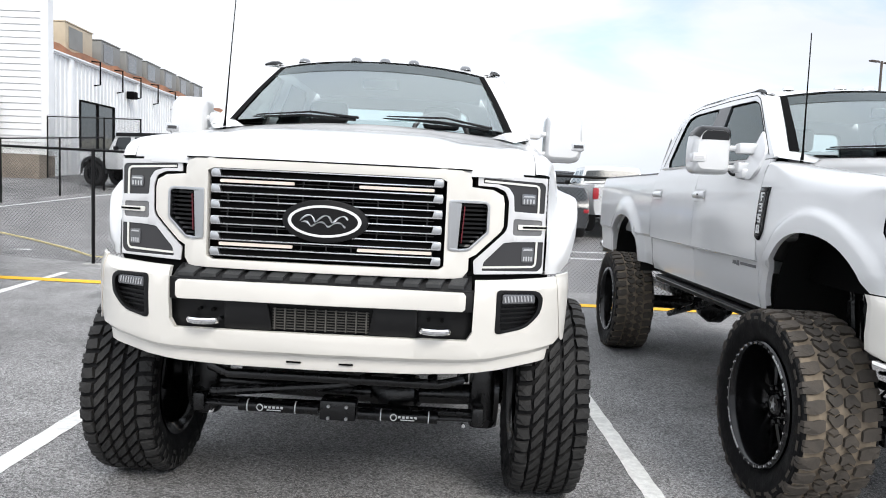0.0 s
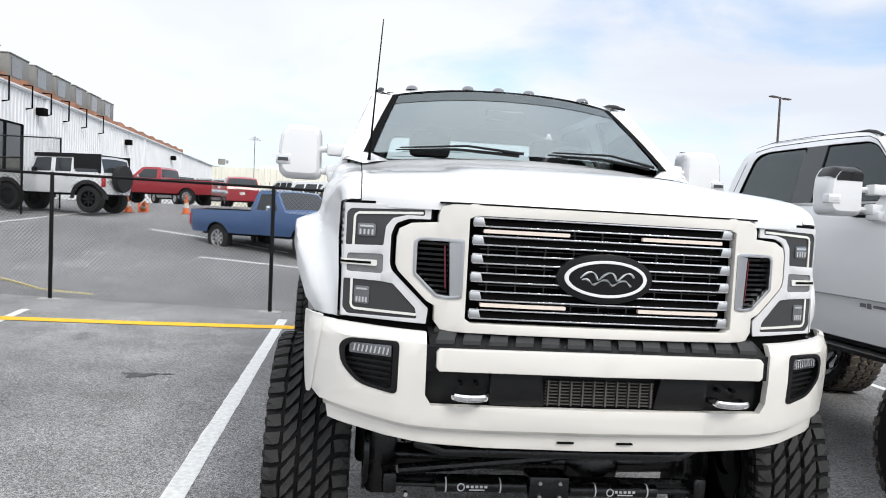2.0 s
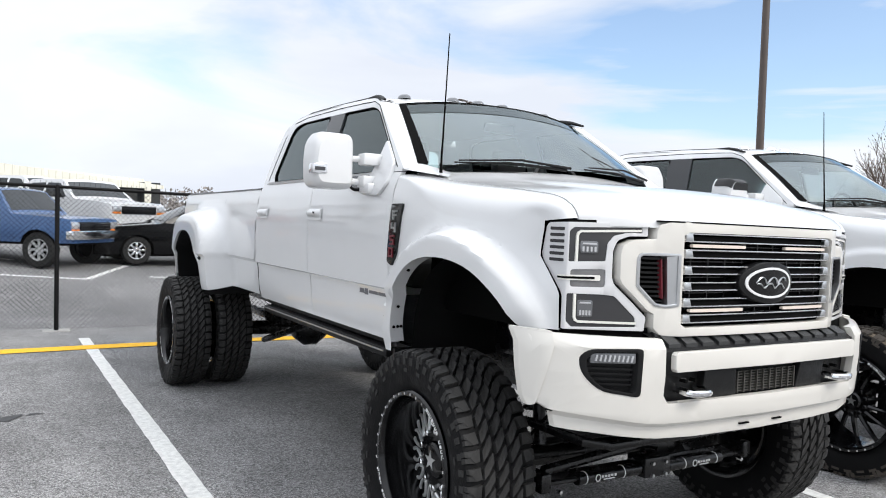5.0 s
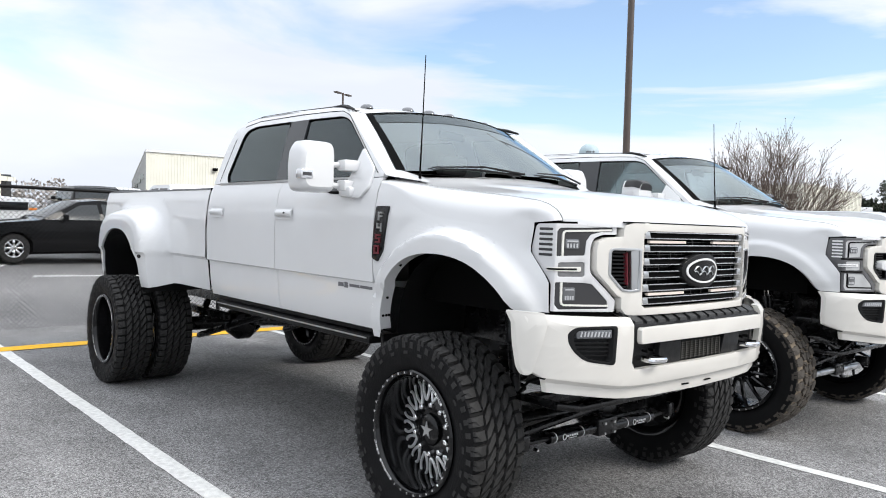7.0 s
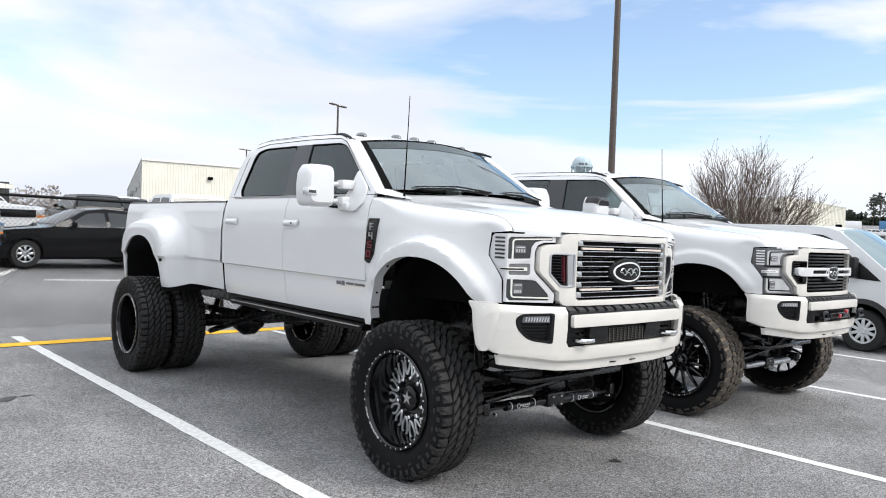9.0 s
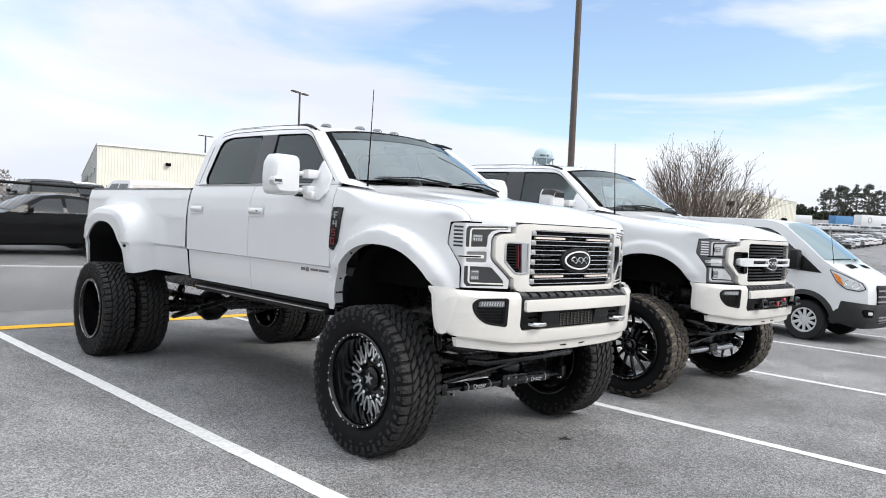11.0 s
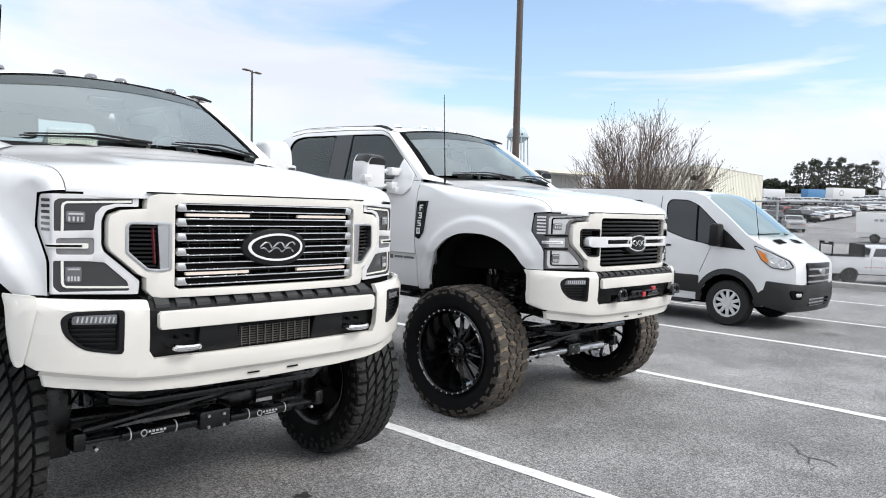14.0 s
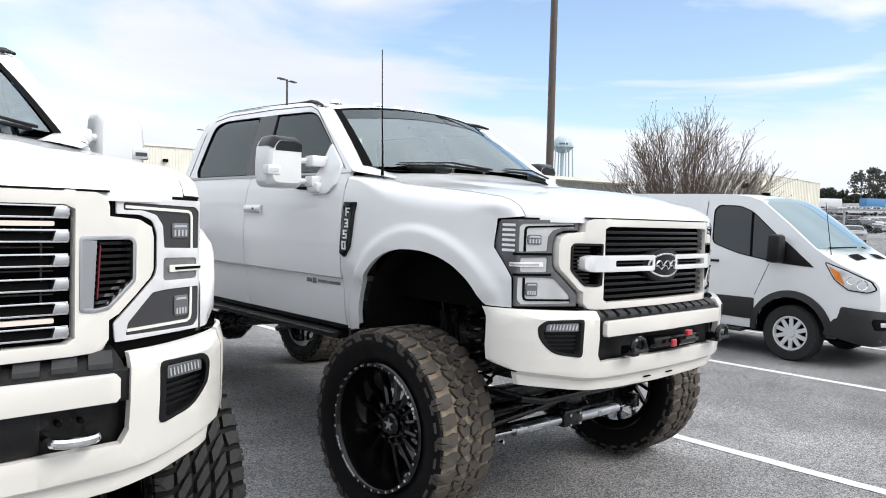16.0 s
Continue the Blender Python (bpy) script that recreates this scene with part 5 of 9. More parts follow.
            part("lens_rib", panel(flip([(x0 + 0.006, z1 - 0.014), (x1 - 0.006, z1 - 0.014), (x1 - 0.010, z1 - 0.007), (x0 + 0.010, z1 - 0.007)], s), nose(0.003), (), (), (), 0.004), M_LENS, proj, smooth=0)
        for i in range(6):
            z = 1.520 + 0.0245 * i
            part("lamp_louver", panel(flip(rounded([(0.958, z), (1.036, z), (1.036, z + 0.0125), (0.958, z + 0.0125)], 0.004, 2), s), nose(0.0035), (), CUT_X, (), 0.008), M_LAMPDARK if wide else M_INK, hl, smooth=0)
        if not wide:
            for z in (1.508, 1.408):
                part("lamp_divider", panel(flip([(0.772, z + 0.008), (0.965, z + 0.008), (0.965, z - 0.004), (0.772, z - 0.004)], s), nose(0.001), (), CUT_X, (), 0.01), M_SEAM, hl, smooth=0)
        P("lamp_gap", panel(flip([(0.60, 1.262), (0.93, 1.266), (0.95, 1.20), (0.60, 1.20)], s), nose(0.02), (), CUT_X, (), 0.03), M_SEAM, smooth=0)

    # bumper
    e = 1.075 if wide else 1.10
    k = 1.0 if wide else 0.94
    half = [(0.632, 1.236), (e, 1.246), (e, 1.06), (e - 0.012, 0.99), (1.0, 0.948), (0.68, 0.908), (0.40, 0.901)]
    lower = [(0.606, 0.985), (0.625, 1.02)]
    ring = [(x, z) for x, z in half] + [(-x, z) for x, z in reversed(half)] + [(-x, z) for x, z in reversed(lower)] + lower
    ring = ring[:len(half) * 2] + [(-0.632 + 0.004, 1.02), (-0.606, 0.985), (0.606, 0.985), (0.628, 1.02)]
    fog = rounded([(0.724, 1.203), (0.905, 1.194), (0.935, 1.167), (0.928, 1.100), (0.862, 1.032), (0.724, 1.013)], [0.02, 0.02, 0.02, 0.03, 0.04, 0.02], 3)

    def bmap(off):
        f = bumper_map(off)
        return lambda u, v, d: (f(u, v, d)[0] * k, f(u, v, d)[1], f(u, v, d)[2])
    P("front_bumper", panel(ring, bmap(0), [fog, flip(fog, -1)[::-1]], span(-1.28, 1.28, 47), (0.95, 1.0, 1.05, 1.1, 1.15, 1.2, 1.225), 0.035, 0.006, 2), M_BUMPER, "creamy white painted front bumper", smooth=24)
    band = lambda u: table([0, 0.40, 0.68, 1.0], [0.902, 0.902, 0.909, 0.949], abs(u))
    P("bumper_underside", skin(span(-0.985, 0.985, 41), (0, 1), lambda u, t: bmap(0.004 + 0.036 * t)(u, band(u) + 0.003 - 0.030 * t, 0)), M_BUMPER, smooth=20)
    chin = [(0.0, 0.888), (0.40, 0.888), (0.68, 0.895), (0.978, 0.934), (0.966, 0.874), (0.66, 0.840), (0.40, 0.826), (0.0, 0.824)]
    P("bumper_chin", panel(mirrored(chin), bmap(0.034), (), span(-1.0, 1.0, 41), (0.85, 0.87), 0.03, 0.004, 2), M_BUMPER, "creamy white chin under the bumper", smooth=24)
    if wide:
        for s in (-1, 1):
            P("bumper_extension", panel(rounded(flip([(0.995, 1.254), (1.125, 1.256), (1.112, 1.10), (1.085, 0.99), (1.060, 0.952), (1.040, 0.96)], s), 0.012, 2), bmap(-0.007), (), span(-1.2, 1.2, 61), (1.0, 1.1, 1.2), 0.03, 0.006), M_BUMPER, "white flare extension on the bumper's end")
    bar = mirrored([(0, 1.192), (0.585, 1.188), (0.596, 1.176), (0.596, 1.122), (0.585, 1.110), (0, 1.110)])
    P("bumper_bar", panel(bar, bmap(-0.012), (), CUT_X, (), 0.05, 0.010, 3), M_BUMPER)
    P("bumper_corner", panel(mirrored([(0.0, 1.194), (0.634, 1.194), (0.634, 1.105), (0.0, 1.105)]), bmap(0.014), (), CUT_X, (), 0.03, 0.004), M_BLACK)
    P("bumper_step", skin(span(-0.62, 0.62, 25), (0, 0.3, 0.65, 1), lambda x, t: (x, bump_xy(x)[1] + 0.01 + 0.15 * t, 1.190 + 0.058 * t ** 0.7)), M_BLACK, "black ribbed step pad")
    bm = bmesh.new()
    for x in span(-0.56, 0.56, 13):
        for t0, t1 in ((0.12, 0.55), (0.62, 0.95)):
            za, zb = 1.190 + 0.058 * t0 ** 0.7, 1.190 + 0.058 * t1 ** 0.7
            y = bump_xy(x)[1] + 0.01
            low = [(x - 0.038, y + 0.15 * t0, za), (x + 0.026, y + 0.15 * t0, za), (x + 0.044, y + 0.15 * t1, zb), (x - 0.020, y + 0.15 * t1, zb)]
            vs = [[bm.verts.new((p[0], p[1], p[2] + h)) for p in low] for h in (-0.004, 0.011)]
            bm.faces.new(vs[1])
            for c in range(4):
                bm.faces.new((vs[0][c], vs[0][(c + 1) % 4], vs[1][(c + 1) % 4], vs[1][c]))
    P("step_ribs", bm, M_STEP, smooth=0)
    P("bumper_recess", panel(mirrored([(0, 1.115), (0.63, 1.115), (0.63, 0.975), (0, 0.975)]), bmap(0.055), (), CUT_X, (), 0.02), M_BLACK)
    if wide:
        for s in (-1, 1):
            P("recess_block", panel(rounded(flip([(0.22, 1.108), (0.40, 1.108), (0.40, 0.99), (0.20, 0.99)], s), 0.01, 2), bmap(0.02), (), (), (), 0.04, 0.006), M_BLACK)
            hook = bmesh.new()
            x = 0.475 * s
            y = bump_xy(x)[1]
            tube(hook, [(x - 0.055, y + 0.05, 1.03)] + [(x - 0.055 * math.cos(a), y - 0.012 - 0.034 * math.sin(a), 1.029) for a in span(0, math.pi, 13)] + [(x + 0.055, y + 0.05, 1.03)], 0.0145, 10)
            P("tow_hook", hook, M_CHROME, "chrome tow hook")
            for dx in (-0.028, 0.028):
                P("hook_bolt", pipe([(x + dx, y + 0.05, 1.065), (x + dx, y + 0.02, 1.065)], 0.008, 6), M_SEAM)
        bm = bmesh.new()
        for x in span(-0.19, 0.19, 10):
            box(bm, x - 0.003, x + 0.003, -0.868, -0.855, 0.995, 1.085)
        for z in span(1.0, 1.08, 8):
            box(bm, -0.2, 0.2, -0.862, -0.854, z - 0.0018, z + 0.0018)
        P("bumper_mesh", bm, M_HVACMESH, "fine grey mesh in the bumper opening", smooth=0)
    else:
        bm = boxes((-0.16, 0.30, -0.92, -0.86, 1.02, 1.075), bev=0.012)
        tube(bm, [(0.02, -0.945, 1.045), (0.18, -0.945, 1.045)], 0.02, 10)
        P("fairlead", bm, M_GLOSS, "black winch fairlead")
        for x in (-0.36, 0.50):
            bm = bmesh.new()
            tube(bm, [(x + 0.055 * math.cos(a), -0.95, 1.05 + 0.045 * math.sin(a)) for a in span(-0.4, 3.5, 14)], 0.013, 8)
            tube(bm, [(x - 0.06, -0.95, 1.03), (x + 0.07, -0.95, 1.03)], 0.013, 8)
            box(bm, x - 0.03, x + 0.03, -0.94, -0.86, 1.0, 1.05, 0.008)
            P("shackle", bm, M_GLOSS, "black bow shackle")
        P("winch_tag", boxes((0.07, 0.12, -0.975, -0.955, 1.075, 1.105), (-0.06, -0.02, -0.965, -0.95, 1.025, 1.065), bev=0.004), M_RED, "small red tag on the winch")
    for s in (-1, 1):
        f2 = flip(fog, s)
        c = Vector((0.828, 1.11))
        inner = [(s * (c.x + (x - c.x) * 0.80), c.y + (z - c.y) * 0.84) for x, z in fog]
        fl = P("fog_lamp", panel(f2, bmap(-0.004), [inner], span(-1.0, 1.0, 41), (), 0.06, 0.006), M_BLACK, "black fog lamp bezel with a clear strip lamp")
        part("fog_back", panel(f2, bmap(0.035), (), span(-1.0, 1.0, 41), (), 0.02), M_BLACK, fl)
        part("fog_lens", panel(rounded(flip([(0.750, 1.184), (0.897, 1.178), (0.897, 1.140), (0.750, 1.143)], s), 0.006, 2), bmap(0.004), (), CUT_X, (), 0.02, 0.003), M_PROJ, fl, "clear lens")
        for i in range(9):
            x = 0.758 + 0.0145 * i
            part("lens_facet", panel(flip([(x, 1.174), (x + 0.005, 1.174), (x + 0.010, 1.149), (x + 0.004, 1.149)], s), bmap(0.001), (), (), (), 0.006), M_LENS, fl, smooth=0)
        for i in range(4):
            z = 1.055 + 0.02 * i
            x1 = 0.91 - max(0, 1.10 - z) * 0.7
            part("fog_rib", panel(flip([(0.748, z), (x1, z), (x1, z + 0.008), (0.748, z + 0.008)], s), bmap(0.022), (), CUT_X, (), 0.02), M_BLACK, fl, smooth=0)
    for x in (-0.11, 0.11):
        P("lip_slot", boxes((x - 0.03, x + 0.03, -0.852, -0.835, 0.853, 0.859)), M_SEAM, smooth=0)


def build_mirrors(P, wide):
    for s in (-1, 1):
        x0, x1 = (1.085, 1.365)

        def head(a, t):
            # superellipse rings from the front face to the glass
            c, si = math.cos(a), math.sin(a)
            rx, rz = 0.124, 0.158
            sc = 1 - 0.20 * max(0.0, 1 - t / 0.35) ** 2.2
            e = 0.32
            px = (abs(c) ** e) * (1 if c > 0 else -1) * rx * sc
            pz = (abs(si) ** e) * (1 if si > 0 else -1) * rz * sc
            if si > 0 and c > 0:
                px -= 0.05 * si * c
            px -= 0.012 * max(0.0, -si)
            return (s * (1.244 + px), 1.005 + 0.17 * t, 1.985 + pz)
        mr = P("side_mirror", skin(span(0, 2 * math.pi, 49), (0.0, 0.04, 0.1, 0.2, 0.35, 0.6, 0.9, 1.0), head), M_WHITE, "white telescoping towing mirror" if wide else "white towing mirror with a black cap")
        part("mirror_face", skin(span(0, 2 * math.pi, 49), (0, 1), lambda a, t: tuple(Vector(head(a, 0.0)).lerp(Vector((s * 1.244, 0.997, 1.985)), t))), M_WHITE, mr)
        part("mirror_glass", skin(span(0, 2 * math.pi, 49), (0, 1), lambda a, t: tuple(Vector(head(a, 0.98)).lerp(Vector((s * 1.244, 1.167, 1.985)), t))), M_GLOSS, mr)
        if not wide:
            part("mirror_cap_front", skin(span(0.40, math.pi - 0.40, 24), (0, 0.5, 1), lambda a, t: (head(a, 0.0)[0] * (1 - t) + t * (s * 1.244 + (head(a, 0.0)[0] - s * 1.244) * 1.02), head(a, 0.0)[1] - 0.005, head(a, 0.0)[2] * (1 - t) + 2.052 * t)), M_GLOSS, mr, "black upper face")
            part("mirror_cap", skin(span(0.18, math.pi - 0.18, 30), (0.0, 0.04, 0.1, 0.2, 0.35, 0.6, 0.9), lambda a, t: tuple(Vector(head(a, t)) + Vector((s * 0.004 * math.cos(a), -0.003, 0.004)))), M_GLOSS, mr, "black mirror cap")
        else:
            part("mirror_seam", skin(span(0.42, math.pi - 0.42, 24), (0.02, 0.06), lambda a, t: (head(a, 0.1)[0], 1.0045, 2.045 + 0.03 * t)), M_GREYLAMP, mr)
        lens = boxes((min(s * 1.29, s * 1.376), max(s * 1.29, s * 1.376), 0.995, 1.065, 1.905, 1.962), bev=0.008)
        part("signal_lens", lens, M_LENS if wide else M_WHITE, mr, "clear signal lamp" if wide else "white signal cover")
        part("lens_shade", boxes((min(s * 1.305, s * 1.365), max(s * 1.305, s * 1.365), 0.9925, 0.996, 1.922, 1.942)), M_LAMPDARK if wide else M_GREYLAMP, mr, smooth=0)
        for z, dz in ((2.005, 0.0), (1.878, -0.008)):
            arm = bmesh.new()
            tube(arm, [(s * 1.14, 1.06, z), (s * 1.02, 1.03, z + dz)], 0.019, 10)
            box(arm, min(s * 1.085, s * 0.95), max(s * 1.085, s * 0.95), 0.97, 1.065, z - 0.036, z + 0.034, 0.014)
            part("mirror_arm", arm, M_WHITE, mr)
        sail = rounded([(0.985, 2.125), (0.80, 1.985), (0.79, 1.86), (0.86, 1.80), (1.06, 1.802), (1.09, 1.85), (1.03, 1.96)], 0.02, 3)
        sx = lambda v: table([1.78, 1.85, 1.93, 2.15], [1.040, 1.026, 0.990, 0.916], v)
        part("mirror_base", panel(sail, lambda u, v, d: (s * (sx(v) + 0.014 - d), u, v), (), (), (1.85, 1.89, 1.93, 2.0), 0.02, 0.008), M_WHITE, mr, "white triangular mirror base")
        part("mirror_foot", boxes((min(s * 0.99, s * 1.075), max(s * 0.99, s * 1.075), 0.93, 1.06, 1.805, 1.87), bev=0.02), M_WHITE, mr)


def build_chassis(top, B, wide):
    """Frame, axles, steering, suspension and wheels."""
    def P(n, bm, mat, lab="", smooth=35):
        ob = part(n, bm, mat, top, lab, smooth)
        ob.location.z = -0.02
        return ob
    R, k = TYRE_R + 0.02, M_CHASSIS
    for s in (-1, 1):
        P("frame_rail", boxes((s * 0.42 - 0.04, s * 0.42 + 0.04, -0.75, B.tail - 0.1, 0.80, 0.96), bev=0.012), k)
        coil = bmesh.new()
        tube(coil, [(s * 0.52 + 0.075 * math.cos(a), 0.02 + 0.075 * math.sin(a), 0.66 + 0.46 * a / (14 * math.pi)) for a in span(0, 14 * math.pi, 120)], 0.012, 6)
        P("coil_spring", coil, k)
        P("shock_tower", boxes((s * 0.50 - 0.06, s * 0.50 + 0.06, -0.06, 0.10, 1.10, 1.42), bev=0.01), k)
        if wide:
            P("shock_absorber", pipe([(s * 0.62, -0.12, 0.62), (s * 0.60, -0.05, 0.98), (s * 0.60, -0.05, 1.0), (s * 0.58, -0.02, 1.30)], [0.03, 0.03, 0.045, 0.045], 12), k)
        else:
            for dx in (-0.035, 0.035):
                P("shock_absorber", pipe([(s * 0.70 + dx, 0.02, 0.60), (s * 0.73 + dx, 0.07, 1.14)], 0.028, 10), k)
                P("shock_rod", pipe([(s * 0.73 + dx, 0.07, 1.12), (s * 0.742 + dx, 0.088, 1.32)], 0.013, 8), M_CHROME)
            P("shock_bracket", boxes((s * 0.742 - 0.045, s * 0.742 + 0.045, 0.065, 0.105, 1.305, 1.330), *[(s * 0.742 + x - 0.009, s * 0.742 + x + 0.009, 0.075, 0.100, 1.325, 1.400) for x in (-0.034, 0, 0.034)], bev=0.004), M_SATIN)
        P("radius_arm", boxes((s * 0.46 - 0.03, s * 0.46 + 0.03, -0.02, 1.15, 0.50, 0.58), bev=0.015), k)
        P("steering_knuckle", boxes((min(s * 0.66, s * 0.80), max(s * 0.66, s * 0.80), -0.09, 0.09, 0.36, 0.74), bev=0.035), k)
        P("brake_disc", lathe([(0.12, -0.012), (0.20, -0.012), (0.20, 0.012), (0.12, 0.012)], 40, Matrix.Translation((s * 0.80, 0.08, R)), True), M_CHASSIS)
        P("brake_caliper", boxes((s * 0.80 - 0.05, s * 0.80 + 0.05, 0.10, 0.22, R - 0.10, R + 0.10), bev=0.03), k)
        P("spring_pack", boxes((s * 0.52 - 0.04, s * 0.52 + 0.04, B.rear - 0.75, B.rear + 0.75, 0.66, 0.73), bev=0.01), k)
        P("rear_shock", pipe([(s * 0.40, B.rear + 0.25, 0.45), (s * 0.36, B.rear - 0.1, 1.0)], 0.035, 10), k)
        P("traction_bar", pipe([(s * 0.50, B.rear - 0.05, 0.42), (s * 0.46, B.rear - 1.5, 0.80)], 0.032, 10), k)
        wx = 1.052 if wide else 1.05
        style = "milled" if wide else "black"
        tread = "block" if wide else "mud"
        wheel(top, s * wx, 0.08, TYRE_R, style, tread, s, 0.0 if wide else 3.0)
        if wide:
            wheel(top, s * 1.298, B.rear, TYRE_R, "rear", tread, s)
            wheel(top, s * 0.915, B.rear, TYRE_R, "rear", tread, -s)
        else:
            wheel(top, s * 1.0, B.rear, TYRE_R, style, tread, s)
    P("front_axle", pipe([(-0.78, 0, R - 0.01), (-0.4, 0, R - 0.02), (0.10, 0, R - 0.03), (0.78, 0, R - 0.01)], [0.055, 0.05, 0.055, 0.055], 14), k)
    P("front_differential", lathe([(0.001, -0.13), (0.09, -0.12), (0.15, -0.05), (0.16, 0.02), (0.12, 0.11), (0.05, 0.15)], 24, Matrix.Translation((0.26, 0.02, R - 0.03))), k)
    P("rear_axle", pipe([(-0.95, B.rear, R), (-0.2, B.rear, R), (0.2, B.rear, R), (0.95, B.rear, R)], [0.07, 0.075, 0.075, 0.07], 14), k)
    P("rear_differential", lathe([(0.001, -0.20), (0.11, -0.17), (0.19, -0.06), (0.19, 0.06), (0.11, 0.17), (0.001, 0.20)], 24, Matrix.Translation((0, B.rear, R - 0.01))), k)
    P("driveshaft", pipe([(0.0, B.rear - 0.2, R + 0.02), (0.0, 1.8, 0.86)], 0.05, 12), k)
    P("transmission", boxes((-0.18, 0.18, 0.6, 1.9, 0.80, 1.0), (-0.3, 0.1, 2.0, 2.9, 0.76, 0.95), bev=0.05), k)
    P("oil_pan", boxes((-0.2, 0.2, -0.25, 0.6, 0.80, 0.95), bev=0.05), k)
    P("cross_member", boxes((-0.46, 0.46, -0.50, -0.38, 0.80, 0.88), (-0.46, 0.46, 1.1, 1.2, 0.76, 0.86), (-0.46, 0.46, 3.2, 3.3, 0.80, 0.9), bev=0.015), k)
    P("sway_bar", pipe([(-0.66, -0.05, 0.72), (-0.60, -0.40, 0.70), (-0.50, -0.46, 0.69), (0.50, -0.46, 0.69), (0.60, -0.40, 0.70), (0.66, -0.05, 0.72)], 0.022, 10), k)
    P("tie_rod", pipe([(-0.72, -0.17, 0.47), (0.72, -0.17, 0.47)], 0.024, 10), k)
    P("drag_link", pipe([(-0.66, -0.20, 0.52), (0.0, -0.24, 0.60), (0.42, -0.26, 0.74)], 0.024, 10), k)
    P("track_bar", pipe([(-0.44, -0.16, 0.82), (0.40, -0.16, 0.60)], 0.026, 10), k)
    P("axle_truss", boxes((-0.55, 0.12, -0.05, 0.05, 0.58, 0.66), bev=0.01), k)
    for s in (-1, 1):
        # twin steering dampers
        dz = 0.0 if s < 0 else -0.012
        z = 0.475 + dz
        P("damper_body", pipe([(s * 0.10, -0.25, z), (s * 0.50, -0.25, z)], 0.030, 14), k if wide else M_SATIN)
        P("damper_rod", pipe([(s * 0.50, -0.25, z), (s * 0.70, -0.24, z)], 0.013, 10), k if wide else M_CHROME)
        for xr in (0.215, 0.455):
            P("damper_ring", pipe([(s * xr - 0.003, -0.25, z), (s * xr + 0.003, -0.25, z)], 0.0315, 16), M_INK)
        bm = bmesh.new()
        tube(bm, [(s * 0.335 - 0.055 + 0.015 * math.cos(a), -0.281, z + 0.016 * math.sin(a)) for a in span(0, 6.283, 14)], 0.003, 5, False)
        for x in (0.31, 0.33, 0.35, 0.37, 0.39):
            box(bm, s * 0.335 + (x - 0.335) - 0.007, s * 0.335 + (x - 0.335) + 0.006, -0.2815, -0.279, z - 0.003, z + 0.008)
        box(bm, s * 0.335 - 0.02, s * 0.335 + 0.05, -0.2815, -0.279, z - 0.014, z - 0.009)
        P("damper_print", bm, M_INK, "white illegible print on the damper", smooth=0)
        P("damper_mount", boxes((s * 0.70 - 0.03, s * 0.70 + 0.03, -0.28, -0.17, 0.44, 0.53), bev=0.012), k)
        P("mount_bolt", pipe([(s * 0.63, -0.30, 0.445), (s * 0.63, -0.27, 0.445)], 0.010, 6), M_CHROME)
    P("damper_bracket", boxes((-0.09, 0.09, -0.29, -0.16, 0.43, 0.53), bev=0.01), k)
    for x in (-0.045, 0.045):
        for zc in (0.445, 0.505):
            P("clamp_bolt", pipe([(x, -0.305, zc), (x, -0.285, zc)], 0.009, 6), M_SATIN)
    for x in (-0.30, -0.18, 0.16, 0.34):
        P("frame_bolt", pipe([(x, -0.515, 0.84), (x, -0.495, 0.84)], 0.013, 6), M_SATIN)
    P("brake_line", pipe([(-0.68, -0.05, 0.60), (-0.62, -0.2, 0.80), (-0.5, -0.3, 0.86), (-0.42, -0.3, 0.95)], 0.008, 6), M_SEAM)
    P("skid_plate", boxes((-0.40, 0.40, -0.72, -0.52, 0.83, 0.86), bev=0.01), k)
    P("pitman_arm", boxes((0.40, 0.48, -0.30, -0.22, 0.70, 0.86), bev=0.02), k)
    P("steering_box", boxes((0.38, 0.52, -0.36, -0.16, 0.84, 1.0), bev=0.03), k)


def standing(x, y, rz):
    """A pose on the sloping bays."""
    return pose(x, y, ground_z(x, y), -0.34, 1.12, rz)


build_truck("pickup_truck", standing(-0.618, 3.87, 1.3), True, "white lifted dually pickup truck with black wheels and chrome-barred grille", "lifted pickups")
build_truck("pickup_truck", standing(2.85, 3.97, 1.3), False, "white lifted pickup truck with black wheels and dusty mud tyres", "lifted pickups")


# ---- other vehicles ----
M_CARGLASS = material("car_glass", (0.035, 0.040, 0.043), 0.08, spec=0.5)
M_BLUE = material("blue_paint", (0.045, 0.11, 0.26), 0.3, coat=0.8, vary=0.04, scale=3)
M_REDP = material("red_paint", (0.32, 0.016, 0.024), 0.3, coat=0.8, vary=0.04, scale=3)
M_BLACKP = material("black_paint", (0.004, 0.0044, 0.005), 0.06, spec=0.22)
M_SILVERP = material("silver_paint", (0.42, 0.43, 0.44), 0.3, metal=0.4, coat=0.8)
M_GREYP = material("dark_grey_paint", (0.045, 0.047, 0.052), 0.25, coat=0.9)
M_WHITEP = material("plain_white_paint", (0.70, 0.71, 0.72), 0.3, coat=0.6, vary=0.02, scale=4)
M_CLAD = material("grey_cladding", (0.011, 0.0115, 0.012), 0.5, vary=0.12, scale=25, bump=0.15, bump_scale=300)
M_TYRE = material("plain_tyre", (0.012, 0.012, 0.012), 0.8, vary=0.15, scale=20)
M_COVER = material("silver_wheel_cover", (0.66, 0.67, 0.68), 0.3, metal=0.35, coat=0.4)
M_PLATE = material("number_plate", (0.72, 0.72, 0.72), 0.5)


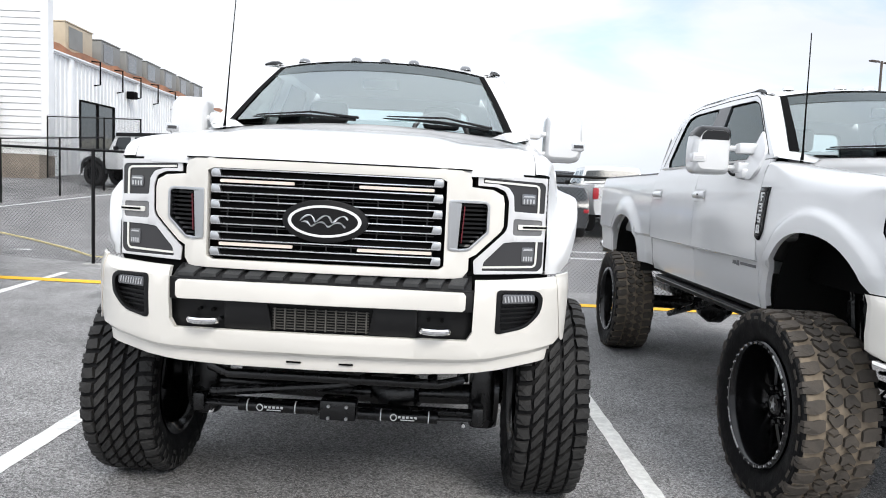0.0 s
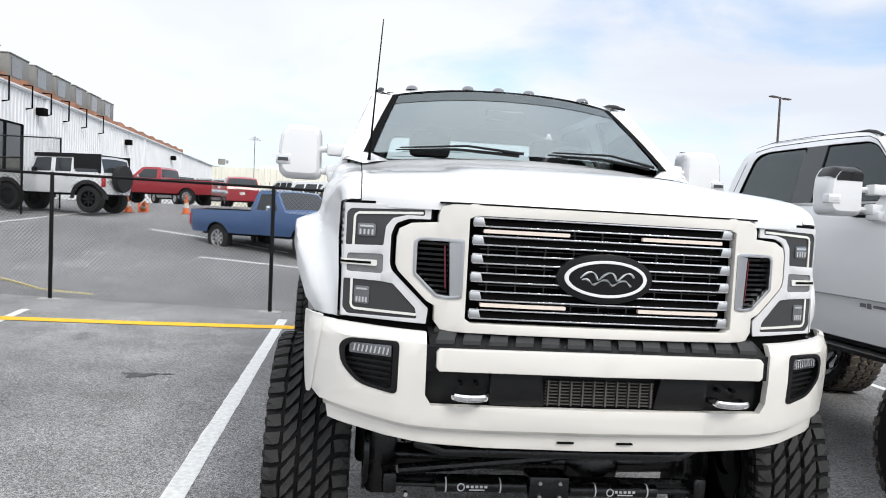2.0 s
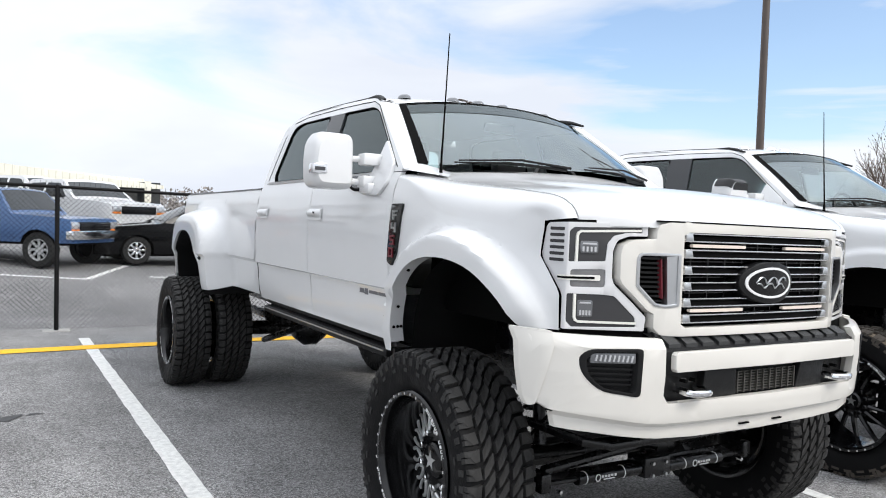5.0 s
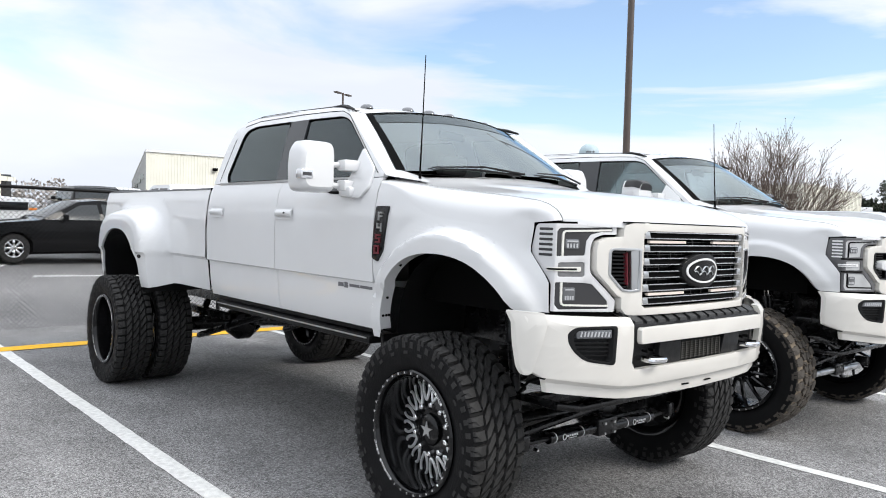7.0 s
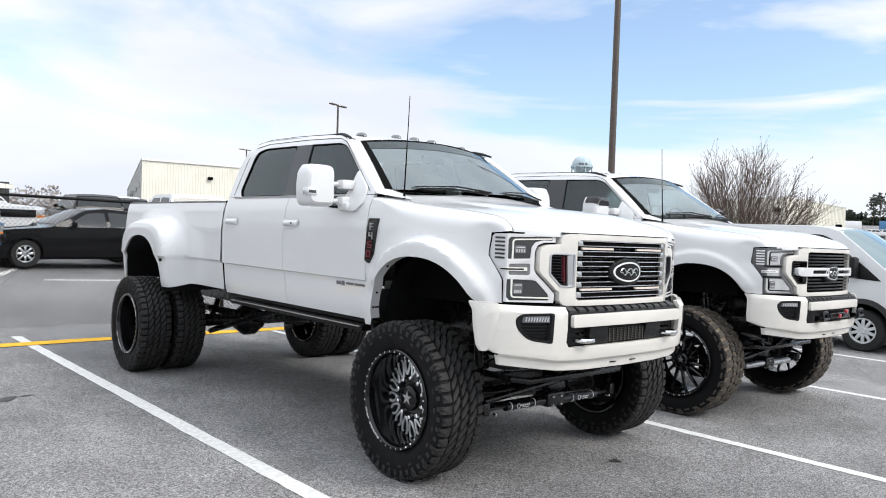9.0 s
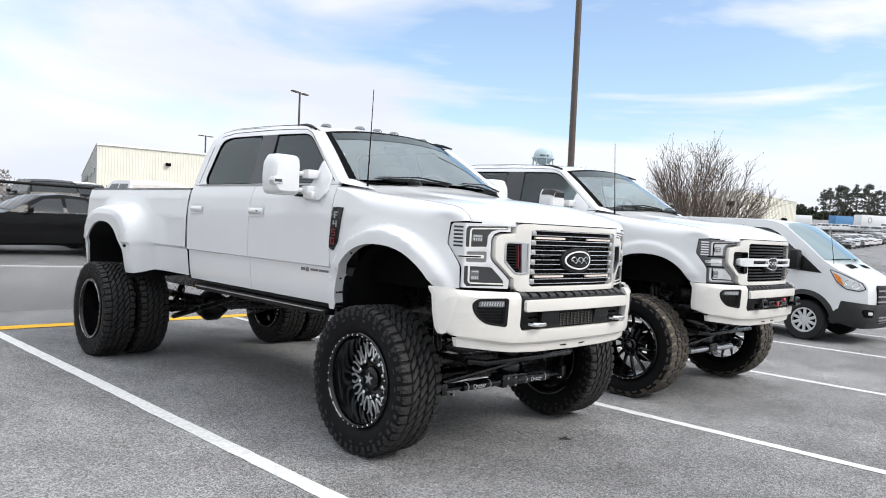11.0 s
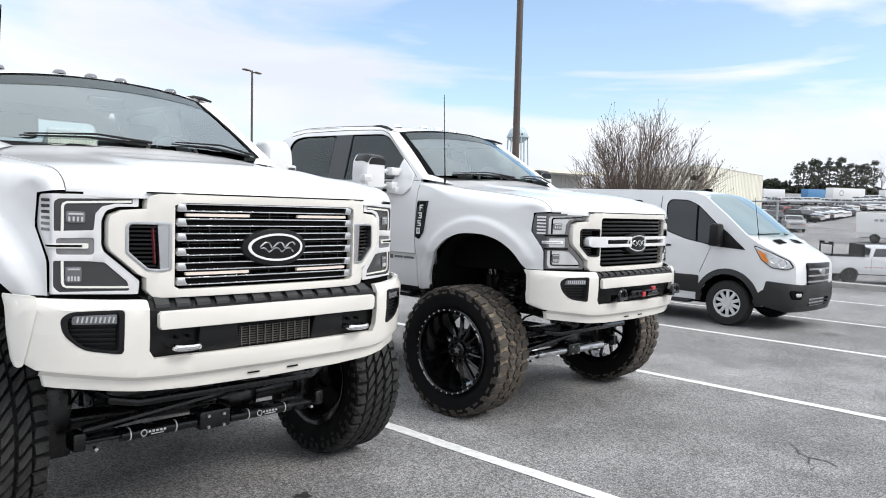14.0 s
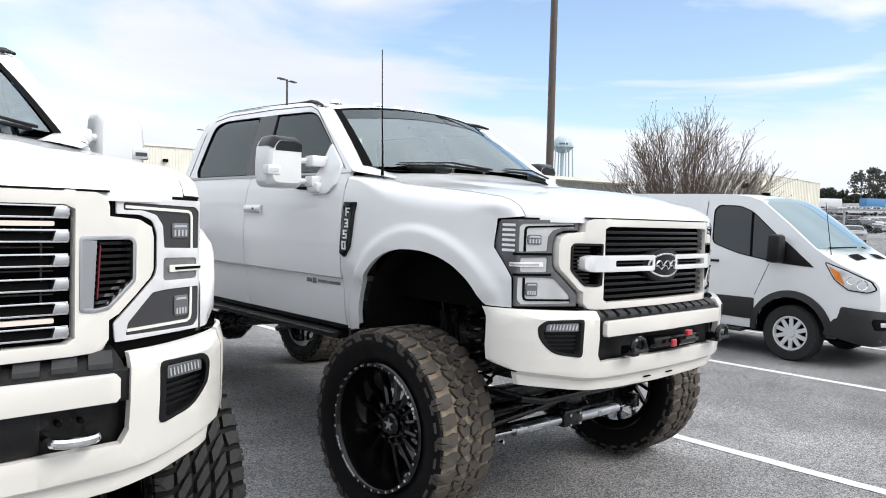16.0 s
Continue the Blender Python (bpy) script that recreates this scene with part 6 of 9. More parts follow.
def car_wheel(parent, x, y, R, w, out, rimmat, tmesh, holes=8):
    wh = new("wheel")
    wh.parent = parent
    wh.matrix_basis = Matrix.Translation((x, y, R)) @ Matrix.Rotation(radians(180 if out > 0 else 0), 4, "Z")
    key = (R, w, rimmat.name)
    if key not in tmesh:
        a = w / 2
        t = part("tyre", lathe([(R * 0.60, -a * 0.85), (R * 0.66, -a), (R * 0.93, -a), (R, -a * 0.7), (R, a * 0.7), (R * 0.93, a), (R * 0.6, a)], 36), M_TYRE, wh)
        bm = lathe([(0.001, -a * 0.8), (R * 0.14, -a * 0.82), (R * 0.17, -a * 0.62), (R * 0.24, -a * 0.5)], 36)
        for i in range(holes):
            an = 2 * math.pi * i / holes
            rot = Matrix.Rotation(an, 4, "X")
            box(bm, -a * 0.72, -a * 0.45, -R * 0.075, R * 0.075, R * 0.16, R * 0.56, R * 0.02, rot)
        bmesh.ops.recalc_face_normals(bm, faces=bm.faces[:])
        rim = part("rim", bm, rimmat, wh)
        ring = part("rim_ring", lathe([(R * 0.53, -a * 0.55), (R * 0.56, -a * 0.88), (R * 0.615, -a * 0.9), (R * 0.62, -a * 0.6), (R * 0.6, a * 0.5)], 36), rimmat, wh)
        disc = part("brake", lathe([(0.001, -a * 0.2), (R * 0.6, -a * 0.2)], 24), M_SEAM, wh)
        tmesh[key] = (t, rim, ring, disc)
    else:
        for o in tmesh[key]:
            share(o, o.name.split(".")[0], wh)
    return wh


CARWHEELS = {}


def car(name, m, label, category, paint, top, f, wb, r, w, R, belt, windows, tum=0.32, sill=0.32, shields=(), rim=None, group="", lamps="", bed=None, clad=0.0, bumper=None, grille=None, tyre_w=0.24, lift=0.0):
    """A vehicle whose upper outline is top = [(y, z), ...], y from the front axle to the tail; f and r: overhangs."""
    ob = thing(name, m, label, category, group)
    ty, tz = [p[0] for p in top], [p[1] + lift for p in top]
    belt += lift
    sill += lift
    A = R * 1.16

    def width(y, z):
        x = w * (1 - 0.5 * (max(0, (-f + 0.35 - y)) / 0.35) ** 2.5 * 0.22 - 0.5 * (max(0, y - (wb + r - 0.3)) / 0.3) ** 2.5 * 0.16)
        x -= 0.05 * w * smoothstep(sill + 0.25, sill, z) - 0.012 * math.sin(math.pi * min(1, max(0, (z - sill) / max(0.1, belt - sill))))
        return x - tum * max(0.0, z - belt) ** 1.05

    def low(y):
        for yc in (0.0, wb):
            d = abs(y - yc)
            if d < A:
                return max(sill, R + math.sqrt(A * A - d * d) * 0.98)
        return sill
    marks = [yc + k * A for yc in (0, wb) for k in (-1.001, -0.999, -0.95, -0.85, -0.7, -0.4, 0, 0.4, 0.7, 0.85, 0.95, 0.999, 1.001)]
    ys = sorted(set(round(v, 4) for v in ty + span(-f, wb + r, 30) + marks if -f <= v <= wb + r))
    tv = span(0, 1, 9)
    bm = bmesh.new()

    def half(s):
        def fn(y, t):
            a, b = low(y), table(ty, tz, y)
            z = a + (max(b, a + 0.02) - a) * t
            return (s * width(y, z), y, z)
        return fn
    for s in (-1, 1):
        g = [[bm.verts.new(half(s)(y, t)) for t in tv] for y in ys]
        for i in range(len(ys) - 1):
            for j in range(len(tv) - 1):
                bm.faces.new((g[i][j], g[i + 1][j], g[i + 1][j + 1], g[i][j + 1]))
    us = span(-1, 1, 7)
    g = [[bm.verts.new((u * width(y, table(ty, tz, y)), y, table(ty, tz, y) + 0.03 * (1 - u * u))) for u in us] for y in ys]
    for i in range(len(ys) - 1):
        for j in range(len(us) - 1):
            bm.faces.new((g[i][j], g[i + 1][j], g[i + 1][j + 1], g[i][j + 1]))
    for y in (ys[0], ys[-1]):
        k = 0 if y == ys[0] else -1
        vs = [[bm.verts.new((u * width(y, z), y, z)) for u in us] for z in span(low(y), table(ty, tz, y), 4)]
        for i in range(3):
            for j in range(len(us) - 1):
                bm.faces.new((vs[i][j], vs[i][j + 1], vs[i + 1][j + 1], vs[i + 1][j]))
    bmesh.ops.remove_doubles(bm, verts=bm.verts[:], dist=0.002)
    bmesh.ops.recalc_face_normals(bm, faces=bm.faces[:])
    body = part("body", bm, paint, ob, smooth=32)
    part("underbody", boxes((-w * 0.7, w * 0.7, -f + 0.25, wb + r - 0.25, sill - 0.06, sill + 0.3)), M_SEAM, ob, smooth=0)
    for s in (-1, 1):
        for ring in windows:
            part("side_window", panel(rounded([(y, z + lift) for y, z in ring], 0.035, 3), lambda u, v, d: (s * (width(u, v) + 0.004 - d), u, v), (), (), span(belt, belt + 0.8, 6), 0.012), M_CARGLASS, ob)
        for yc in (0.0, wb):
            if clad:
                part("arch_cladding", skin(span(0.02, math.pi - 0.02, 22), (0, 1), lambda a, t: (s * (width(yc + math.cos(a) * (A + clad * t), R + math.sin(a) * (A + clad * t)) + 0.012), yc + math.cos(a) * (A + clad * t), R + math.sin(a) * (A + clad * t) * 0.98), (-s * 0.03, 0, 0)), M_CLAD, ob)
            car_wheel(ob, s * (w - tyre_w / 2 - 0.03), yc, R, tyre_w, s, rim or M_SILVERP, CARWHEELS)
    for y0, y1 in shields:
        def glass(u, y):
            z = table(ty, tz, y)
            dy = 0.008 if y0 > wb * 0.6 else -0.008
            return (u * (width(y, z) - 0.07), y + dy, z + 0.03 * (1 - u * u) + 0.006)
        part("windshield" if y0 < wb * 0.6 else "back_window", skin(span(-1, 1, 9), span(y0, y1, 6), glass), M_CARGLASS, ob)
    if bed:
        y0, y1, z = bed
        part("bed_liner", boxes((-w + 0.1, w - 0.1, y0, y1, z + lift + 0.032, z + lift + 0.036)), M_SEAM, ob, smooth=0)
    bmat = bumper or paint
    if bumper:
        part("front_bumper", panel(rounded([(-w * 0.96, sill + 0.08), (w * 0.96, sill + 0.08), (w * 0.96, sill + 0.27), (-w * 0.96, sill + 0.27)], 0.04), lambda u, v, d: (u, -f - 0.09 + 0.05 * (abs(u) / w) ** 3 + d, v), (), span(-w, w, 13), (), 0.12, 0.02), bmat, ob)
        part("rear_bumper", boxes((-w * 0.92, w * 0.92, wb + r - 0.03, wb + r + 0.10, sill + 0.12, sill + 0.28), bev=0.03), bmat, ob)
    zl = table(ty, tz, -f + 0.02)
    if lamps:
        for s in (-1, 1):
            hi, lo, inn = {"truck": (zl - 0.04, zl - 0.20, 0.62), "sedan": (zl - 0.02, zl - 0.14, 0.60)}[lamps]
            part("headlight", panel(rounded([(s * w * inn, lo), (s * w * 0.885, lo + 0.01), (s * w * 0.89, hi), (s * w * inn, hi - 0.01)], 0.02), lambda u, v, d: (u, -f - 0.022 + 0.012 * (abs(u) / w) ** 3 + d, v), (), span(-w, w, 13), (), 0.08, 0.008), M_LENS, ob)
            part("turn_lamp", panel(rounded([(s * w * inn, lo - 0.07), (s * w * 0.88, lo - 0.06), (s * w * 0.885, lo - 0.008), (s * w * inn, lo - 0.008)], 0.01), lambda u, v, d: (u, -f - 0.022 + 0.012 * (abs(u) / w) ** 3 + d, v), (), span(-w, w, 13), (), 0.08, 0.005), M_AMBER, ob)
            zr = table(ty, tz, wb + r - 0.02)
            part("tail_lamp", boxes((min(s * w * 0.80, s * w * 0.965), max(s * w * 0.80, s * w * 0.965), wb + r - 0.07, wb + r + 0.015, zr - 0.42 if lamps == "truck" else zr - 0.22, zr - 0.10), bev=0.012), M_RED, ob)
        part("number_plate", boxes((-0.15, 0.15, wb + r + 0.012, wb + r + 0.02, sill + 0.36, sill + 0.50)), M_PLATE, ob, smooth=0)
        gw = w * 0.58
        gz0, gz1 = zl - (0.27 if lamps == "truck" else 0.24), zl - 0.05
        part("grille", boxes((-gw, gw, -f - 0.026, -f + 0.05, gz0, gz1), bev=0.01), M_GLOSS, ob)
        for k in range(4):
            z = gz0 + (gz1 - gz0) * (k + 0.5) / 4
            part("grille_bar", boxes((-gw * 0.97, gw * 0.97, -f - 0.034, -f - 0.02, z - 0.008, z + 0.008)), grille or M_CHROME, ob, smooth=0)
    for s in (-1, 1):
        wy = windows[0][0][0] + 0.12
        part("side_mirror", boxes((min(s * (w + 0.03), s * (w + 0.20)), max(s * (w + 0.03), s * (w + 0.20)), wy, wy + 0.10, belt + 0.01, belt + 0.15), bev=0.03), paint if lamps == "sedan" else bumper or M_BLACK, ob)
        part("mirror_stalk", boxes((min(s * (w - 0.06), s * (w + 0.06)), max(s * (w - 0.06), s * (w + 0.06)), wy + 0.03, wy + 0.07, belt + 0.02, belt + 0.06)), M_BLACK, ob, smooth=0)
        for ring in windows[:2]:
            y1 = max(p[0] for p in ring)
            part("door_handle", boxes((min(s * (width(y1, belt - 0.1) - 0.01), s * (width(y1, belt - 0.1) + 0.022)), max(s * (width(y1, belt - 0.1) - 0.01), s * (width(y1, belt - 0.1) + 0.022)), y1 - 0.2, y1 - 0.05, belt - 0.13, belt - 0.10), bev=0.006), paint, ob)
            part("door_seam", skin((0, 1), span(sill + 0.12, belt + 0.01, 8), lambda t, z: (s * (width(y1 + 0.05, z) + 0.0025), y1 + 0.045 + 0.010 * t, z)), M_SEAM, ob, smooth=0)
    return ob


def at(x, y, rz):
    return pose(x, y, ground_z(x, y), 0, 0, rz)


PICKUP_REG = dict(top=[(-0.86, 0.92), (-0.84, 1.05), (-0.5, 1.09), (0.55, 1.14), (0.62, 1.16), (1.10, 1.66), (1.25, 1.70), (1.95, 1.70), (2.06, 1.62), (2.14, 1.17), (2.16, 1.15), (4.52, 1.14), (4.54, 1.10)],
                  f=0.86, wb=3.38, r=1.16, w=0.97, R=0.375, belt=1.16,
                  windows=[[(0.92, 1.19), (1.22, 1.60), (1.88, 1.60), (1.90, 1.19)]], shields=((0.66, 1.08), (2.065, 2.13)), bed=(2.24, 4.46, 1.14), lamps="truck", sill=0.50)
PICKUP_CREW = dict(top=[(-0.92, 1.05), (-0.90, 1.26), (-0.6, 1.31), (0.5, 1.38), (0.60, 1.40), (1.22, 1.90), (1.4, 1.95), (2.75, 1.95), (2.9, 1.88), (3.06, 1.40), (3.10, 1.38), (5.00, 1.38), (5.02, 1.30)],
                   f=0.92, wb=3.95, r=1.07, w=1.0, R=0.40, belt=1.40,
                   windows=[[(0.95, 1.43), (1.36, 1.84), (1.95, 1.85), (1.98, 1.43)], [(2.08, 1.43), (2.06, 1.85), (2.72, 1.84), (2.90, 1.43)]], shields=((0.66, 1.18), (2.92, 3.03)), bed=(3.2, 4.94, 1.38), lamps="truck", sill=0.52)
SEDAN = dict(top=[(-0.92, 0.62), (-0.88, 0.78), (-0.5, 0.90), (0.5, 0.98), (0.58, 1.0), (1.42, 1.42), (1.9, 1.47), (2.5, 1.43), (3.3, 1.06), (3.45, 1.04), (3.82, 1.0), (3.86, 0.85)],
             f=0.92, wb=2.83, r=1.03, w=0.92, R=0.335, belt=0.98,
             windows=[[(0.88, 1.01), (1.44, 1.34), (1.86, 1.37), (1.88, 1.01)], [(1.97, 1.01), (1.96, 1.38), (2.45, 1.35), (2.85, 1.08), (2.80, 1.02)]], shields=((0.66, 1.36), (2.56, 3.24)), lamps="sedan", sill=0.24, tum=0.56)
SUV = dict(top=[(-0.88, 0.85), (-0.85, 1.05), (-0.5, 1.11), (0.5, 1.18), (0.58, 1.20), (1.12, 1.68), (1.3, 1.74), (3.2, 1.74), (3.45, 1.66), (3.72, 1.20), (3.78, 1.0)],
           f=0.88, wb=2.85, r=0.93, w=0.96, R=0.365, belt=1.19,
           windows=[[(0.9, 1.22), (1.26, 1.62), (1.75, 1.64), (1.77, 1.22)], [(1.86, 1.22), (1.85, 1.64), (2.55, 1.64), (2.6, 1.22)], [(2.7, 1.22), (2.66, 1.64), (3.2, 1.62), (3.45, 1.25)]], shields=((0.64, 1.08), (3.47, 3.70)), lamps="sedan", sill=0.36)
JEEP = dict(top=[(-0.62, 1.0), (-0.60, 1.18), (0.55, 1.24), (0.72, 1.26), (0.98, 1.80), (1.1, 1.85), (2.9, 1.85), (3.32, 1.82), (3.46, 1.26), (3.48, 1.0)],
            f=0.62, wb=2.95, r=0.53, w=0.82, R=0.44, belt=1.27,
            windows=[[(0.94, 1.31), (1.08, 1.74), (1.62, 1.75), (1.62, 1.31)], [(1.78, 1.31), (1.78, 1.75), (2.35, 1.75), (2.35, 1.31)], [(2.5, 1.31), (2.5, 1.75), (3.2, 1.74), (3.3, 1.31)]], shields=((0.75, 0.96), (3.34, 3.45)), lamps="truck", sill=0.62, tum=0.1, clad=0.12, tyre_w=0.32)

PICKUP_OLD = dict(PICKUP_REG, f=0.74, w=0.93, wb=3.15, r=1.12, R=0.385, sill=0.54, bed=(1.95, 4.20, 1.14), windows=[[(0.88, 1.19), (1.17, 1.60), (1.60, 1.60), (1.62, 1.19)]], shields=((0.66, 1.03), (1.77, 1.82)),
                  top=[(-0.74, 0.92), (-0.72, 1.05), (-0.5, 1.09), (0.55, 1.14), (0.62, 1.16), (1.05, 1.66), (1.20, 1.70), (1.66, 1.70), (1.76, 1.62), (1.83, 1.17), (1.85, 1.15), (4.25, 1.14), (4.27, 1.10)])
car("pickup_truck", at(-2.57, 19.66, 52), "older blue regular-cab pickup truck with a chrome bumper", "pickup truck", M_BLUE, rim=M_SILVERP, bumper=M_CHROME, **PICKUP_OLD)
red = car("pickup_truck", at(-13.2, 37.4, -101.5), "dark red regular-cab pickup truck seen from behind", "pickup truck", M_REDP, bumper=M_CHROME, **PICKUP_REG)
jeep = car("off_road_car", at(-14.1, 28.75, -105) @ Matrix.Scale(1.07, 4), "white off-road car with a black soft top", "car", M_WHITEP, rim=M_GLOSS, **JEEP)
part("soft_top", skin(span(-0.79, 0.79, 7), span(1.05, 3.36, 8), lambda x, y: (x * (1 - 0.02), y, 1.905 - 0.25 * max(0, y - 3.25) - 0.02 * (x / 0.8) ** 4)), M_BLACK, jeep, "black fabric roof")
for s_ in (-1, 1):
    part("rear_quarter_cover", boxes((s_ * 0.7925 - 0.0175, s_ * 0.7925 + 0.0175, 2.44, 3.40, 1.28, 1.90)), M_BLACK, jeep, "black fabric side curtain", smooth=0)
    part("roof_side_rail", boxes((s_ * 0.785 - 0.015, s_ * 0.785 + 0.015, 1.0, 2.44, 1.78, 1.905)), M_BLACK, jeep, smooth=0)
sp = part("spare_wheel", lathe([(0.001, -0.1), (0.25, -0.12), (0.44, -0.1), (0.46, 0.0), (0.44, 0.1), (0.001, 0.1)], 30, Matrix.Translation((0, 3.66, 1.15)) @ Matrix.Rotation(radians(90), 4, "Z")), M_TYRE, jeep, "spare wheel in a black cover")
sedan = car("sedan", at(-1.12, 20.75, -84), "black four-door sedan with alloy wheels", "car", M_BLACKP, rim=M_CHROME, **SEDAN)
for s_ in (-1, 1):
    part("window_trim", boxes((s_ * 0.925 - 0.006, s_ * 0.925 + 0.006, 0.78, 2.86, 0.992, 1.008)), M_CHROME, sedan, "thin chrome strip", smooth=0)
white_crew = car("pickup_truck", at(-1.0, 24.5, 32), "white crew-cab pickup truck with a black grille", "pickup truck", M_WHITEP, group="lot vehicles", rim=M_GLOSS, grille=M_GLOSS, **PICKUP_CREW)
silver_suv = car("suv", at(-12.4, 46.0, 40), "silver sport utility car", "car", M_SILVERP, group="lot vehicles", **SUV)
white_suv = car("suv", at(1.8, 41.0, 60), "white sport utility car", "car", M_WHITEP, group="lot vehicles", **SUV)
red_suv = car("suv", at(-10.0, 48.0, 195), "bright red sport utility car", "car", M_REDP, group="lot vehicles", **SUV)
grey_suv = car("suv", at(2.40, 23.3, 180) @ Matrix.Diagonal((0.92, 0.95, 0.82, 1)), "dark grey hatchback seen from behind", "car", M_GREYP, group="lot vehicles", **SUV)
black_suv = car("suv", at(7.0, 40.0, 170), "black sport utility car", "car", M_BLACKP, group="lot vehicles", **SUV)
grey_crew = car("pickup_truck", at(10.5, 40.2, 176), "dark grey crew-cab pickup truck", "pickup truck", M_GREYP, group="lot vehicles", **PICKUP_CREW)
copy_thing(white_crew, at(4.45, 26.2, 181))
copy_thing(black_suv, at(3.9, 35.8, 180))
copy_thing(black_suv, at(3.0, 26.9, -84) @ Matrix.Scale(0.88, 4))
copy_thing(white_suv, at(-7.6, 49.5, 215))
copy_thing(silver_suv, at(-13.4, 52.0, 222))
copy_thing(white_crew, at(-3.6, 52.0, 205))
copy_thing(white_suv, at(-2.0, 33.0, 48))
random.seed(4)
row = [white_crew, silver_suv, white_suv, grey_suv, black_suv, grey_crew, white_crew]
for k in range(9):
    copy_thing(random.choice(row), at(5.6 + 3.1 * k, 29.5 + 0.25 * k + random.uniform(-0.4, 0.4), 200 + random.uniform(-4, 4)))
for k in range(11):
    copy_thing(random.choice(row), at(7.0 + 3.2 * k, 44.0 + random.uniform(-0.5, 0.5), 195 + random.uniform(-4, 4)))

# black flatbed work truck, its tail beside the fence
flatbed = car("flatbed_truck", at(-10.46, 8.36, -59) @ Matrix.Diagonal((0.9, 0.9, 0.70, 1)), "black flatbed work truck with a steel deck", "truck", M_BLACKP, rim=M_GLOSS, **PICKUP_REG)
part("deck", boxes((-1.12, 1.12, 2.2, 4.66, 1.16, 1.26), bev=0.01), M_BLACKP, flatbed, "black steel deck")
for s_ in (-1, 1):
    part("deck_skirt", panel(rounded([(2.4, 1.16), (4.66, 1.16), (4.54, 0.72), (3.9, 0.72), (3.85, 0.95), (2.5, 0.95)], 0.02, 2), lambda u, v, d: (s_ * (1.11 - d), u, v), thick=0.03), M_BLACKP, flatbed)
    part("deck_lamp", boxes((s_ * 1.0 - 0.05, s_ * 1.0 + 0.05, 4.655, 4.675, 1.02, 1.12), bev=0.006), M_RED, flatbed)
    part("side_lamp", boxes((s_ * 1.115 - 0.008, s_ * 1.115 + 0.008, 4.50, 4.60, 1.06, 1.14), bev=0.004), M_RED, flatbed)
part("rear_skirt", panel([(-1.1, 1.16), (1.1, 1.16), (0.98, 0.74), (-0.98, 0.74)], lambda u, v, d: (u, 4.64 - (1.16 - v) * 0.18 - d, v), thick=0.03), M_BLACKP, flatbed)


# ---- the white panel van ----
def van_bumper(u, v, d):
    return ((1 if u > 0 else -1) * table([0, 0.5, 0.75, 0.9, 1.0, 1.42], [0, 0.5, 0.74, 0.86, 0.93, 0.999], abs(u)) * (1 - 0.02 * smoothstep(0.5, 0.3, v)), table([0, 0.5, 0.75, 0.9, 1.0, 1.42], [-1.055, -1.03, -0.985, -0.93, -0.86, -0.45], abs(u)) + d + 0.04 * smoothstep(0.45, 0.3, v), v)


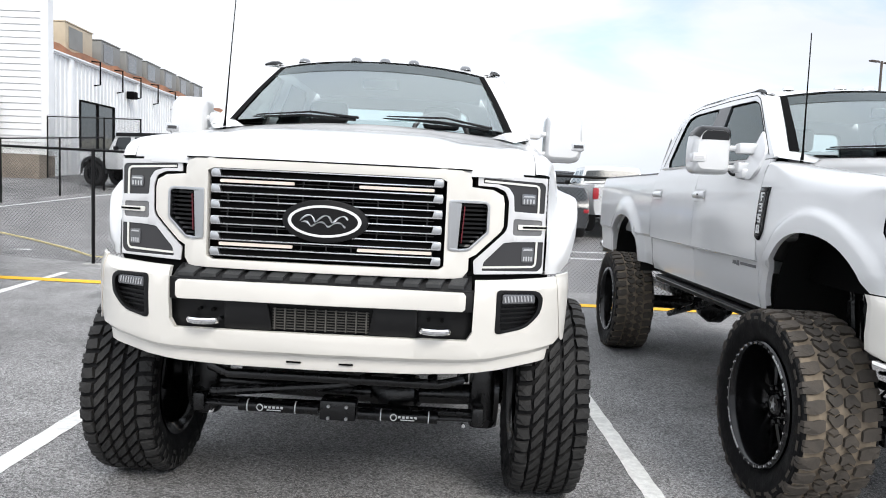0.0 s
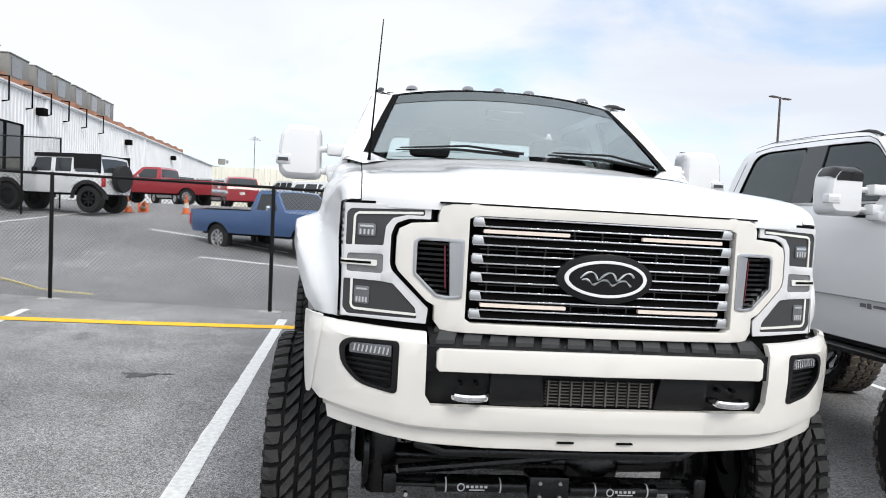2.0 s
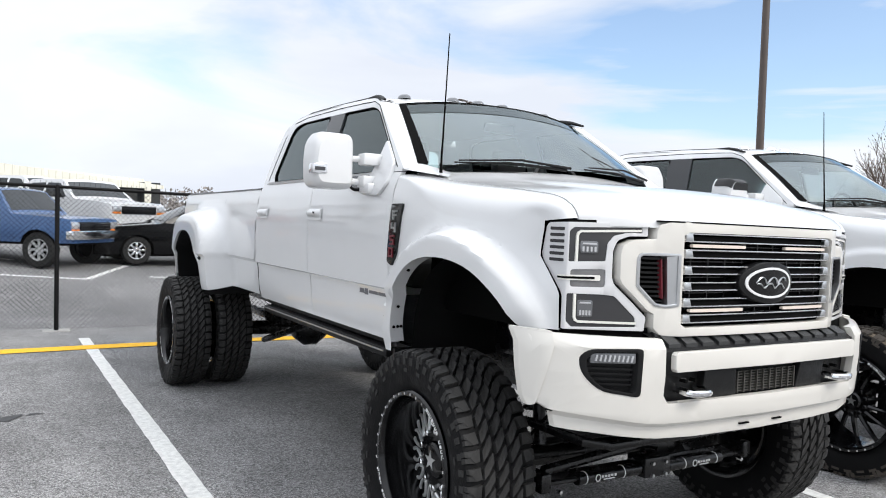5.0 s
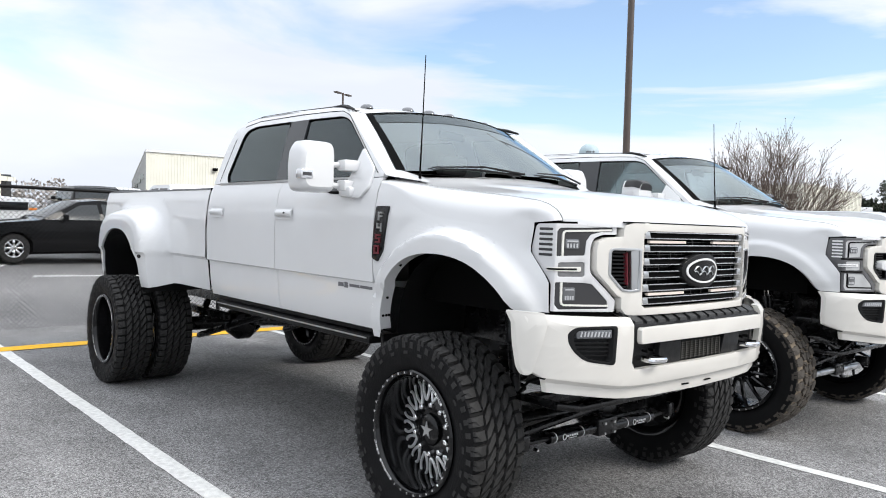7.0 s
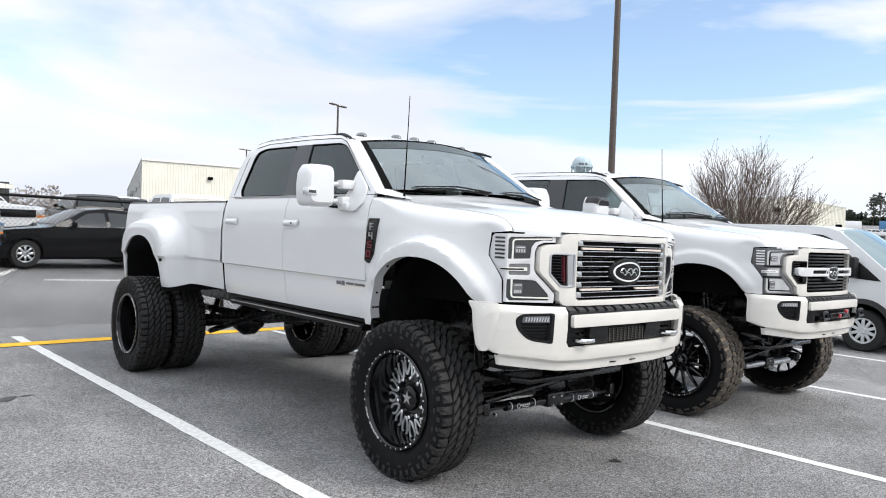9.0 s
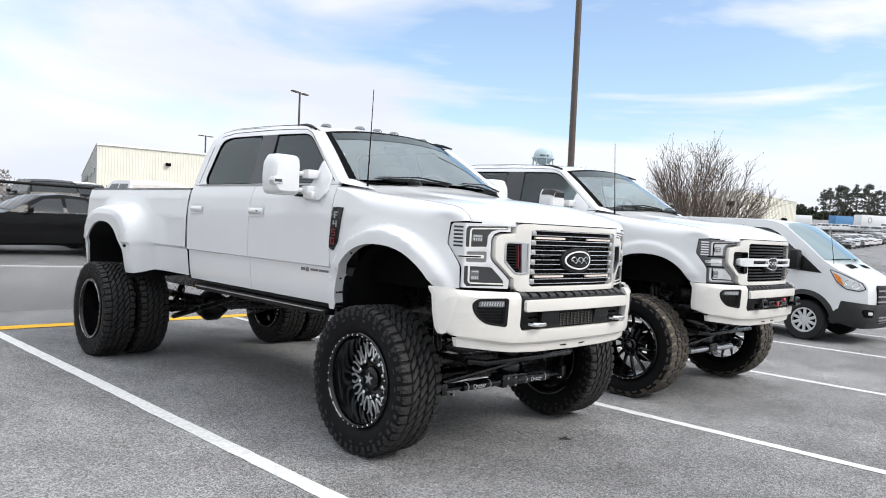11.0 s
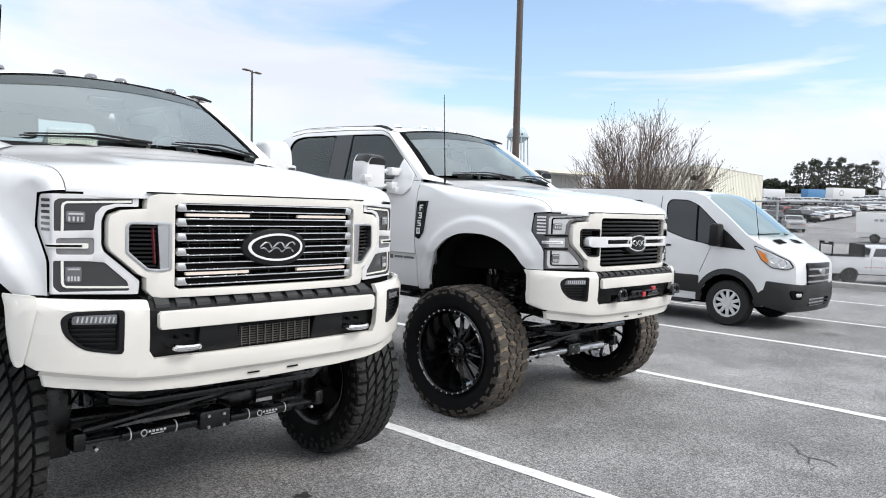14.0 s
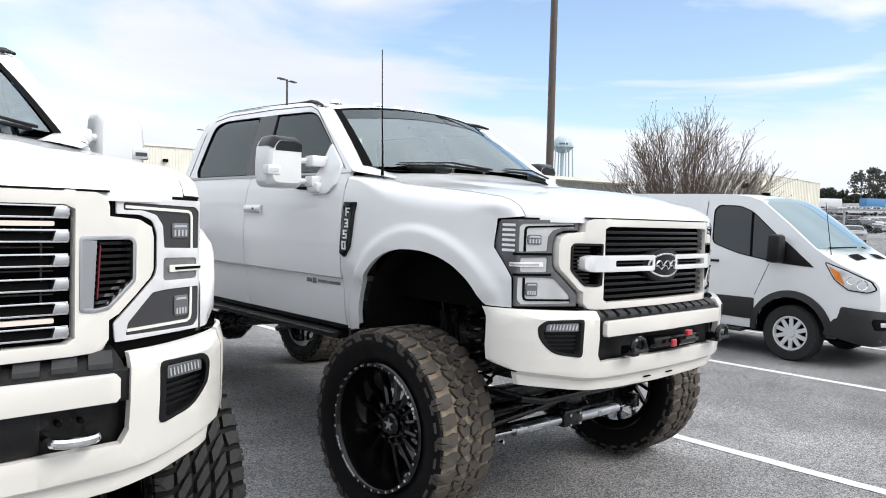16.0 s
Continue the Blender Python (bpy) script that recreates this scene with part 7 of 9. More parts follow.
def build_van(m):
    ob = thing("cargo_van", m, "white low-roof cargo van with black lower cladding", "van")
    R, wb, f, r, w = 0.355, 3.30, 0.98, 1.1, 0.985
    ty = [-0.96, -0.945, -0.90, -0.75, -0.55, -0.38, -0.26, 0.10, 0.48, 0.66, 0.87, 1.25, 3.6, 4.25, 4.40]
    tz = [0.85, 1.01, 1.08, 1.17, 1.27, 1.365, 1.44, 1.74, 2.03, 2.09, 2.115, 2.125, 2.15, 2.12, 1.98]
    top = lambda y: table(ty, tz, y)
    A = 0.44

    def width(y, z):
        x = w - 0.32 * max(0, (-0.46 - y) / 0.58) ** 1.7 * 0.9
        x -= 0.20 * max(0.0, z - 1.32) ** 1.25 + 0.04 * smoothstep(0.6, 0.35, z)
        return x + 0.015 * math.sin(math.pi * min(1, max(0, (z - 0.4) / 0.9)))

    def low(y):
        for yc in (0.0, wb):
            if abs(y - yc) < A:
                return max(0.36, R + 0.02 + math.sqrt(A * A - (y - yc) ** 2))
        return 0.36
    marks = [yc + k * A for yc in (0, wb) for k in (-1.001, -0.999, -0.95, -0.8, -0.5, 0, 0.5, 0.8, 0.95, 0.999, 1.001)]
    ys = sorted(set(round(v, 4) for v in ty + span(-0.96, 4.4, 48) + marks))
    bm = bmesh.new()
    tv = span(0, 1, 15)
    for s in (-1, 1):
        g = [[bm.verts.new((s * width(y, low(y) + (max(top(y), low(y) + 0.02) - low(y)) * t), y, low(y) + (max(top(y), low(y) + 0.02) - low(y)) * t)) for t in tv] for y in ys]
        for i in range(len(ys) - 1):
            for j in range(len(tv) - 1):
                bm.faces.new((g[i][j], g[i + 1][j], g[i + 1][j + 1], g[i][j + 1]))
    us = span(-1, 1, 11)
    crown = lambda y: 0.035 + 0.05 * smoothstep(-0.2, -0.9, y)
    g = [[bm.verts.new((u * width(y, top(y)), y - 0.05 * (1 - u * u) * smoothstep(-0.3, -0.9, y), top(y) + crown(y) * (1 - u * u))) for u in us] for y in ys]
    for i in range(len(ys) - 1):
        for j in range(len(us) - 1):
            bm.faces.new((g[i][j], g[i + 1][j], g[i + 1][j + 1], g[i][j + 1]))
    vs = [[bm.verts.new((u * width(-0.96, z), -0.96 - 0.05 * (1 - u * u), z + (crown(-0.96) * (1 - u * u) if z > 0.75 else 0))) for u in us] for z in (0.36, 0.5, 0.7, top(-0.96))]
    for i in range(3):
        for j in range(len(us) - 1):
            bm.faces.new((vs[i][j], vs[i][j + 1], vs[i + 1][j + 1], vs[i + 1][j]))
    vs = [[bm.verts.new((u * width(4.4, z), 4.4, z)) for u in us] for z in (0.36, 1.0, 1.5, top(4.4))]
    for i in range(3):
        for j in range(len(us) - 1):
            bm.faces.new((vs[i][j], vs[i][j + 1], vs[i + 1][j + 1], vs[i + 1][j]))
    bmesh.ops.remove_doubles(bm, verts=bm.verts[:], dist=0.002)
    bmesh.ops.recalc_face_normals(bm, faces=bm.faces[:])
    part("body", bm, M_WHITEP, ob, smooth=30)
    part("underbody", boxes((-0.75, 0.75, -0.7, 4.2, 0.30, 0.62)), M_SEAM, ob, smooth=0)
    for s in (-1, 1):
        fm = lambda off: (lambda u, v, d: (s * (width(u, v) + off - d), u, v))
        win = rounded([(0.30, 1.265), (0.06, 1.27), (0.20, 1.56), (0.58, 1.88), (0.76, 1.955), (1.06, 1.965), (1.12, 1.90), (1.09, 1.46), (0.72, 1.34)], [0.02, 0.03, 0.06, 0.06, 0.06, 0.06, 0.04, 0.08, 0.08], 4)
        part("side_window", panel(win, fm(0.004), (), (), span(1.36, 2.0, 8), 0.012), M_CARGLASS, ob, "dark side window")
        c = Vector((0.62, 1.6))
        part("window_seal", panel([tuple(c + (Vector(p) - c) * 1.045) for p in win], fm(0.0025), (), (), span(1.36, 2.0, 8), 0.01), M_SEAM, ob, smooth=0)
        part("window_post", panel([(0.52, 1.29), (0.555, 1.30), (0.60, 1.88), (0.565, 1.87)], fm(0.007), (), (), span(1.36, 1.86, 5), 0.01), M_SEAM, ob, smooth=0)
        part("corner_cover", panel(rounded([(-0.27, 1.205), (0.34, 1.245), (0.34, 1.30), (0.16, 1.56), (-0.02, 1.42)], 0.02, 3), fm(0.010), (), (), (1.3,), 0.02, 0.004), M_BLACK, ob, "black mirror corner cover")
        part("side_mirror", boxes((min(s * 1.01, s * 1.22), max(s * 1.01, s * 1.22), 0.07, 0.24, 1.24, 1.60), bev=0.05), M_BLACK, ob, "black door mirror")
        part("door_handle", boxes((min(s * 0.985, s * 1.015), max(s * 0.985, s * 1.015), 0.98, 1.16, 1.20, 1.235), bev=0.01), M_BLACK, ob)
        for y in (1.24, 3.15):
            part("door_seam", skin((0, 1), span(0.5, 2.03, 18), lambda t, z: (s * (width(y, z) + 0.003), y + 0.010 * t, z)), M_SEAM, ob, smooth=0)
        part("front_door_seam", skin((0, 1), span(0.80, 1.22, 10), lambda t, z: (s * (width(0.4, z) + 0.003), 0.46 - 0.40 * (z - 0.8) + 0.008 * t, z)), M_SEAM, ob, smooth=0)
        part("rear_window", panel(rounded([(1.6, 1.56), (1.6, 1.96), (2.7, 1.97), (2.7, 1.56)], 0.06, 4), fm(0.004), (), (), (1.6, 1.7, 1.8, 1.9), 0.012), M_CARGLASS, ob)
        part("side_cladding", panel(rounded([(0.47, 0.48), (0.47, 0.76), (2.8, 0.76), (2.8, 0.53), (0.6, 0.48)], 0.02, 2), fm(0.014), (), span(0.6, 2.7, 9), (0.5, 0.6, 0.7), 0.03, 0.006), M_CLAD, ob)
        part("step", boxes((min(s * 0.86, s * 1.02), max(s * 0.86, s * 1.02), 0.62, 2.7, 0.30, 0.345), bev=0.015), M_CLAD, ob, "grey side step")
        part("sill_panel", panel([(0.55, 0.36), (0.55, 0.47), (2.8, 0.52), (2.8, 0.36)], fm(0.006), (), (), (), 0.02), M_WHITEP, ob, smooth=0)
        for yc in (0.0, wb):
            part("arch_cladding", skin(span(-0.05, math.pi + 0.05, 26), span(0, 1, 4), lambda a, t: (s * (width(yc - math.cos(a) * (A + 0.085 * t), 0.375 + math.sin(a) * (A + 0.085 * t)) + 0.016 + 0.02 * (1 - t)), yc - math.cos(a) * (A + 0.085 * t), 0.375 + math.sin(a) * (A + 0.085 * t)), (-s * 0.04, 0, 0)), M_CLAD, ob)
            wh = car_wheel(ob, s * 0.865, yc, R, 0.225, s, M_COVER, CARWHEELS, 10)
        hl = rounded([(-0.38, 1.275), (-0.50, 1.08), (-0.65, 0.965), (-0.83, 0.945), (-0.90, 0.98), (-0.85, 1.07), (-0.60, 1.195)], 0.02, 3)

        def lamp(u, v, d, off=0.006):
            x = width(u, v) + off
            return (s * (x - d), u - 0.02, v)
        part("lamp_seal", panel(inset(hl, -0.012), lambda u, v, d: lamp(u, v, d, 0.003), (), span(-0.86, -0.42, 10), (1.0, 1.08, 1.18), 0.02), M_SEAM, ob, smooth=0)
        h = part("headlight", panel(hl, lamp, (), span(-0.86, -0.42, 10), (1.0, 1.08, 1.18), 0.03, 0.004), M_CLEARLAMP, ob, "large clear headlight with an amber corner")
        part("turn_lamp", panel([(-0.42, 1.235), (-0.51, 1.08), (-0.61, 1.02), (-0.535, 1.175)], lambda u, v, d: lamp(u, v, d, 0.010), (), (), (), 0.01), M_AMBER, h, smooth=0)
        for yb, zb, rb in ((-0.66, 1.075, 0.044), (-0.775, 1.03, 0.062)):
            part("lamp_bowl", lathe([(0.001, 0.012), (rb * 0.5, 0.010), (rb * 0.82, 0.0), (rb, -0.004), (rb * 1.08, 0.02)], 22, Matrix.Translation((s * (width(yb, zb) + 0.006), yb - 0.02, zb)) @ Matrix.Rotation(radians((0 if s < 0 else 180) + 28 * -s), 4, "Z")), M_CHROME, h)
        bez = rounded([(s * 0.60, 0.615), (s * 0.90, 0.635), (s * 0.93, 0.60), (s * 0.88, 0.50), (s * 0.66, 0.49)], 0.02, 3)
        fog = part("fog_bezel", panel(bez, lambda u, v, d: van_bumper(u, v, d - 0.006), (), span(-1.0, 1.0, 21), (), 0.02, 0.004), M_SEAM, ob, "dark fog lamp recess")
        part("fog_lamp", panel(rounded([(s * 0.66, 0.585), (s * 0.80, 0.592), (s * 0.79, 0.535), (s * 0.67, 0.535)], 0.018, 3), lambda u, v, d: van_bumper(u, v, d - 0.012), (), span(-1.0, 1.0, 21), (), 0.02, 0.006), M_LENS, fog)
        part("wiper_blade", pipe([(s * 0.1, -0.42, 1.465), (s * 0.62, -0.28, 1.45)], 0.010, 6), M_BLACK, ob)
    # front bumper in grey plastic
    part("front_bumper", panel(rounded([(-1.28, 0.76), (-0.6, 0.71), (0.6, 0.71), (1.28, 0.76), (1.42, 0.40), (0.9, 0.30), (-0.9, 0.30), (-1.42, 0.40)], 0.05, 3),
                               van_bumper, [rounded([(-0.42, 0.50), (0.42, 0.50), (0.38, 0.38), (-0.38, 0.38)], 0.03, 3)], span(-1.4, 1.4, 33), (0.4, 0.5, 0.6), 0.05, 0.02), M_CLAD, ob, "grey plastic bumper")
    part("bumper_opening", boxes((-0.45, 0.45, -1.00, -0.97, 0.36, 0.52)), M_SEAM, ob, smooth=0)
    for z in (0.41, 0.46):
        part("bumper_slat", boxes((-0.42, 0.42, -1.045, -1.00, z - 0.01, z + 0.006)), M_CLAD, ob, smooth=0)
    part("grille", panel(rounded([(-0.48, 1.045), (0.48, 1.045), (0.43, 0.68), (-0.43, 0.68)], 0.05, 3), lambda u, v, d: (u, -1.050 + 0.06 * (u / 0.6) ** 2 + d, v), (), span(-0.45, 0.45, 9), (), 0.06, 0.01), M_GLOSS, ob)
    for z in (0.76, 0.85, 0.95):
        part("grille_bar", panel([(-0.44, z - 0.014), (0.44, z - 0.014), (0.44, z + 0.012), (-0.44, z + 0.012)], lambda u, v, d: (u, -1.064 + 0.06 * (u / 0.6) ** 2 + d, v), (), span(-0.45, 0.45, 9), (), 0.04, 0.006), M_SATIN, ob)
    part("emblem", panel([(0.10 * math.cos(a), 0.91 + 0.045 * math.sin(a)) for a in span(0, 6.1, 24)], lambda u, v, d: (u, -1.078 + d, v), (), (), (), 0.03, 0.006), M_SATIN, ob)

    def shield(u, t):
        y = -0.27 + 0.80 * t
        z = top(y)
        return (u * (width(y, z) - 0.05), y - 0.14 * (1 - u * u) * (1 - t) - 0.006, z + 0.05 * (1 - u * u) + 0.006)
    part("windshield", skin(span(-1, 1, 13), span(0, 1, 8), shield), clear_glass("van_windshield", (0.42, 0.54, 0.58), 0.20), ob, "pale blue-tinted windshield")
    for x in (-0.35, 0.35):
        part("hood_vent", skin(span(x - 0.16, x + 0.16, 4), (-0.56, -0.50, -0.44), lambda u, y: (u, y - 0.03, top(y) + (0.035 + 0.05 * smoothstep(-0.2, -0.9, y)) * (1 - (u / 0.93) ** 2) + 0.006)), M_SEAM, ob, smooth=0)
    part("antenna", pipe([(-0.82, -0.40, 1.33), (-0.82, -0.30, 2.02)], [0.006, 0.003], 6), M_SEAM, ob)
    part("roof_marker", boxes((-0.04, 0.04, 0.80, 0.90, 2.12, 2.19), bev=0.01), M_SEAM, ob)
    return ob


build_van(standing(9.75, 5.0, 0.0))


# ---- fences ----
M_FENCE = material("black_coated_steel", (0.006, 0.006, 0.0065), 0.6, spec=0.15)
M_GALV = material("galvanised_steel", (0.32, 0.33, 0.34), 0.45, metal=0.7, vary=0.1, scale=12)


def chain_link(name, pts, height, mat, pitch, wire, label, posts=True, rail=True, post_r=0.03):
    """A chain-link fence along points: posts, top rail and woven wire."""
    ob = thing(name, pose(0, 0, 0), label, "fence", kind="structure")
    for (xa, ya), (xb, yb) in zip(pts, pts[1:]):
        L = math.hypot(xb - xa, yb - ya)
        d = Vector(((xb - xa) / L, (yb - ya) / L, 0))
        za, zb = ground_z(xa, ya), ground_z(xb, yb)
        n = int(L / pitch) + int(height / pitch)
        verts, faces = [], []
        side = Vector((-d.y, d.x, 0))

        def pt(u, h, o):
            return Vector((xa, ya, za + (zb - za) * u / L + 0.03 + h)) + d * u + side * o
        h = height - 0.05
        for lean in (1, -1):
            for i in range(n + 1):
                u0 = (i - int(height / pitch)) * pitch if lean > 0 else i * pitch
                a, b = (u0, 0.0), (u0 + lean * h, h)
                if b[0] < a[0]:
                    a, b = b, a
                if b[0] <= 0 or a[0] >= L:
                    continue
                sl = (b[1] - a[1]) / (b[0] - a[0])
                if a[0] < 0:
                    a = (0.0, a[1] - sl * a[0])
                if b[0] > L:
                    b = (L, b[1] - sl * (b[0] - L))
                k = len(verts)
                o = 0.004 * lean
                w = wire
                verts += [pt(a[0] - w, a[1], o), pt(a[0] + w, a[1], o), pt(b[0] + w, b[1], o), pt(b[0] - w, b[1], o), pt(a[0], a[1], o + w), pt(b[0], b[1], o + w)]
                faces += [(k, k + 1, k + 2, k + 3), (k, k + 4, k + 5, k + 3), (k + 1, k + 2, k + 5, k + 4)]
        net = part("wire_mesh", (verts, faces), mat, ob, smooth=0)
        tagged(net, kind="stuff")
        if rail:
            part("top_rail", pipe([pt(0, height - 0.04, 0), pt(L, height - 0.04, 0)], 0.022, 8), mat, ob)
        bm = bmesh.new()
        for i in range(int(L / (pitch * 1.0))):
            tube(bm, [pt(i * pitch, height - 0.06, 0.0), pt(i * pitch + 0.006, height + 0.035, 0.004)], 0.0025, 3)
        tagged(part("wire_ends", bm, mat, ob, smooth=0), kind="stuff")
    if posts:
        for x, y in pts:
            z = ground_z(x, y)
            part("post", pipe([(x, y, z), (x, y, z + height - 0.01), (x, y, z + height + 0.02)], [post_r, post_r, post_r * 0.6], 12), mat, ob)
            part("post_footing", boxes((x - 0.17, x + 0.17, y - 0.10, y + 0.13, z - 0.05, z + 0.012), bev=0.006), M_CONC, ob, "pale concrete footing")
    return ob


chain_link("fence_1", [(-16.9, 14.0), (-13.4, 13.5), (-9.93, 13.02), (-6.41, 12.52), (-2.98, 12.24), (0.6, 12.30), (4.3, 12.36), (8.0, 12.42), (11.8, 12.48)], 1.97, M_FENCE, 0.066, 0.0036, "black chain-link fence with steel posts")
chain_link("fence_2", [(-14.8, 16.9), (-14.42, 19.35), (-14.02, 21.87), (-13.62, 24.39), (-13.25, 26.64)], 1.95, M_FENCE, 0.085, 0.0034, "black chain-link fence by the building")
chain_link("fence_4", [(-18.15, 31.55), (-13.25, 26.68), (-13.09, 29.33)], 2.65, M_FENCE, 0.09, 0.0032, "taller black chain-link fence beside the wall")
chain_link("fence_3", [(18.7, -7.57), (18.7, -4.47), (18.7, -1.26), (18.7, 1.83), (18.7, 5.01), (18.7, 8.14), (18.7, 11.35), (18.7, 14.57)], 2.26, M_GALV, 0.075, 0.0022, "galvanised chain-link fence on a kerb", post_r=0.032)

kerb = skin([0, 1, 2, 3, 4], (0, 1, 2, 3), lambda i, j: (Vector((18.7, -30.0, ground_z(18.7, -20.0))).lerp(Vector((18.7, 15.0, ground_z(18.7, 13.2))), i / 4) + Vector((-0.24, 0, 0)) * (0.5 - (j in (2, 3))) * 1.6 + Vector((0, 0, 0.14 if j in (1, 2) else -0.02)))[:])
tagged(part("kerb", kerb, M_CONC), "pale concrete kerb under the fence", "kerb", kind="structure")

# painted lines and a hose beyond the fence
for i, (a, b) in enumerate((((-13.6, 20.6), (-11.84, 28.6)), ((-14.6, 21.2), (-13.4, 21.1)), ((-9.4, 13.30), (-8.3, 13.85)), ((-5.54, 18.56), (-2.25, 17.53)), ((-2.25, 17.53), (-1.09, 20.34)), ((-8.3, 24.0), (-3.6, 20.3)), ((0.5, 16.8), (6.5, 16.5)), ((-1.0, 18.0), (6.5, 17.9)))):
    stripe("lot_line_%d" % (i + 1), [a, b], 0.15, M_LINE_W, "worn white painted line on asphalt")
M_HOSE = material("pale_yellow_rope", (0.66, 0.57, 0.30), 0.7)
hose = part("rope", pipe([(x, y, ground_z(x, y) + 0.02) for x, y in ((-13.5, 18.2), (-10.6, 16.3), (-9.0, 15.1), (-7.6, 14.0), (-6.9, 13.4), (-6.0, 13.15))], 0.022, 6), M_HOSE)
tagged(hose, "pale yellow rope lying along the fence", "rope")

# traffic cones
M_CONE = material("orange_plastic", (0.62, 0.13, 0.025), 0.5, vary=0.08, scale=9)
M_CONEBAND = material("grey_reflective_band", (0.55, 0.52, 0.48), 0.5)


def cone(x, y, tip=0):
    c = thing("traffic_cone", at(x, y, 20) @ pose(0, 0, 0.02 if not tip else 0.16, tip, 0, 0), "orange plastic traffic cone standing on asphalt" if not tip else "orange plastic traffic cone lying tipped over", "cone", "traffic cones")
    up = Matrix.Rotation(radians(-90), 4, "Y")
    part("cone_body", lathe([(0.145, 0.0), (0.13, 0.03), (0.035, 0.70), (0.025, 0.71), (0.001, 0.71)], 20, up), M_CONE, c)
    part("band", lathe([(0.108, 0.20), (0.078, 0.40)], 20, up @ Matrix.Translation((0.0, 0, 0))), M_CONEBAND, c)
    part("base", boxes((-0.19, 0.19, -0.19, 0.19, -0.02, 0.015), bev=0.01), M_CONE, c)


cone(-8.55, 29.6)
cone(-10.15, 29.6, 70)
cone(-10.6, 29.3)

# ---- buildings ----
def ribbed(name, base, vary=0.05):
    return material(name, base, 0.5, vary=vary, scale=0.6, spec=0.4)


M_METAL_W = ribbed("white_metal_cladding", (0.78, 0.79, 0.80))
M_METAL_C = ribbed("cream_metal_cladding", (0.80, 0.78, 0.68))
M_METAL_G = ribbed("grey_metal_cladding", (0.42, 0.42, 0.41))
M_RUST = material("rusty_roof_edge", (0.34, 0.16, 0.09), 0.8, vary=0.4, scale=1.2)
M_HVAC = material("grey_cabinet", (0.22, 0.22, 0.21), 0.6, vary=0.12, scale=1.5)
M_HVACT = material("tan_cabinet", (0.48, 0.40, 0.29), 0.6, vary=0.1, scale=1.5)
M_DARKWIN = material("dark_window_glass", (0.03, 0.034, 0.038), 0.08, coat=0.5)
M_BROWN = material("brown_grey_block_wall", (0.27, 0.23, 0.19), 0.9, vary=0.25, scale=1.2, bump=0.3, bump_scale=8)


def rib_wall(parent, name, a, b, z0, z1a, z1b, mat, rib=0.3, depth=0.03, out=1, horizontal=False, lean_end=None):
    """A wall of folded metal sheet from a to b; its top runs from z1a to z1b."""
    a, b = Vector((*a, 0)), Vector((*b, 0))
    L = (b - a).length
    d = (b - a) / L
    n = Vector((d.y, -d.x, 0)) * out
    if horizontal:
        zs = []
        k = int((max(z1a, z1b) - z0) / rib)
        for i in range(k):
            zs += [(z0 + i * rib, depth), (z0 + i * rib + rib * 0.92, 0.0)]
        zs.append((max(z1a, z1b), 0.0))
        bm = skin((0, 1), range(len(zs)), lambda u, j: (a + d * (u * L) + n * zs[j][1] + Vector((0, 0, zs[j][0])))[:])
    else:
        us = []
        k = max(2, int(L / rib))
        for i in range(k):
            u = i * L / k
            w = L / k
            us += [(u, 0), (u + w * 0.62, 0), (u + w * 0.70, depth), (u + w * 0.92, depth)]
        us.append((L, 0))
        bm = skin(us, (0, 1), lambda u, t: (a + d * u[0] + n * u[1] + Vector((0, 0, z0 + (z1a + (z1b - z1a) * u[0] / L - z0) * t)))[:])
    return part(name, bm, mat, parent, smooth=0)


# long white workshop with air-conditioning units on its roof
wb = thing("workshop_building", pose(0, 0, 0), "long white metal-clad workshop with roof units", "building", kind="structure")
C0, C1 = (-18.4, 32.0), (-23.9, 112.0)
rib_wall(wb, "side_wall", C0, C1, 1.0, 6.95, 6.95, M_METAL_W, 0.42, 0.05, 1)
rib_wall(wb, "front_wall", (-40.0, 31.2), (-18.35, 31.9), 2.4, 9.0, 9.0, M_METAL_W, 0.28, 0.05, 1, True)
part("front_plinth", boxes((-40.0, -18.2, 31.0, 32.2, 0.8, 2.42)), M_BROWN, wb, smooth=0)
part("corner_trim", boxes((-18.55, -18.2, 31.75, 32.15, 2.4, 9.1)), M_METAL_W, wb, smooth=0)
part("roof", skin((0, 1), (0, 1), lambda u, t: (-18.2 - 5.5 * t - 14 * u, 32 + 80 * t, 6.97 + 1.2 * u)), M_METAL_W, wb, smooth=0)
part("roof_edge", skin((0, 1), (0, 1), lambda u, t: (-18.25 - 5.5 * t, 31.9 + 80.1 * t, 6.9 + 0.16 * u), (-0.3, 0, 0)), M_METAL_W, wb, smooth=0)
part("rusty_edge", skin(span(0, 1, 40), (0, 1), lambda t, u: (-18.5 - 3.4 * t, 32.0 + 50 * t, 7.07 + (0.34 + 0.10 * math.sin(t * 90)) * u), (-0.4, 0, 0)), M_RUST, wb, "rust-brown roof edge", smooth=0)
front_window = part("window", boxes((-24.6, -20.4, 31.05, 31.35, 2.95, 5.02)), M_DARKWIN, wb, smooth=0)
part("window_frame", boxes((-20.42, -20.32, 31.0, 31.4, 2.90, 5.07), (-24.6, -20.4, 31.0, 31.4, 5.02, 5.08), (-24.6, -20.4, 31.0, 31.4, 2.88, 2.95)), M_SEAM, front_window, smooth=0)
wy = lambda y: -18.4 - 0.06875 * (y - 32)
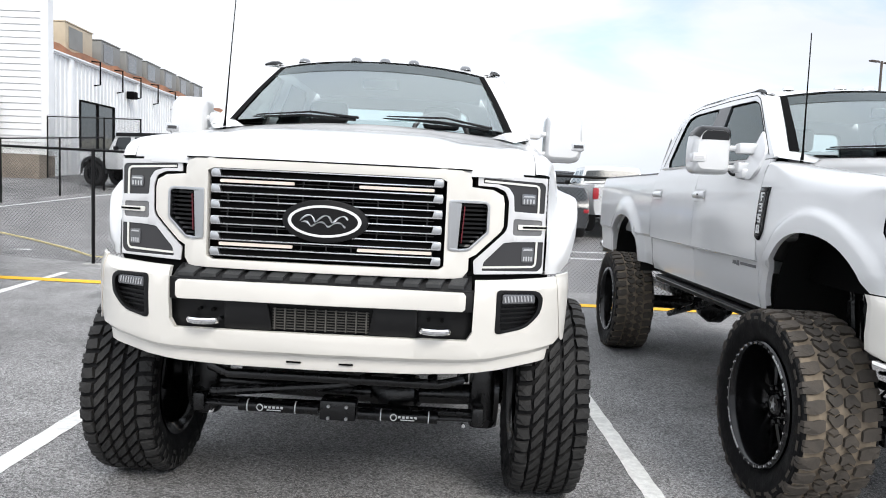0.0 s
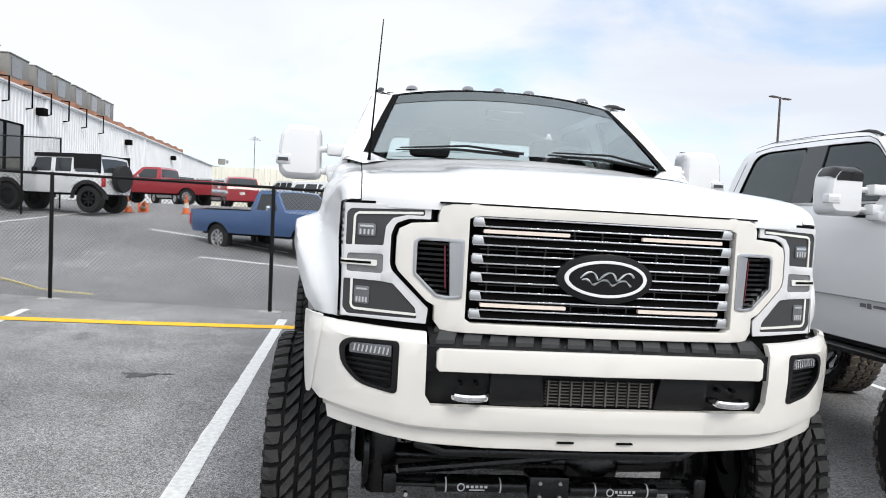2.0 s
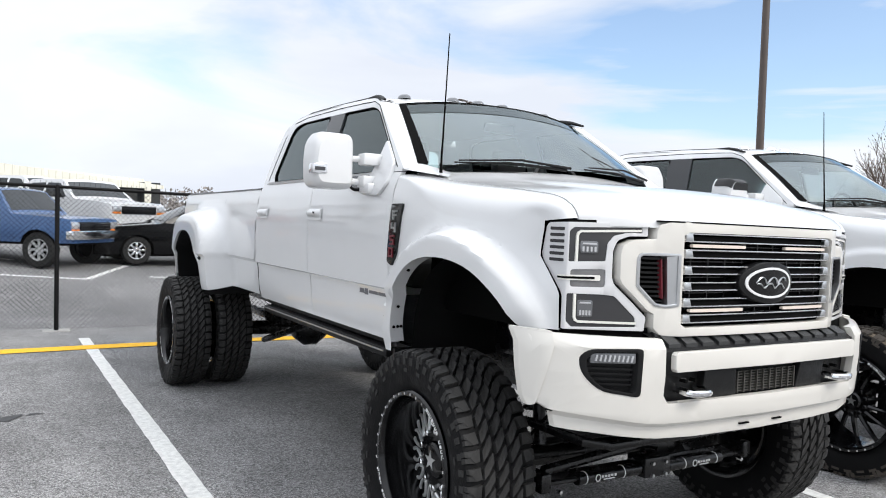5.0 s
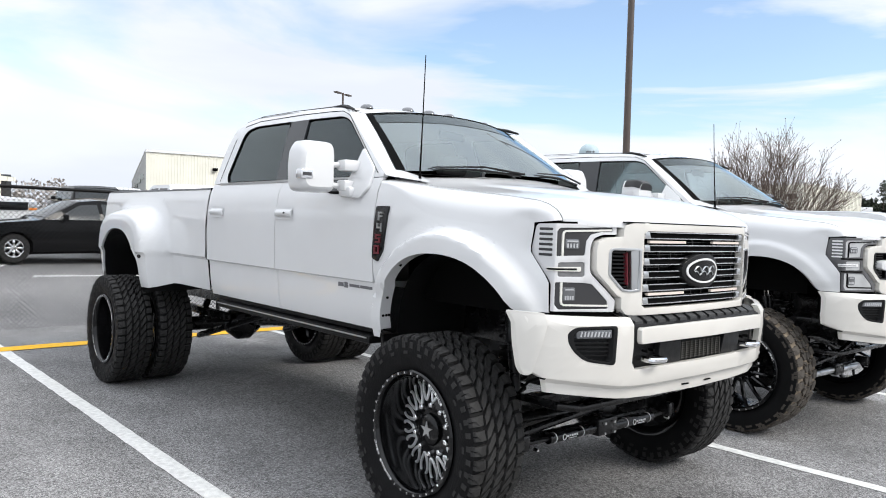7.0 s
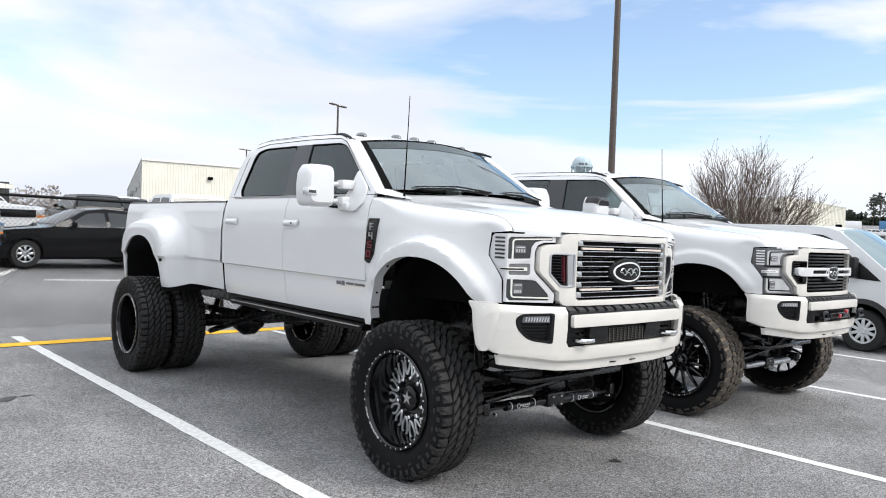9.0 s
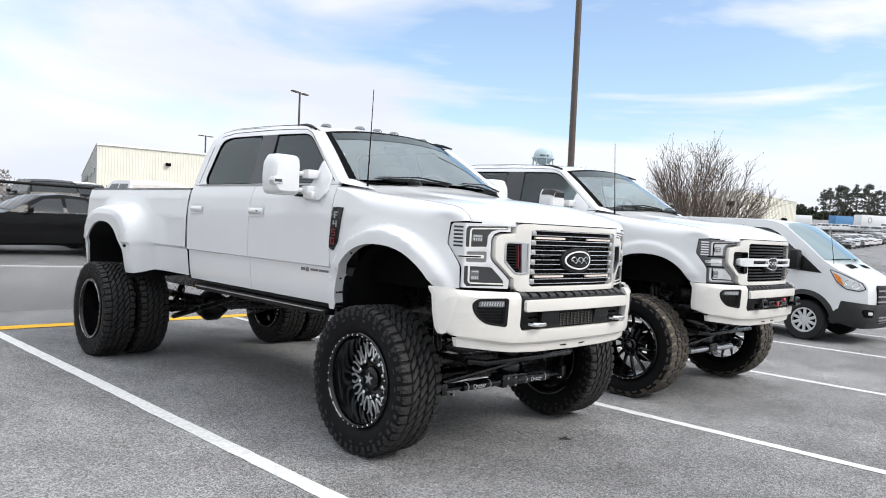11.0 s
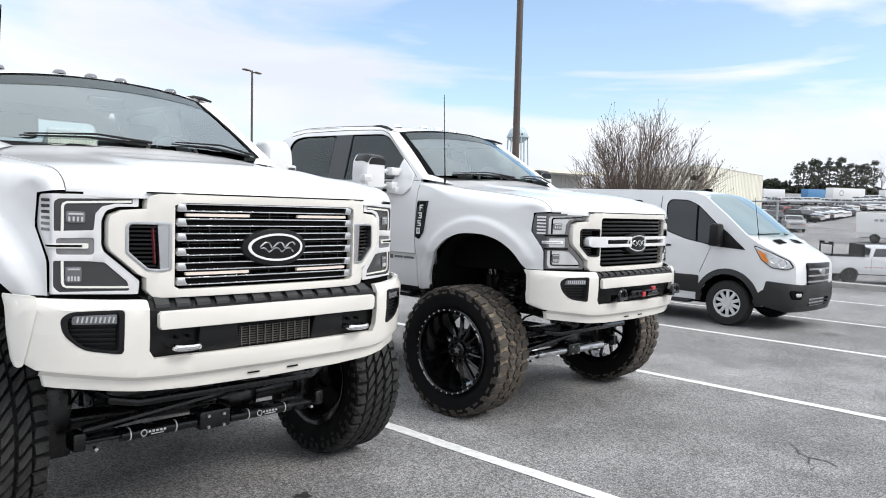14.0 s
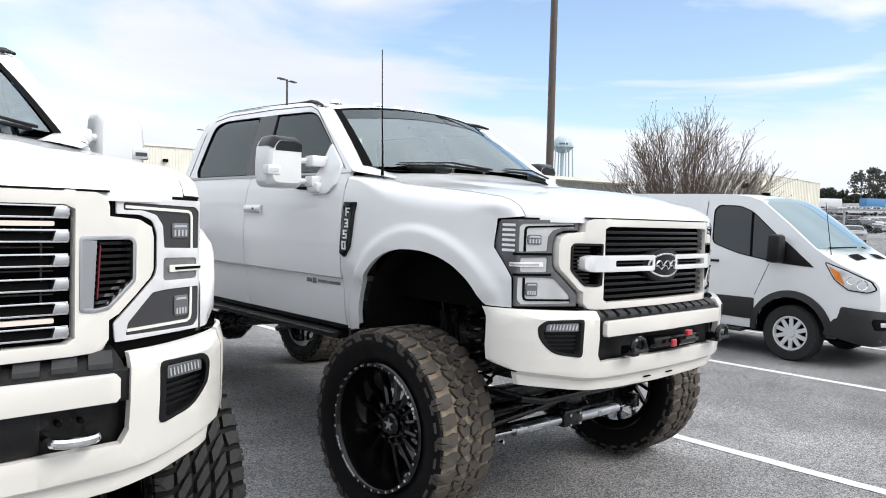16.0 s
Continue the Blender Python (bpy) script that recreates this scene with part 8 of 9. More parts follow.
for y0, y1 in ((35.0, 38.3),):
    win = part("window", boxes((wy(35) - 0.1, wy(35) + 0.06, y0, y1, 2.9, 5.1)), M_DARKWIN, wb, smooth=0)
    part("window_frame", boxes((wy(35) - 0.05, wy(35) + 0.12, y0 - 0.08, y0, 2.85, 5.15), (wy(35) - 0.05, wy(35) + 0.12, y1, y1 + 0.08, 2.85, 5.15), (wy(35) - 0.05, wy(35) + 0.12, 36.6, 36.7, 2.9, 5.1), (wy(35) - 0.05, wy(35) + 0.12, y0, y1, 5.1, 5.18)), M_SEAM, win, smooth=0)
for y, z0, z1 in ((33.9, 1.2, 6.9), (42.0, 1.3, 6.9), (52, 1.4, 6.9), (64, 1.4, 6.9), (80, 1.4, 6.9)):
    part("downpipe", boxes((wy(y) - 0.02, wy(y) + 0.14, y, y + 0.28, z0, z1), bev=0.02), M_METAL_W, wb)
for y in (54.5, 60.0, 70.0):
    part("door", boxes((wy(y) - 0.1, wy(y) + 0.07, y, y + 1.0, 1.3, 3.5)), M_DARKWIN, wb, smooth=0)
for y in (40.6, 58.0, 75.0):
    part("wall_lamp", boxes((wy(y) + 0.05, wy(y) + 0.5, y, y + 0.5, 5.9, 6.3), bev=0.05), M_SEAM, wb)
for i, y in enumerate((36.6, 39.4, 42.0, 44.8, 48.0, 51.5)):
    part("conduit", pipe([(wy(y) - 0.4, y, 7.25), (wy(y) + 0.35, y, 7.2), (wy(y) + 0.35, y, 6.1), (wy(y) + 0.05, y, 6.05)], 0.045, 6), M_SEAM, wb)


def roof_unit(y, w, l, z0, z1, mat, lab):
    u = thing("roof_unit", pose(wy(y) - 0.4 - w / 2, y, 0, 0, 0, 4), lab, "air conditioner", "roof units")
    part("cabinet", boxes((-w / 2, w / 2, -l / 2, l / 2, z0, z1), bev=0.04), mat, u)
    part("grille", boxes((w / 2 + 0.004, w / 2 + 0.02, -l * 0.4, l * 0.1, z0 + 0.2, z1 - 0.15)), M_HVAC if mat is M_HVACT else M_GREYP, u, smooth=0)
    part("stand", boxes((-w / 2 + 0.1, w / 2 - 0.1, -l / 2 + 0.1, l / 2 - 0.1, z0 - 0.5, z0)), M_RUST, u, smooth=0)
    part("cap", boxes((-w / 2 - 0.03, w / 2 + 0.03, -l / 2 - 0.03, l / 2 + 0.03, z1, z1 + 0.05)), mat, u, smooth=0)


roof_unit(35.9, 1.9, 2.9, 7.35, 8.70, M_HVACT, "tan air-conditioning cabinet on the roof edge")
for y in (39.6, 42.9, 46.0, 49.1, 52.2, 55.3):
    roof_unit(y, 2.1, 2.45, 7.35, 8.60, M_HVAC, "grey air-conditioning cabinet on the roof edge")

# cream sheds farther back
shed = thing("metal_shed", pose(0, 0, 0), "long low cream metal shed with open bays", "building", kind="structure")
rib_wall(shed, "front_wall", (-15.0, 64.0), (-5.0, 64.0), 1.2, 4.9, 4.9, M_METAL_C, 0.5, 0.06)
rib_wall(shed, "bay_wall", (-5.0, 64.0), (7.0, 68.0), 3.6, 4.9, 3.9, M_METAL_C, 0.5, 0.06)
part("roof", skin((0, 1), (0, 1), lambda u, t: (-15 + 22 * u, 64.0 + 30 * t + 4 * u, 4.95 + 0.6 * t - 1.0 * u)), M_METAL_C, shed, smooth=0)
for k in range(5):
    part("bay_post", boxes((-5.0 + 2.6 * k, -4.5 + 2.6 * k, 64.0 + 0.87 * k, 64.3 + 0.87 * k, 1.2, 4.2)), M_METAL_C, shed, smooth=0)
# dark sheet set behind the posts as the shade inside the open bays
part("bay_shadow", boxes((-5, 7, 70.0, 70.3, 1.2, 4.2)), M_DARKWIN, shed, smooth=0)
shed2 = thing("metal_shed", pose(0, 0, 0), "long pale metal shed in the distance", "building", kind="structure")
rib_wall(shed2, "front_wall", (-14.0, 84.0), (7.5, 84.0), 1.2, 6.4, 5.0, M_METAL_C, 0.6, 0.06)
part("roof", skin((0, 1), (0, 1), lambda u, t: (-14 + 21.5 * u, 84.0 + 20 * t, 6.4 - 1.4 * u + 0.8 * t)), M_METAL_W, shed2, smooth=0)
mast = thing("antenna_mast", pose(-10.9, 60.0, ground_z(-10.9, 60.0)), "thin television antenna mast", "antenna", kind="structure")
part("pole", pipe([(0, 0, 0), (0, 0, 5.6)], 0.035, 6), M_GALV, mast)
for k in range(5):
    part("element", pipe([(-0.5 + 0.08 * k, 0, 5.3 + 0.05 * k), (0.5 - 0.08 * k, 0.1, 5.3 + 0.05 * k)], 0.012, 5), M_GALV, mast)
unit = thing("roof_unit", pose(-14.6, 66, 5.2) @ Matrix.Scale(0.55, 4), "small grey roof vent", "vent", "roof units")
part("cabinet", boxes((-0.5, 0.5, -0.4, 0.4, 0.0, 0.9), (0.7, 1.0, -0.2, 0.2, 0.2, 0.7), bev=0.03), M_HVAC, unit)

# tall cream warehouse
wh = thing("warehouse", pose(0, 0, 0), "cream ribbed metal warehouse", "building", kind="structure")
rib_wall(wh, "front_wall", (25.6, 95.0), (42.0, 95.0), 1.0, 9.0, 8.6, M_METAL_C, 0.36, 0.035)
rib_wall(wh, "side_wall", (27.2, 106.0), (25.6, 95.0), 1.0, 5.2, 9.0, M_METAL_G, 0.4, 0.03)
part("roof", skin((0, 1), (0, 1), lambda u, t: (25.5 + 16.6 * u + 1.6 * t, 94.9 + 11 * t, 9.03 - 0.4 * u - 3.8 * t)), M_METAL_C, wh, smooth=0)
part("roof_trim", boxes((25.5, 42.1, 94.8, 94.92, 8.72, 9.02)), M_METAL_W, wh, smooth=0)
part("wall_lamp", boxes((34.0, 34.6, 94.5, 94.9, 6.8, 7.2), bev=0.05), M_SEAM, wh)
for k in range(4):
    part("vent_window", boxes((25.75 + 0.3 * k, 26.0 + 0.3 * k, 96.4 + 2.2 * k, 97.6 + 2.2 * k, 5.4 - 0.5 * k, 6.0 - 0.5 * k)), M_DARKWIN, wh, smooth=0)

# cream shop by the back lot, to the right
cb = thing("metal_building", pose(0, 0, 0), "cream metal building with a roll-up door", "building", kind="structure")
P0, P1, P2 = (50.4, 25.9), (67.3, 28.5), (49.0, 31.2)
rib_wall(cb, "long_wall", P0, P1, -2.6, 4.69, 4.62, M_METAL_C, 0.45, 0.06, 1)
rib_wall(cb, "gable_wall", P2, P0, -2.6, 4.35, 4.69, M_METAL_C, 0.45, 0.06, 1)
part("roof", skin((0, 1), (0, 1), lambda u, t: (P0[0] - 0.1 + 17.0 * u - 1.4 * t, P0[1] - 0.1 + 2.6 * u + 5.3 * t, 4.70 - 0.07 * u - 0.34 * t), (0, 0, 0.12)), M_METAL_W, cb, smooth=0)
door_at = lambda u, off: (P0[0] + (P2[0] - P0[0]) * u - off, P0[1] + (P2[1] - P0[1]) * u)
part("roll_door", skin(span(0, 1, 2), span(0, 1, 14), lambda u, t: (*door_at(0.14 + 0.5 * u, 0.10 + 0.03 * (int(t * 13) % 2)), -1.9 + 4.8 * t)), M_METAL_C, cb, "pale roll-up door", smooth=0)
part("door_frame", boxes((door_at(0.12, 0.0)[0] - 0.16, door_at(0.12, 0.0)[0], door_at(0.12, 0)[1] - 0.1, door_at(0.12, 0)[1] + 0.1, -1.5, 3.0)), M_METAL_W, cb, smooth=0)
part("wall_lamp", boxes((P0[0] - 0.5, P0[0] - 0.06, P0[1] + 0.4, P0[1] + 0.9, 3.6, 3.95), bev=0.05), M_SEAM, cb)
low = thing("low_building", pose(0, 0, 0), "low grey building behind the bare shrub", "building", kind="structure")
rib_wall(low, "front_wall", (62.0, 62.0), (92.0, 66.0), -2.6, 5.7, 5.7, M_METAL_G, 1.2, 0.05)
part("roof_edge", boxes((61.8, 92.2, 61.3, 66.0, 5.7, 6.1)), M_METAL_C, low, smooth=0)

# ---- lamp posts, water tower ----
M_POLE = material("brown_pole_paint", (0.085, 0.065, 0.055), 0.5, vary=0.08, scale=4)


def lamp_post(x, y, h, r, mat, heads=2, turn=0):
    z = ground_z(x, y)
    ob = thing("street_lamp", pose(x, y, z, 0, 0, turn), "tall car-park lamp post with two flat heads", "street lamp", "lamp posts")
    part("pole", pipe([(0, 0, 0), (0, 0, h)], [r, r * 0.8], 14), mat, ob)
    part("pole_base", pipe([(0, 0, 0), (0, 0, 0.6)], r * 2.4, 16), M_CONC, ob)
    for s in (-1, 1):
        part("arm", pipe([(0, 0, h - 0.15), (s * 0.5, 0, h - 0.1)], 0.035, 8), mat, ob)
        part("lamp_head", boxes((min(s * 0.4, s * 1.25), max(s * 0.4, s * 1.25), -0.18, 0.18, h - 0.14, h - 0.02), bev=0.03), mat, ob)


lamp_post(21.4, 20.0, 16.0, 0.155, M_POLE)
lamp_post(31.5, 58.9, 11.8, 0.11, M_POLE, turn=25)
lamp_post(41.5, 99.5, 11.0, 0.13, M_POLE, turn=15)

M_TOWER = material("pale_blue_tank_paint", (0.42, 0.52, 0.56), 0.5, vary=0.05, scale=0.5)
tw = thing("water_tower", pose(223.4, 188.8, 0), "pale blue water tower on thin legs", "water tower")
zc = 27.3
part("tank", skin(span(0, 2 * math.pi, 33), span(-math.pi / 2, math.pi / 2, 15), lambda a, b: (3.9 * math.cos(b) * math.cos(a), 3.9 * math.cos(b) * math.sin(a), zc + (3.9 if b > 0 else 3.0) * math.sin(b))), M_TOWER, tw)
part("balcony", lathe([(3.85, -0.1), (4.4, -0.1), (4.4, 0.6), (4.35, 0.6), (4.35, 0.0), (3.85, 0.0)], 32, Matrix.Translation((0, 0, zc - 0.6)) @ Matrix.Rotation(radians(-90), 4, "Y")), M_TOWER, tw)
for k in range(6):
    a = 2 * math.pi * k / 6
    part("leg", pipe([(5.0 * math.cos(a), 5.0 * math.sin(a), 0), (3.85 * math.cos(a), 3.85 * math.sin(a), zc - 0.6)], 0.26, 8), M_TOWER, tw)
part("riser", pipe([(0, 0, 0), (0, 0, zc - 2.5)], 0.7, 12), M_TOWER, tw)
for z in (7.0, 14.0):
    r = 5.0 - 1.15 * z / zc
    part("brace", pipe([(r * math.cos(a), r * math.sin(a), z) for a in span(0, 2 * math.pi, 7)], 0.12, 6), M_TOWER, tw)
bm = bmesh.new()
for k in range(8):
    if k == 5:
        continue
    a = radians(205 + k * 6.2)
    box(bm, -0.16, 0.16, -0.02, 0.02, -0.42, 0.42, m=Matrix.Translation((3.94 * math.cos(a), 3.94 * math.sin(a), zc + 0.4)) @ Matrix.Rotation(a - math.pi / 2, 4, "Z"))
part("tank_lettering", bm, M_DECAL, tw, "dark illegible lettering as bars", smooth=0)

# ---- trees ----
M_BARK = material("grey_brown_bark", (0.12, 0.095, 0.08), 0.9, vary=0.25, scale=12, bump=0.4, bump_scale=30)
M_TWIG = material("brown_twigs", (0.12, 0.09, 0.072), 0.9, vary=0.2, scale=8)
M_PINE = material("dark_pine_needles", (0.075, 0.085, 0.065), 0.8, vary=0.35, scale=0.8, per_island=0.35)
M_HEDGE = material("dark_evergreen_leaves", (0.035, 0.045, 0.028), 0.8, vary=0.3, scale=0.6, per_island=0.35)
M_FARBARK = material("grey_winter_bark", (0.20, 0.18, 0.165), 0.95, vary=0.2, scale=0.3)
# far woods: distance haze is put into this pale grey base colour
M_HAZEWOOD = material("hazy_grey_wood", (0.34, 0.31, 0.29), 0.95, vary=0.25, scale=0.1, per_island=0.2)


def branch(bm, p, d, length, r, depth, spread, rng, tips, n=5):
    pts, rs = [p], [r]
    q, e = p.copy(), d.copy()
    for i in range(n - 1):
        e = (e + Vector((rng.uniform(-1, 1), rng.uniform(-1, 1), rng.uniform(-0.4, 0.7))) * 0.12).normalized()
        q = q + e * length / (n - 1)
        pts.append(q.copy())
        rs.append(r * (1 - 0.62 * (i + 1) / (n - 1)))
    tube(bm, pts, rs, 5 if r > 0.012 else 3, False)
    if depth == 0:
        tips.append(q)
        return
    for k in range(rng.randint(3, 4)):
        j = rng.randint(1, n - 1)
        dd = (e + Vector((rng.uniform(-1, 1), rng.uniform(-1, 1), rng.uniform(-0.25, 0.8))) * spread).normalized()
        branch(bm, pts[j], dd, length * rng.uniform(0.48, 0.75), rs[j] * 0.72, depth - 1, spread, rng, tips, 4)


def bare_tree(name, m, stems, height, depth, spread, seed, label, r=0.05, seeds=False, mat=None, cat="tree"):
    rng = random.Random(seed)
    ob = thing(name, m, label, cat, "bare trees")
    bm, tips = bmesh.new(), []
    for k in range(stems):
        a = 2 * math.pi * k / stems + rng.uniform(-0.3, 0.3)
        out = rng.uniform(0.12, 1.0) if stems > 1 else 0.05
        d = Vector((math.cos(a) * out, math.sin(a) * out, 1)).normalized()
        branch(bm, Vector((math.cos(a) * 0.12, math.sin(a) * 0.12, 0)) if stems > 1 else Vector((0, 0, 0)), d, height * rng.uniform(0.42, 0.60), r * rng.uniform(0.7, 1.1), depth, spread, rng, tips)
    part("crown", bm, mat or M_TWIG, ob, smooth=60)
    if seeds:
        b2 = bmesh.new()
        for t in tips:
            for k in range(2):
                o = t + Vector((rng.uniform(-0.05, 0.05), rng.uniform(-0.05, 0.05), rng.uniform(-0.04, 0.06)))
                s = rng.uniform(0.010, 0.022)
                vs = [b2.verts.new(o + Vector(c) * s) for c in ((1, 0, 0), (-1, 0, 0), (0, 1, 0), (0, -1, 0), (0, 0, 1), (0, 0, -1))]
                for f in ((0, 2, 4), (2, 1, 4), (1, 3, 4), (3, 0, 4), (2, 0, 5), (1, 2, 5), (3, 1, 5), (0, 3, 5)):
                    b2.faces.new([vs[i] for i in f])
        tagged(part("seed_cluster", b2, M_BARK, ob, "dry brown seed heads", smooth=0), kind="stuff")
    return ob


def bare_shrub(m, height, seed):
    """Many straight stems fanning from one root, forked towards their ends."""
    rng = random.Random(seed)
    ob = thing("shrub", m, "large bare multi-stemmed shrub with dry seed heads", "shrub", "bare trees")
    seeds = bmesh.new()

    def shoot(bm, p, d, length, r0, r1, n, wobble):
        pts, e = [p], d.copy()
        for i in range(n):
            e = (e + Vector((rng.uniform(-1, 1), rng.uniform(-1, 1), rng.uniform(-0.3, 0.6))) * wobble).normalized()
            pts.append(pts[-1] + e * length / n)
        tube(bm, pts, span(r0, r1, n + 1), 5 if r0 > 0.014 else 3, False)
        return pts, e
    twigs = bmesh.new()
    for k in range(64):
        stems = bmesh.new()
        a, th = rng.uniform(0, 6.283), radians(39) * rng.random() ** 0.72
        d = Vector((math.cos(a) * math.sin(th), math.sin(a) * math.sin(th), math.cos(th)))
        L = height * (1 - 0.24 * (th / radians(38)) ** 1.6) * rng.uniform(0.80, 0.95) * (1 if rng.random() > 0.06 else 1.06)
        pts, e = shoot(stems, Vector((math.cos(a), math.sin(a), 0)) * rng.uniform(0.05, 0.25), d, L, 0.021, 0.005, 7, 0.05)
        part("stem", stems, M_BARK, ob, smooth=60)
        for j in range(21):
            i = rng.randint(2, 7)
            o = pts[i - 1].lerp(pts[i], rng.random())
            dd = (d + Vector((rng.uniform(-1, 1), rng.uniform(-1, 1), rng.uniform(-0.2, 0.5))) * 0.75).normalized()
            q, e2 = shoot(twigs, o, dd, min(1.5, (L - (o - pts[0]).length) * 0.8 + 0.35) * rng.uniform(0.6, 1.0), 0.0085, 0.0042, 4, 0.12)
            for c in range(3):
                o2 = q[rng.randint(1, 4)]
                d3 = (e2 + Vector((rng.uniform(-1, 1), rng.uniform(-1, 1), rng.uniform(-0.3, 0.6))) * 0.7).normalized()
                q3, _ = shoot(twigs, o2, d3, rng.uniform(0.2, 0.5), 0.0048, 0.0036, 2, 0.12)
                if rng.random() < 0.55:
                    s = rng.uniform(0.010, 0.019)
                    vs = [seeds.verts.new(q3[-1] + Vector(v) * s) for v in ((1, 0, 0), (-1, 0, 0), (0, 1, 0), (0, -1, 0), (0, 0, 1.5), (0, 0, -1.5))]
                    for f in ((0, 2, 4), (2, 1, 4), (1, 3, 4), (3, 0, 4), (2, 0, 5), (1, 2, 5), (3, 1, 5), (0, 3, 5)):
                        seeds.faces.new([vs[i] for i in f])
    tagged(part("brush", twigs, M_TWIG, ob, smooth=60), kind="stuff")
    tagged(part("dry_seed", seeds, M_BARK, ob, "dry brown seed heads", smooth=0), kind="stuff")
    return ob


bare_shrub(pose(19.2, 12.85, ground_z(19.0, 12.85)), 4.85 - ground_z(19.0, 12.85), 11)
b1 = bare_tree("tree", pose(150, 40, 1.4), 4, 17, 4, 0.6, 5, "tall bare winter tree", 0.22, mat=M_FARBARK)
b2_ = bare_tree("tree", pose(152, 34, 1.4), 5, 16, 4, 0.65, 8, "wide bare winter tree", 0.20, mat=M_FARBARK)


def leaf_cloud(bm, c, r, n, size, rng, squash=0.75):
    for k in range(n):
        v = Vector((rng.gauss(0, 1), rng.gauss(0, 1), rng.gauss(0, 1)))
        v = v.normalized() * r * rng.uniform(0.35, 1.0) ** 0.6
        v.z *= squash
        o = c + v
        a, b = Vector((rng.uniform(-1, 1), rng.uniform(-1, 1), rng.uniform(-1, 1))).normalized(), Vector((rng.uniform(-1, 1), rng.uniform(-1, 1), rng.uniform(-0.4, 1))).normalized()
        s = size * rng.uniform(0.6, 1.4)
        bm.faces.new([bm.verts.new(o + a * s), bm.verts.new(o + b * s * 0.8), bm.verts.new(o - a * s * 0.9), bm.verts.new(o - b * s * 0.7)])


def pine(m, h, seed):
    rng = random.Random(seed)
    ob = thing("pine_tree", m, "tall dark pine with a ragged crown", "tree", "pines")
    bm = bmesh.new()
    top = Vector((rng.uniform(-0.4, 0.4), rng.uniform(-0.4, 0.4), h))
    tube(bm, [(0, 0, 0), tuple(top * 0.5), tuple(top)], [0.28, 0.2, 0.05], 7)
    cr = bmesh.new()
    for k in range(54):
        t = rng.uniform(0.26, 1.0)
        a = rng.uniform(0, 6.28)
        wide = smoothstep(0.18, 0.5, t) * (1.0 - 0.75 * smoothstep(0.55, 1.02, t))
        reach = h * 0.19 * wide * rng.uniform(0.25, 1.1)
        p = top * t
        q = p + Vector((math.cos(a) * reach, math.sin(a) * reach, rng.uniform(0.1, 0.9)))
        tube(bm, [tuple(p), tuple(q)], [0.07, 0.03], 4)
        leaf_cloud(cr, q, h * rng.uniform(0.035, 0.075), 34, 0.28, rng, 0.7)
    part("trunk", bm, M_BARK, ob)
    part("crown", cr, M_PINE, ob, smooth=0)
    return ob


def away(az, rng_m, x0=-3.5, y0=-0.3):
    return x0 + rng_m * math.sin(radians(az)), y0 + rng_m * math.cos(radians(az))


def far(az, rng_m, rz=0):
    x, y = away(az, rng_m)
    return at(x, y, rz)


pr = [pine(far(72.0, 395), 16.0, 1), pine(far(72.7, 385), 16.8, 2), pine(far(71.3, 400), 15.0, 3)]
for k, (a, d) in enumerate(((70.4, 402), (70.9, 390), (71.6, 410), (72.4, 402), (73.2, 395), (73.6, 405), (74.2, 392), (74.6, 400), (73.0, 415), (70.0, 408), (71.1, 385), (73.9, 385))):
    copy_thing(pr[k % 3], far(a, d, 47 * k) @ Matrix.Diagonal((1, 1, random.uniform(0.8, 1.0), 1)))
for k, a in enumerate((76.3, 77.6, 79.5, 82.0)):
    copy_thing((b1, b2_)[k % 2], far(a, 390 + 5 * k, 70 * k))
b1.matrix_basis = far(75.1, 385)
b2_.matrix_basis = far(76.8, 380)


def hedge(name, pts, h, w, n, size, mat, seed, label):
    """A far belt of trees or bushes, uncountable."""
    rng = random.Random(seed)
    bm = bmesh.new()
    for i in range(n):
        k = rng.uniform(0, len(pts) - 1.001)
        a, b = Vector(pts[int(k)]), Vector(pts[int(k) + 1])
        p = a.lerp(b, k - int(k))
        hh = h * (0.55 + 0.45 * noise.noise((p.x * 0.05, p.y * 0.05, seed)) + 0.25 * rng.random())
        leaf_cloud(bm, Vector((p.x + rng.uniform(-w, w), p.y + rng.uniform(-w, w), ground_z(p.x, p.y) + rng.uniform(0.1, 1) * hh)), 1.2 + h * 0.12, 26, size, rng)
    return tagged(part(name, bm, mat, smooth=0), label, "woods", kind="stuff")


hedge("evergreen_hedge", [away(69.0, 418), away(72.0, 415), away(75.0, 420), away(84, 430)], 4.2, 4, 300, 1.0, M_HEDGE, 3, "distant dark belt of evergreen bushes")
hedge("evergreen_hedge", [away(66.4, 410), away(69.1, 405)], 7.5, 4, 120, 0.9, M_HEDGE, 5, "distant dark clump of evergreen bushes")
hedge("evergreen_hedge", [away(76.2, 405), away(77.3, 405)], 7.5, 3, 60, 0.9, M_HEDGE, 9, "distant dark clump of evergreen bushes")
hedge("winter_woods", [away(-14, 230), away(0, 230), away(20, 240), away(38, 250), away(52, 260), away(66, 400)], 8.0, 8, 1100, 0.5, M_HAZEWOOD, 6, "distant belt of winter woods, pale grey with painted-in haze")
hedge("winter_woods", [away(78, 470), away(95, 470), away(120, 430), away(150, 400)], 11.0, 8, 600, 1.0, M_HAZEWOOD, 7, "distant belt of winter woods, pale grey with painted-in haze")

# ---- the back lot to the right ----
def lot(az, rng_m, rz, src):
    x, y = away(az, rng_m)
    return copy_thing(src, at(x, y, rz))


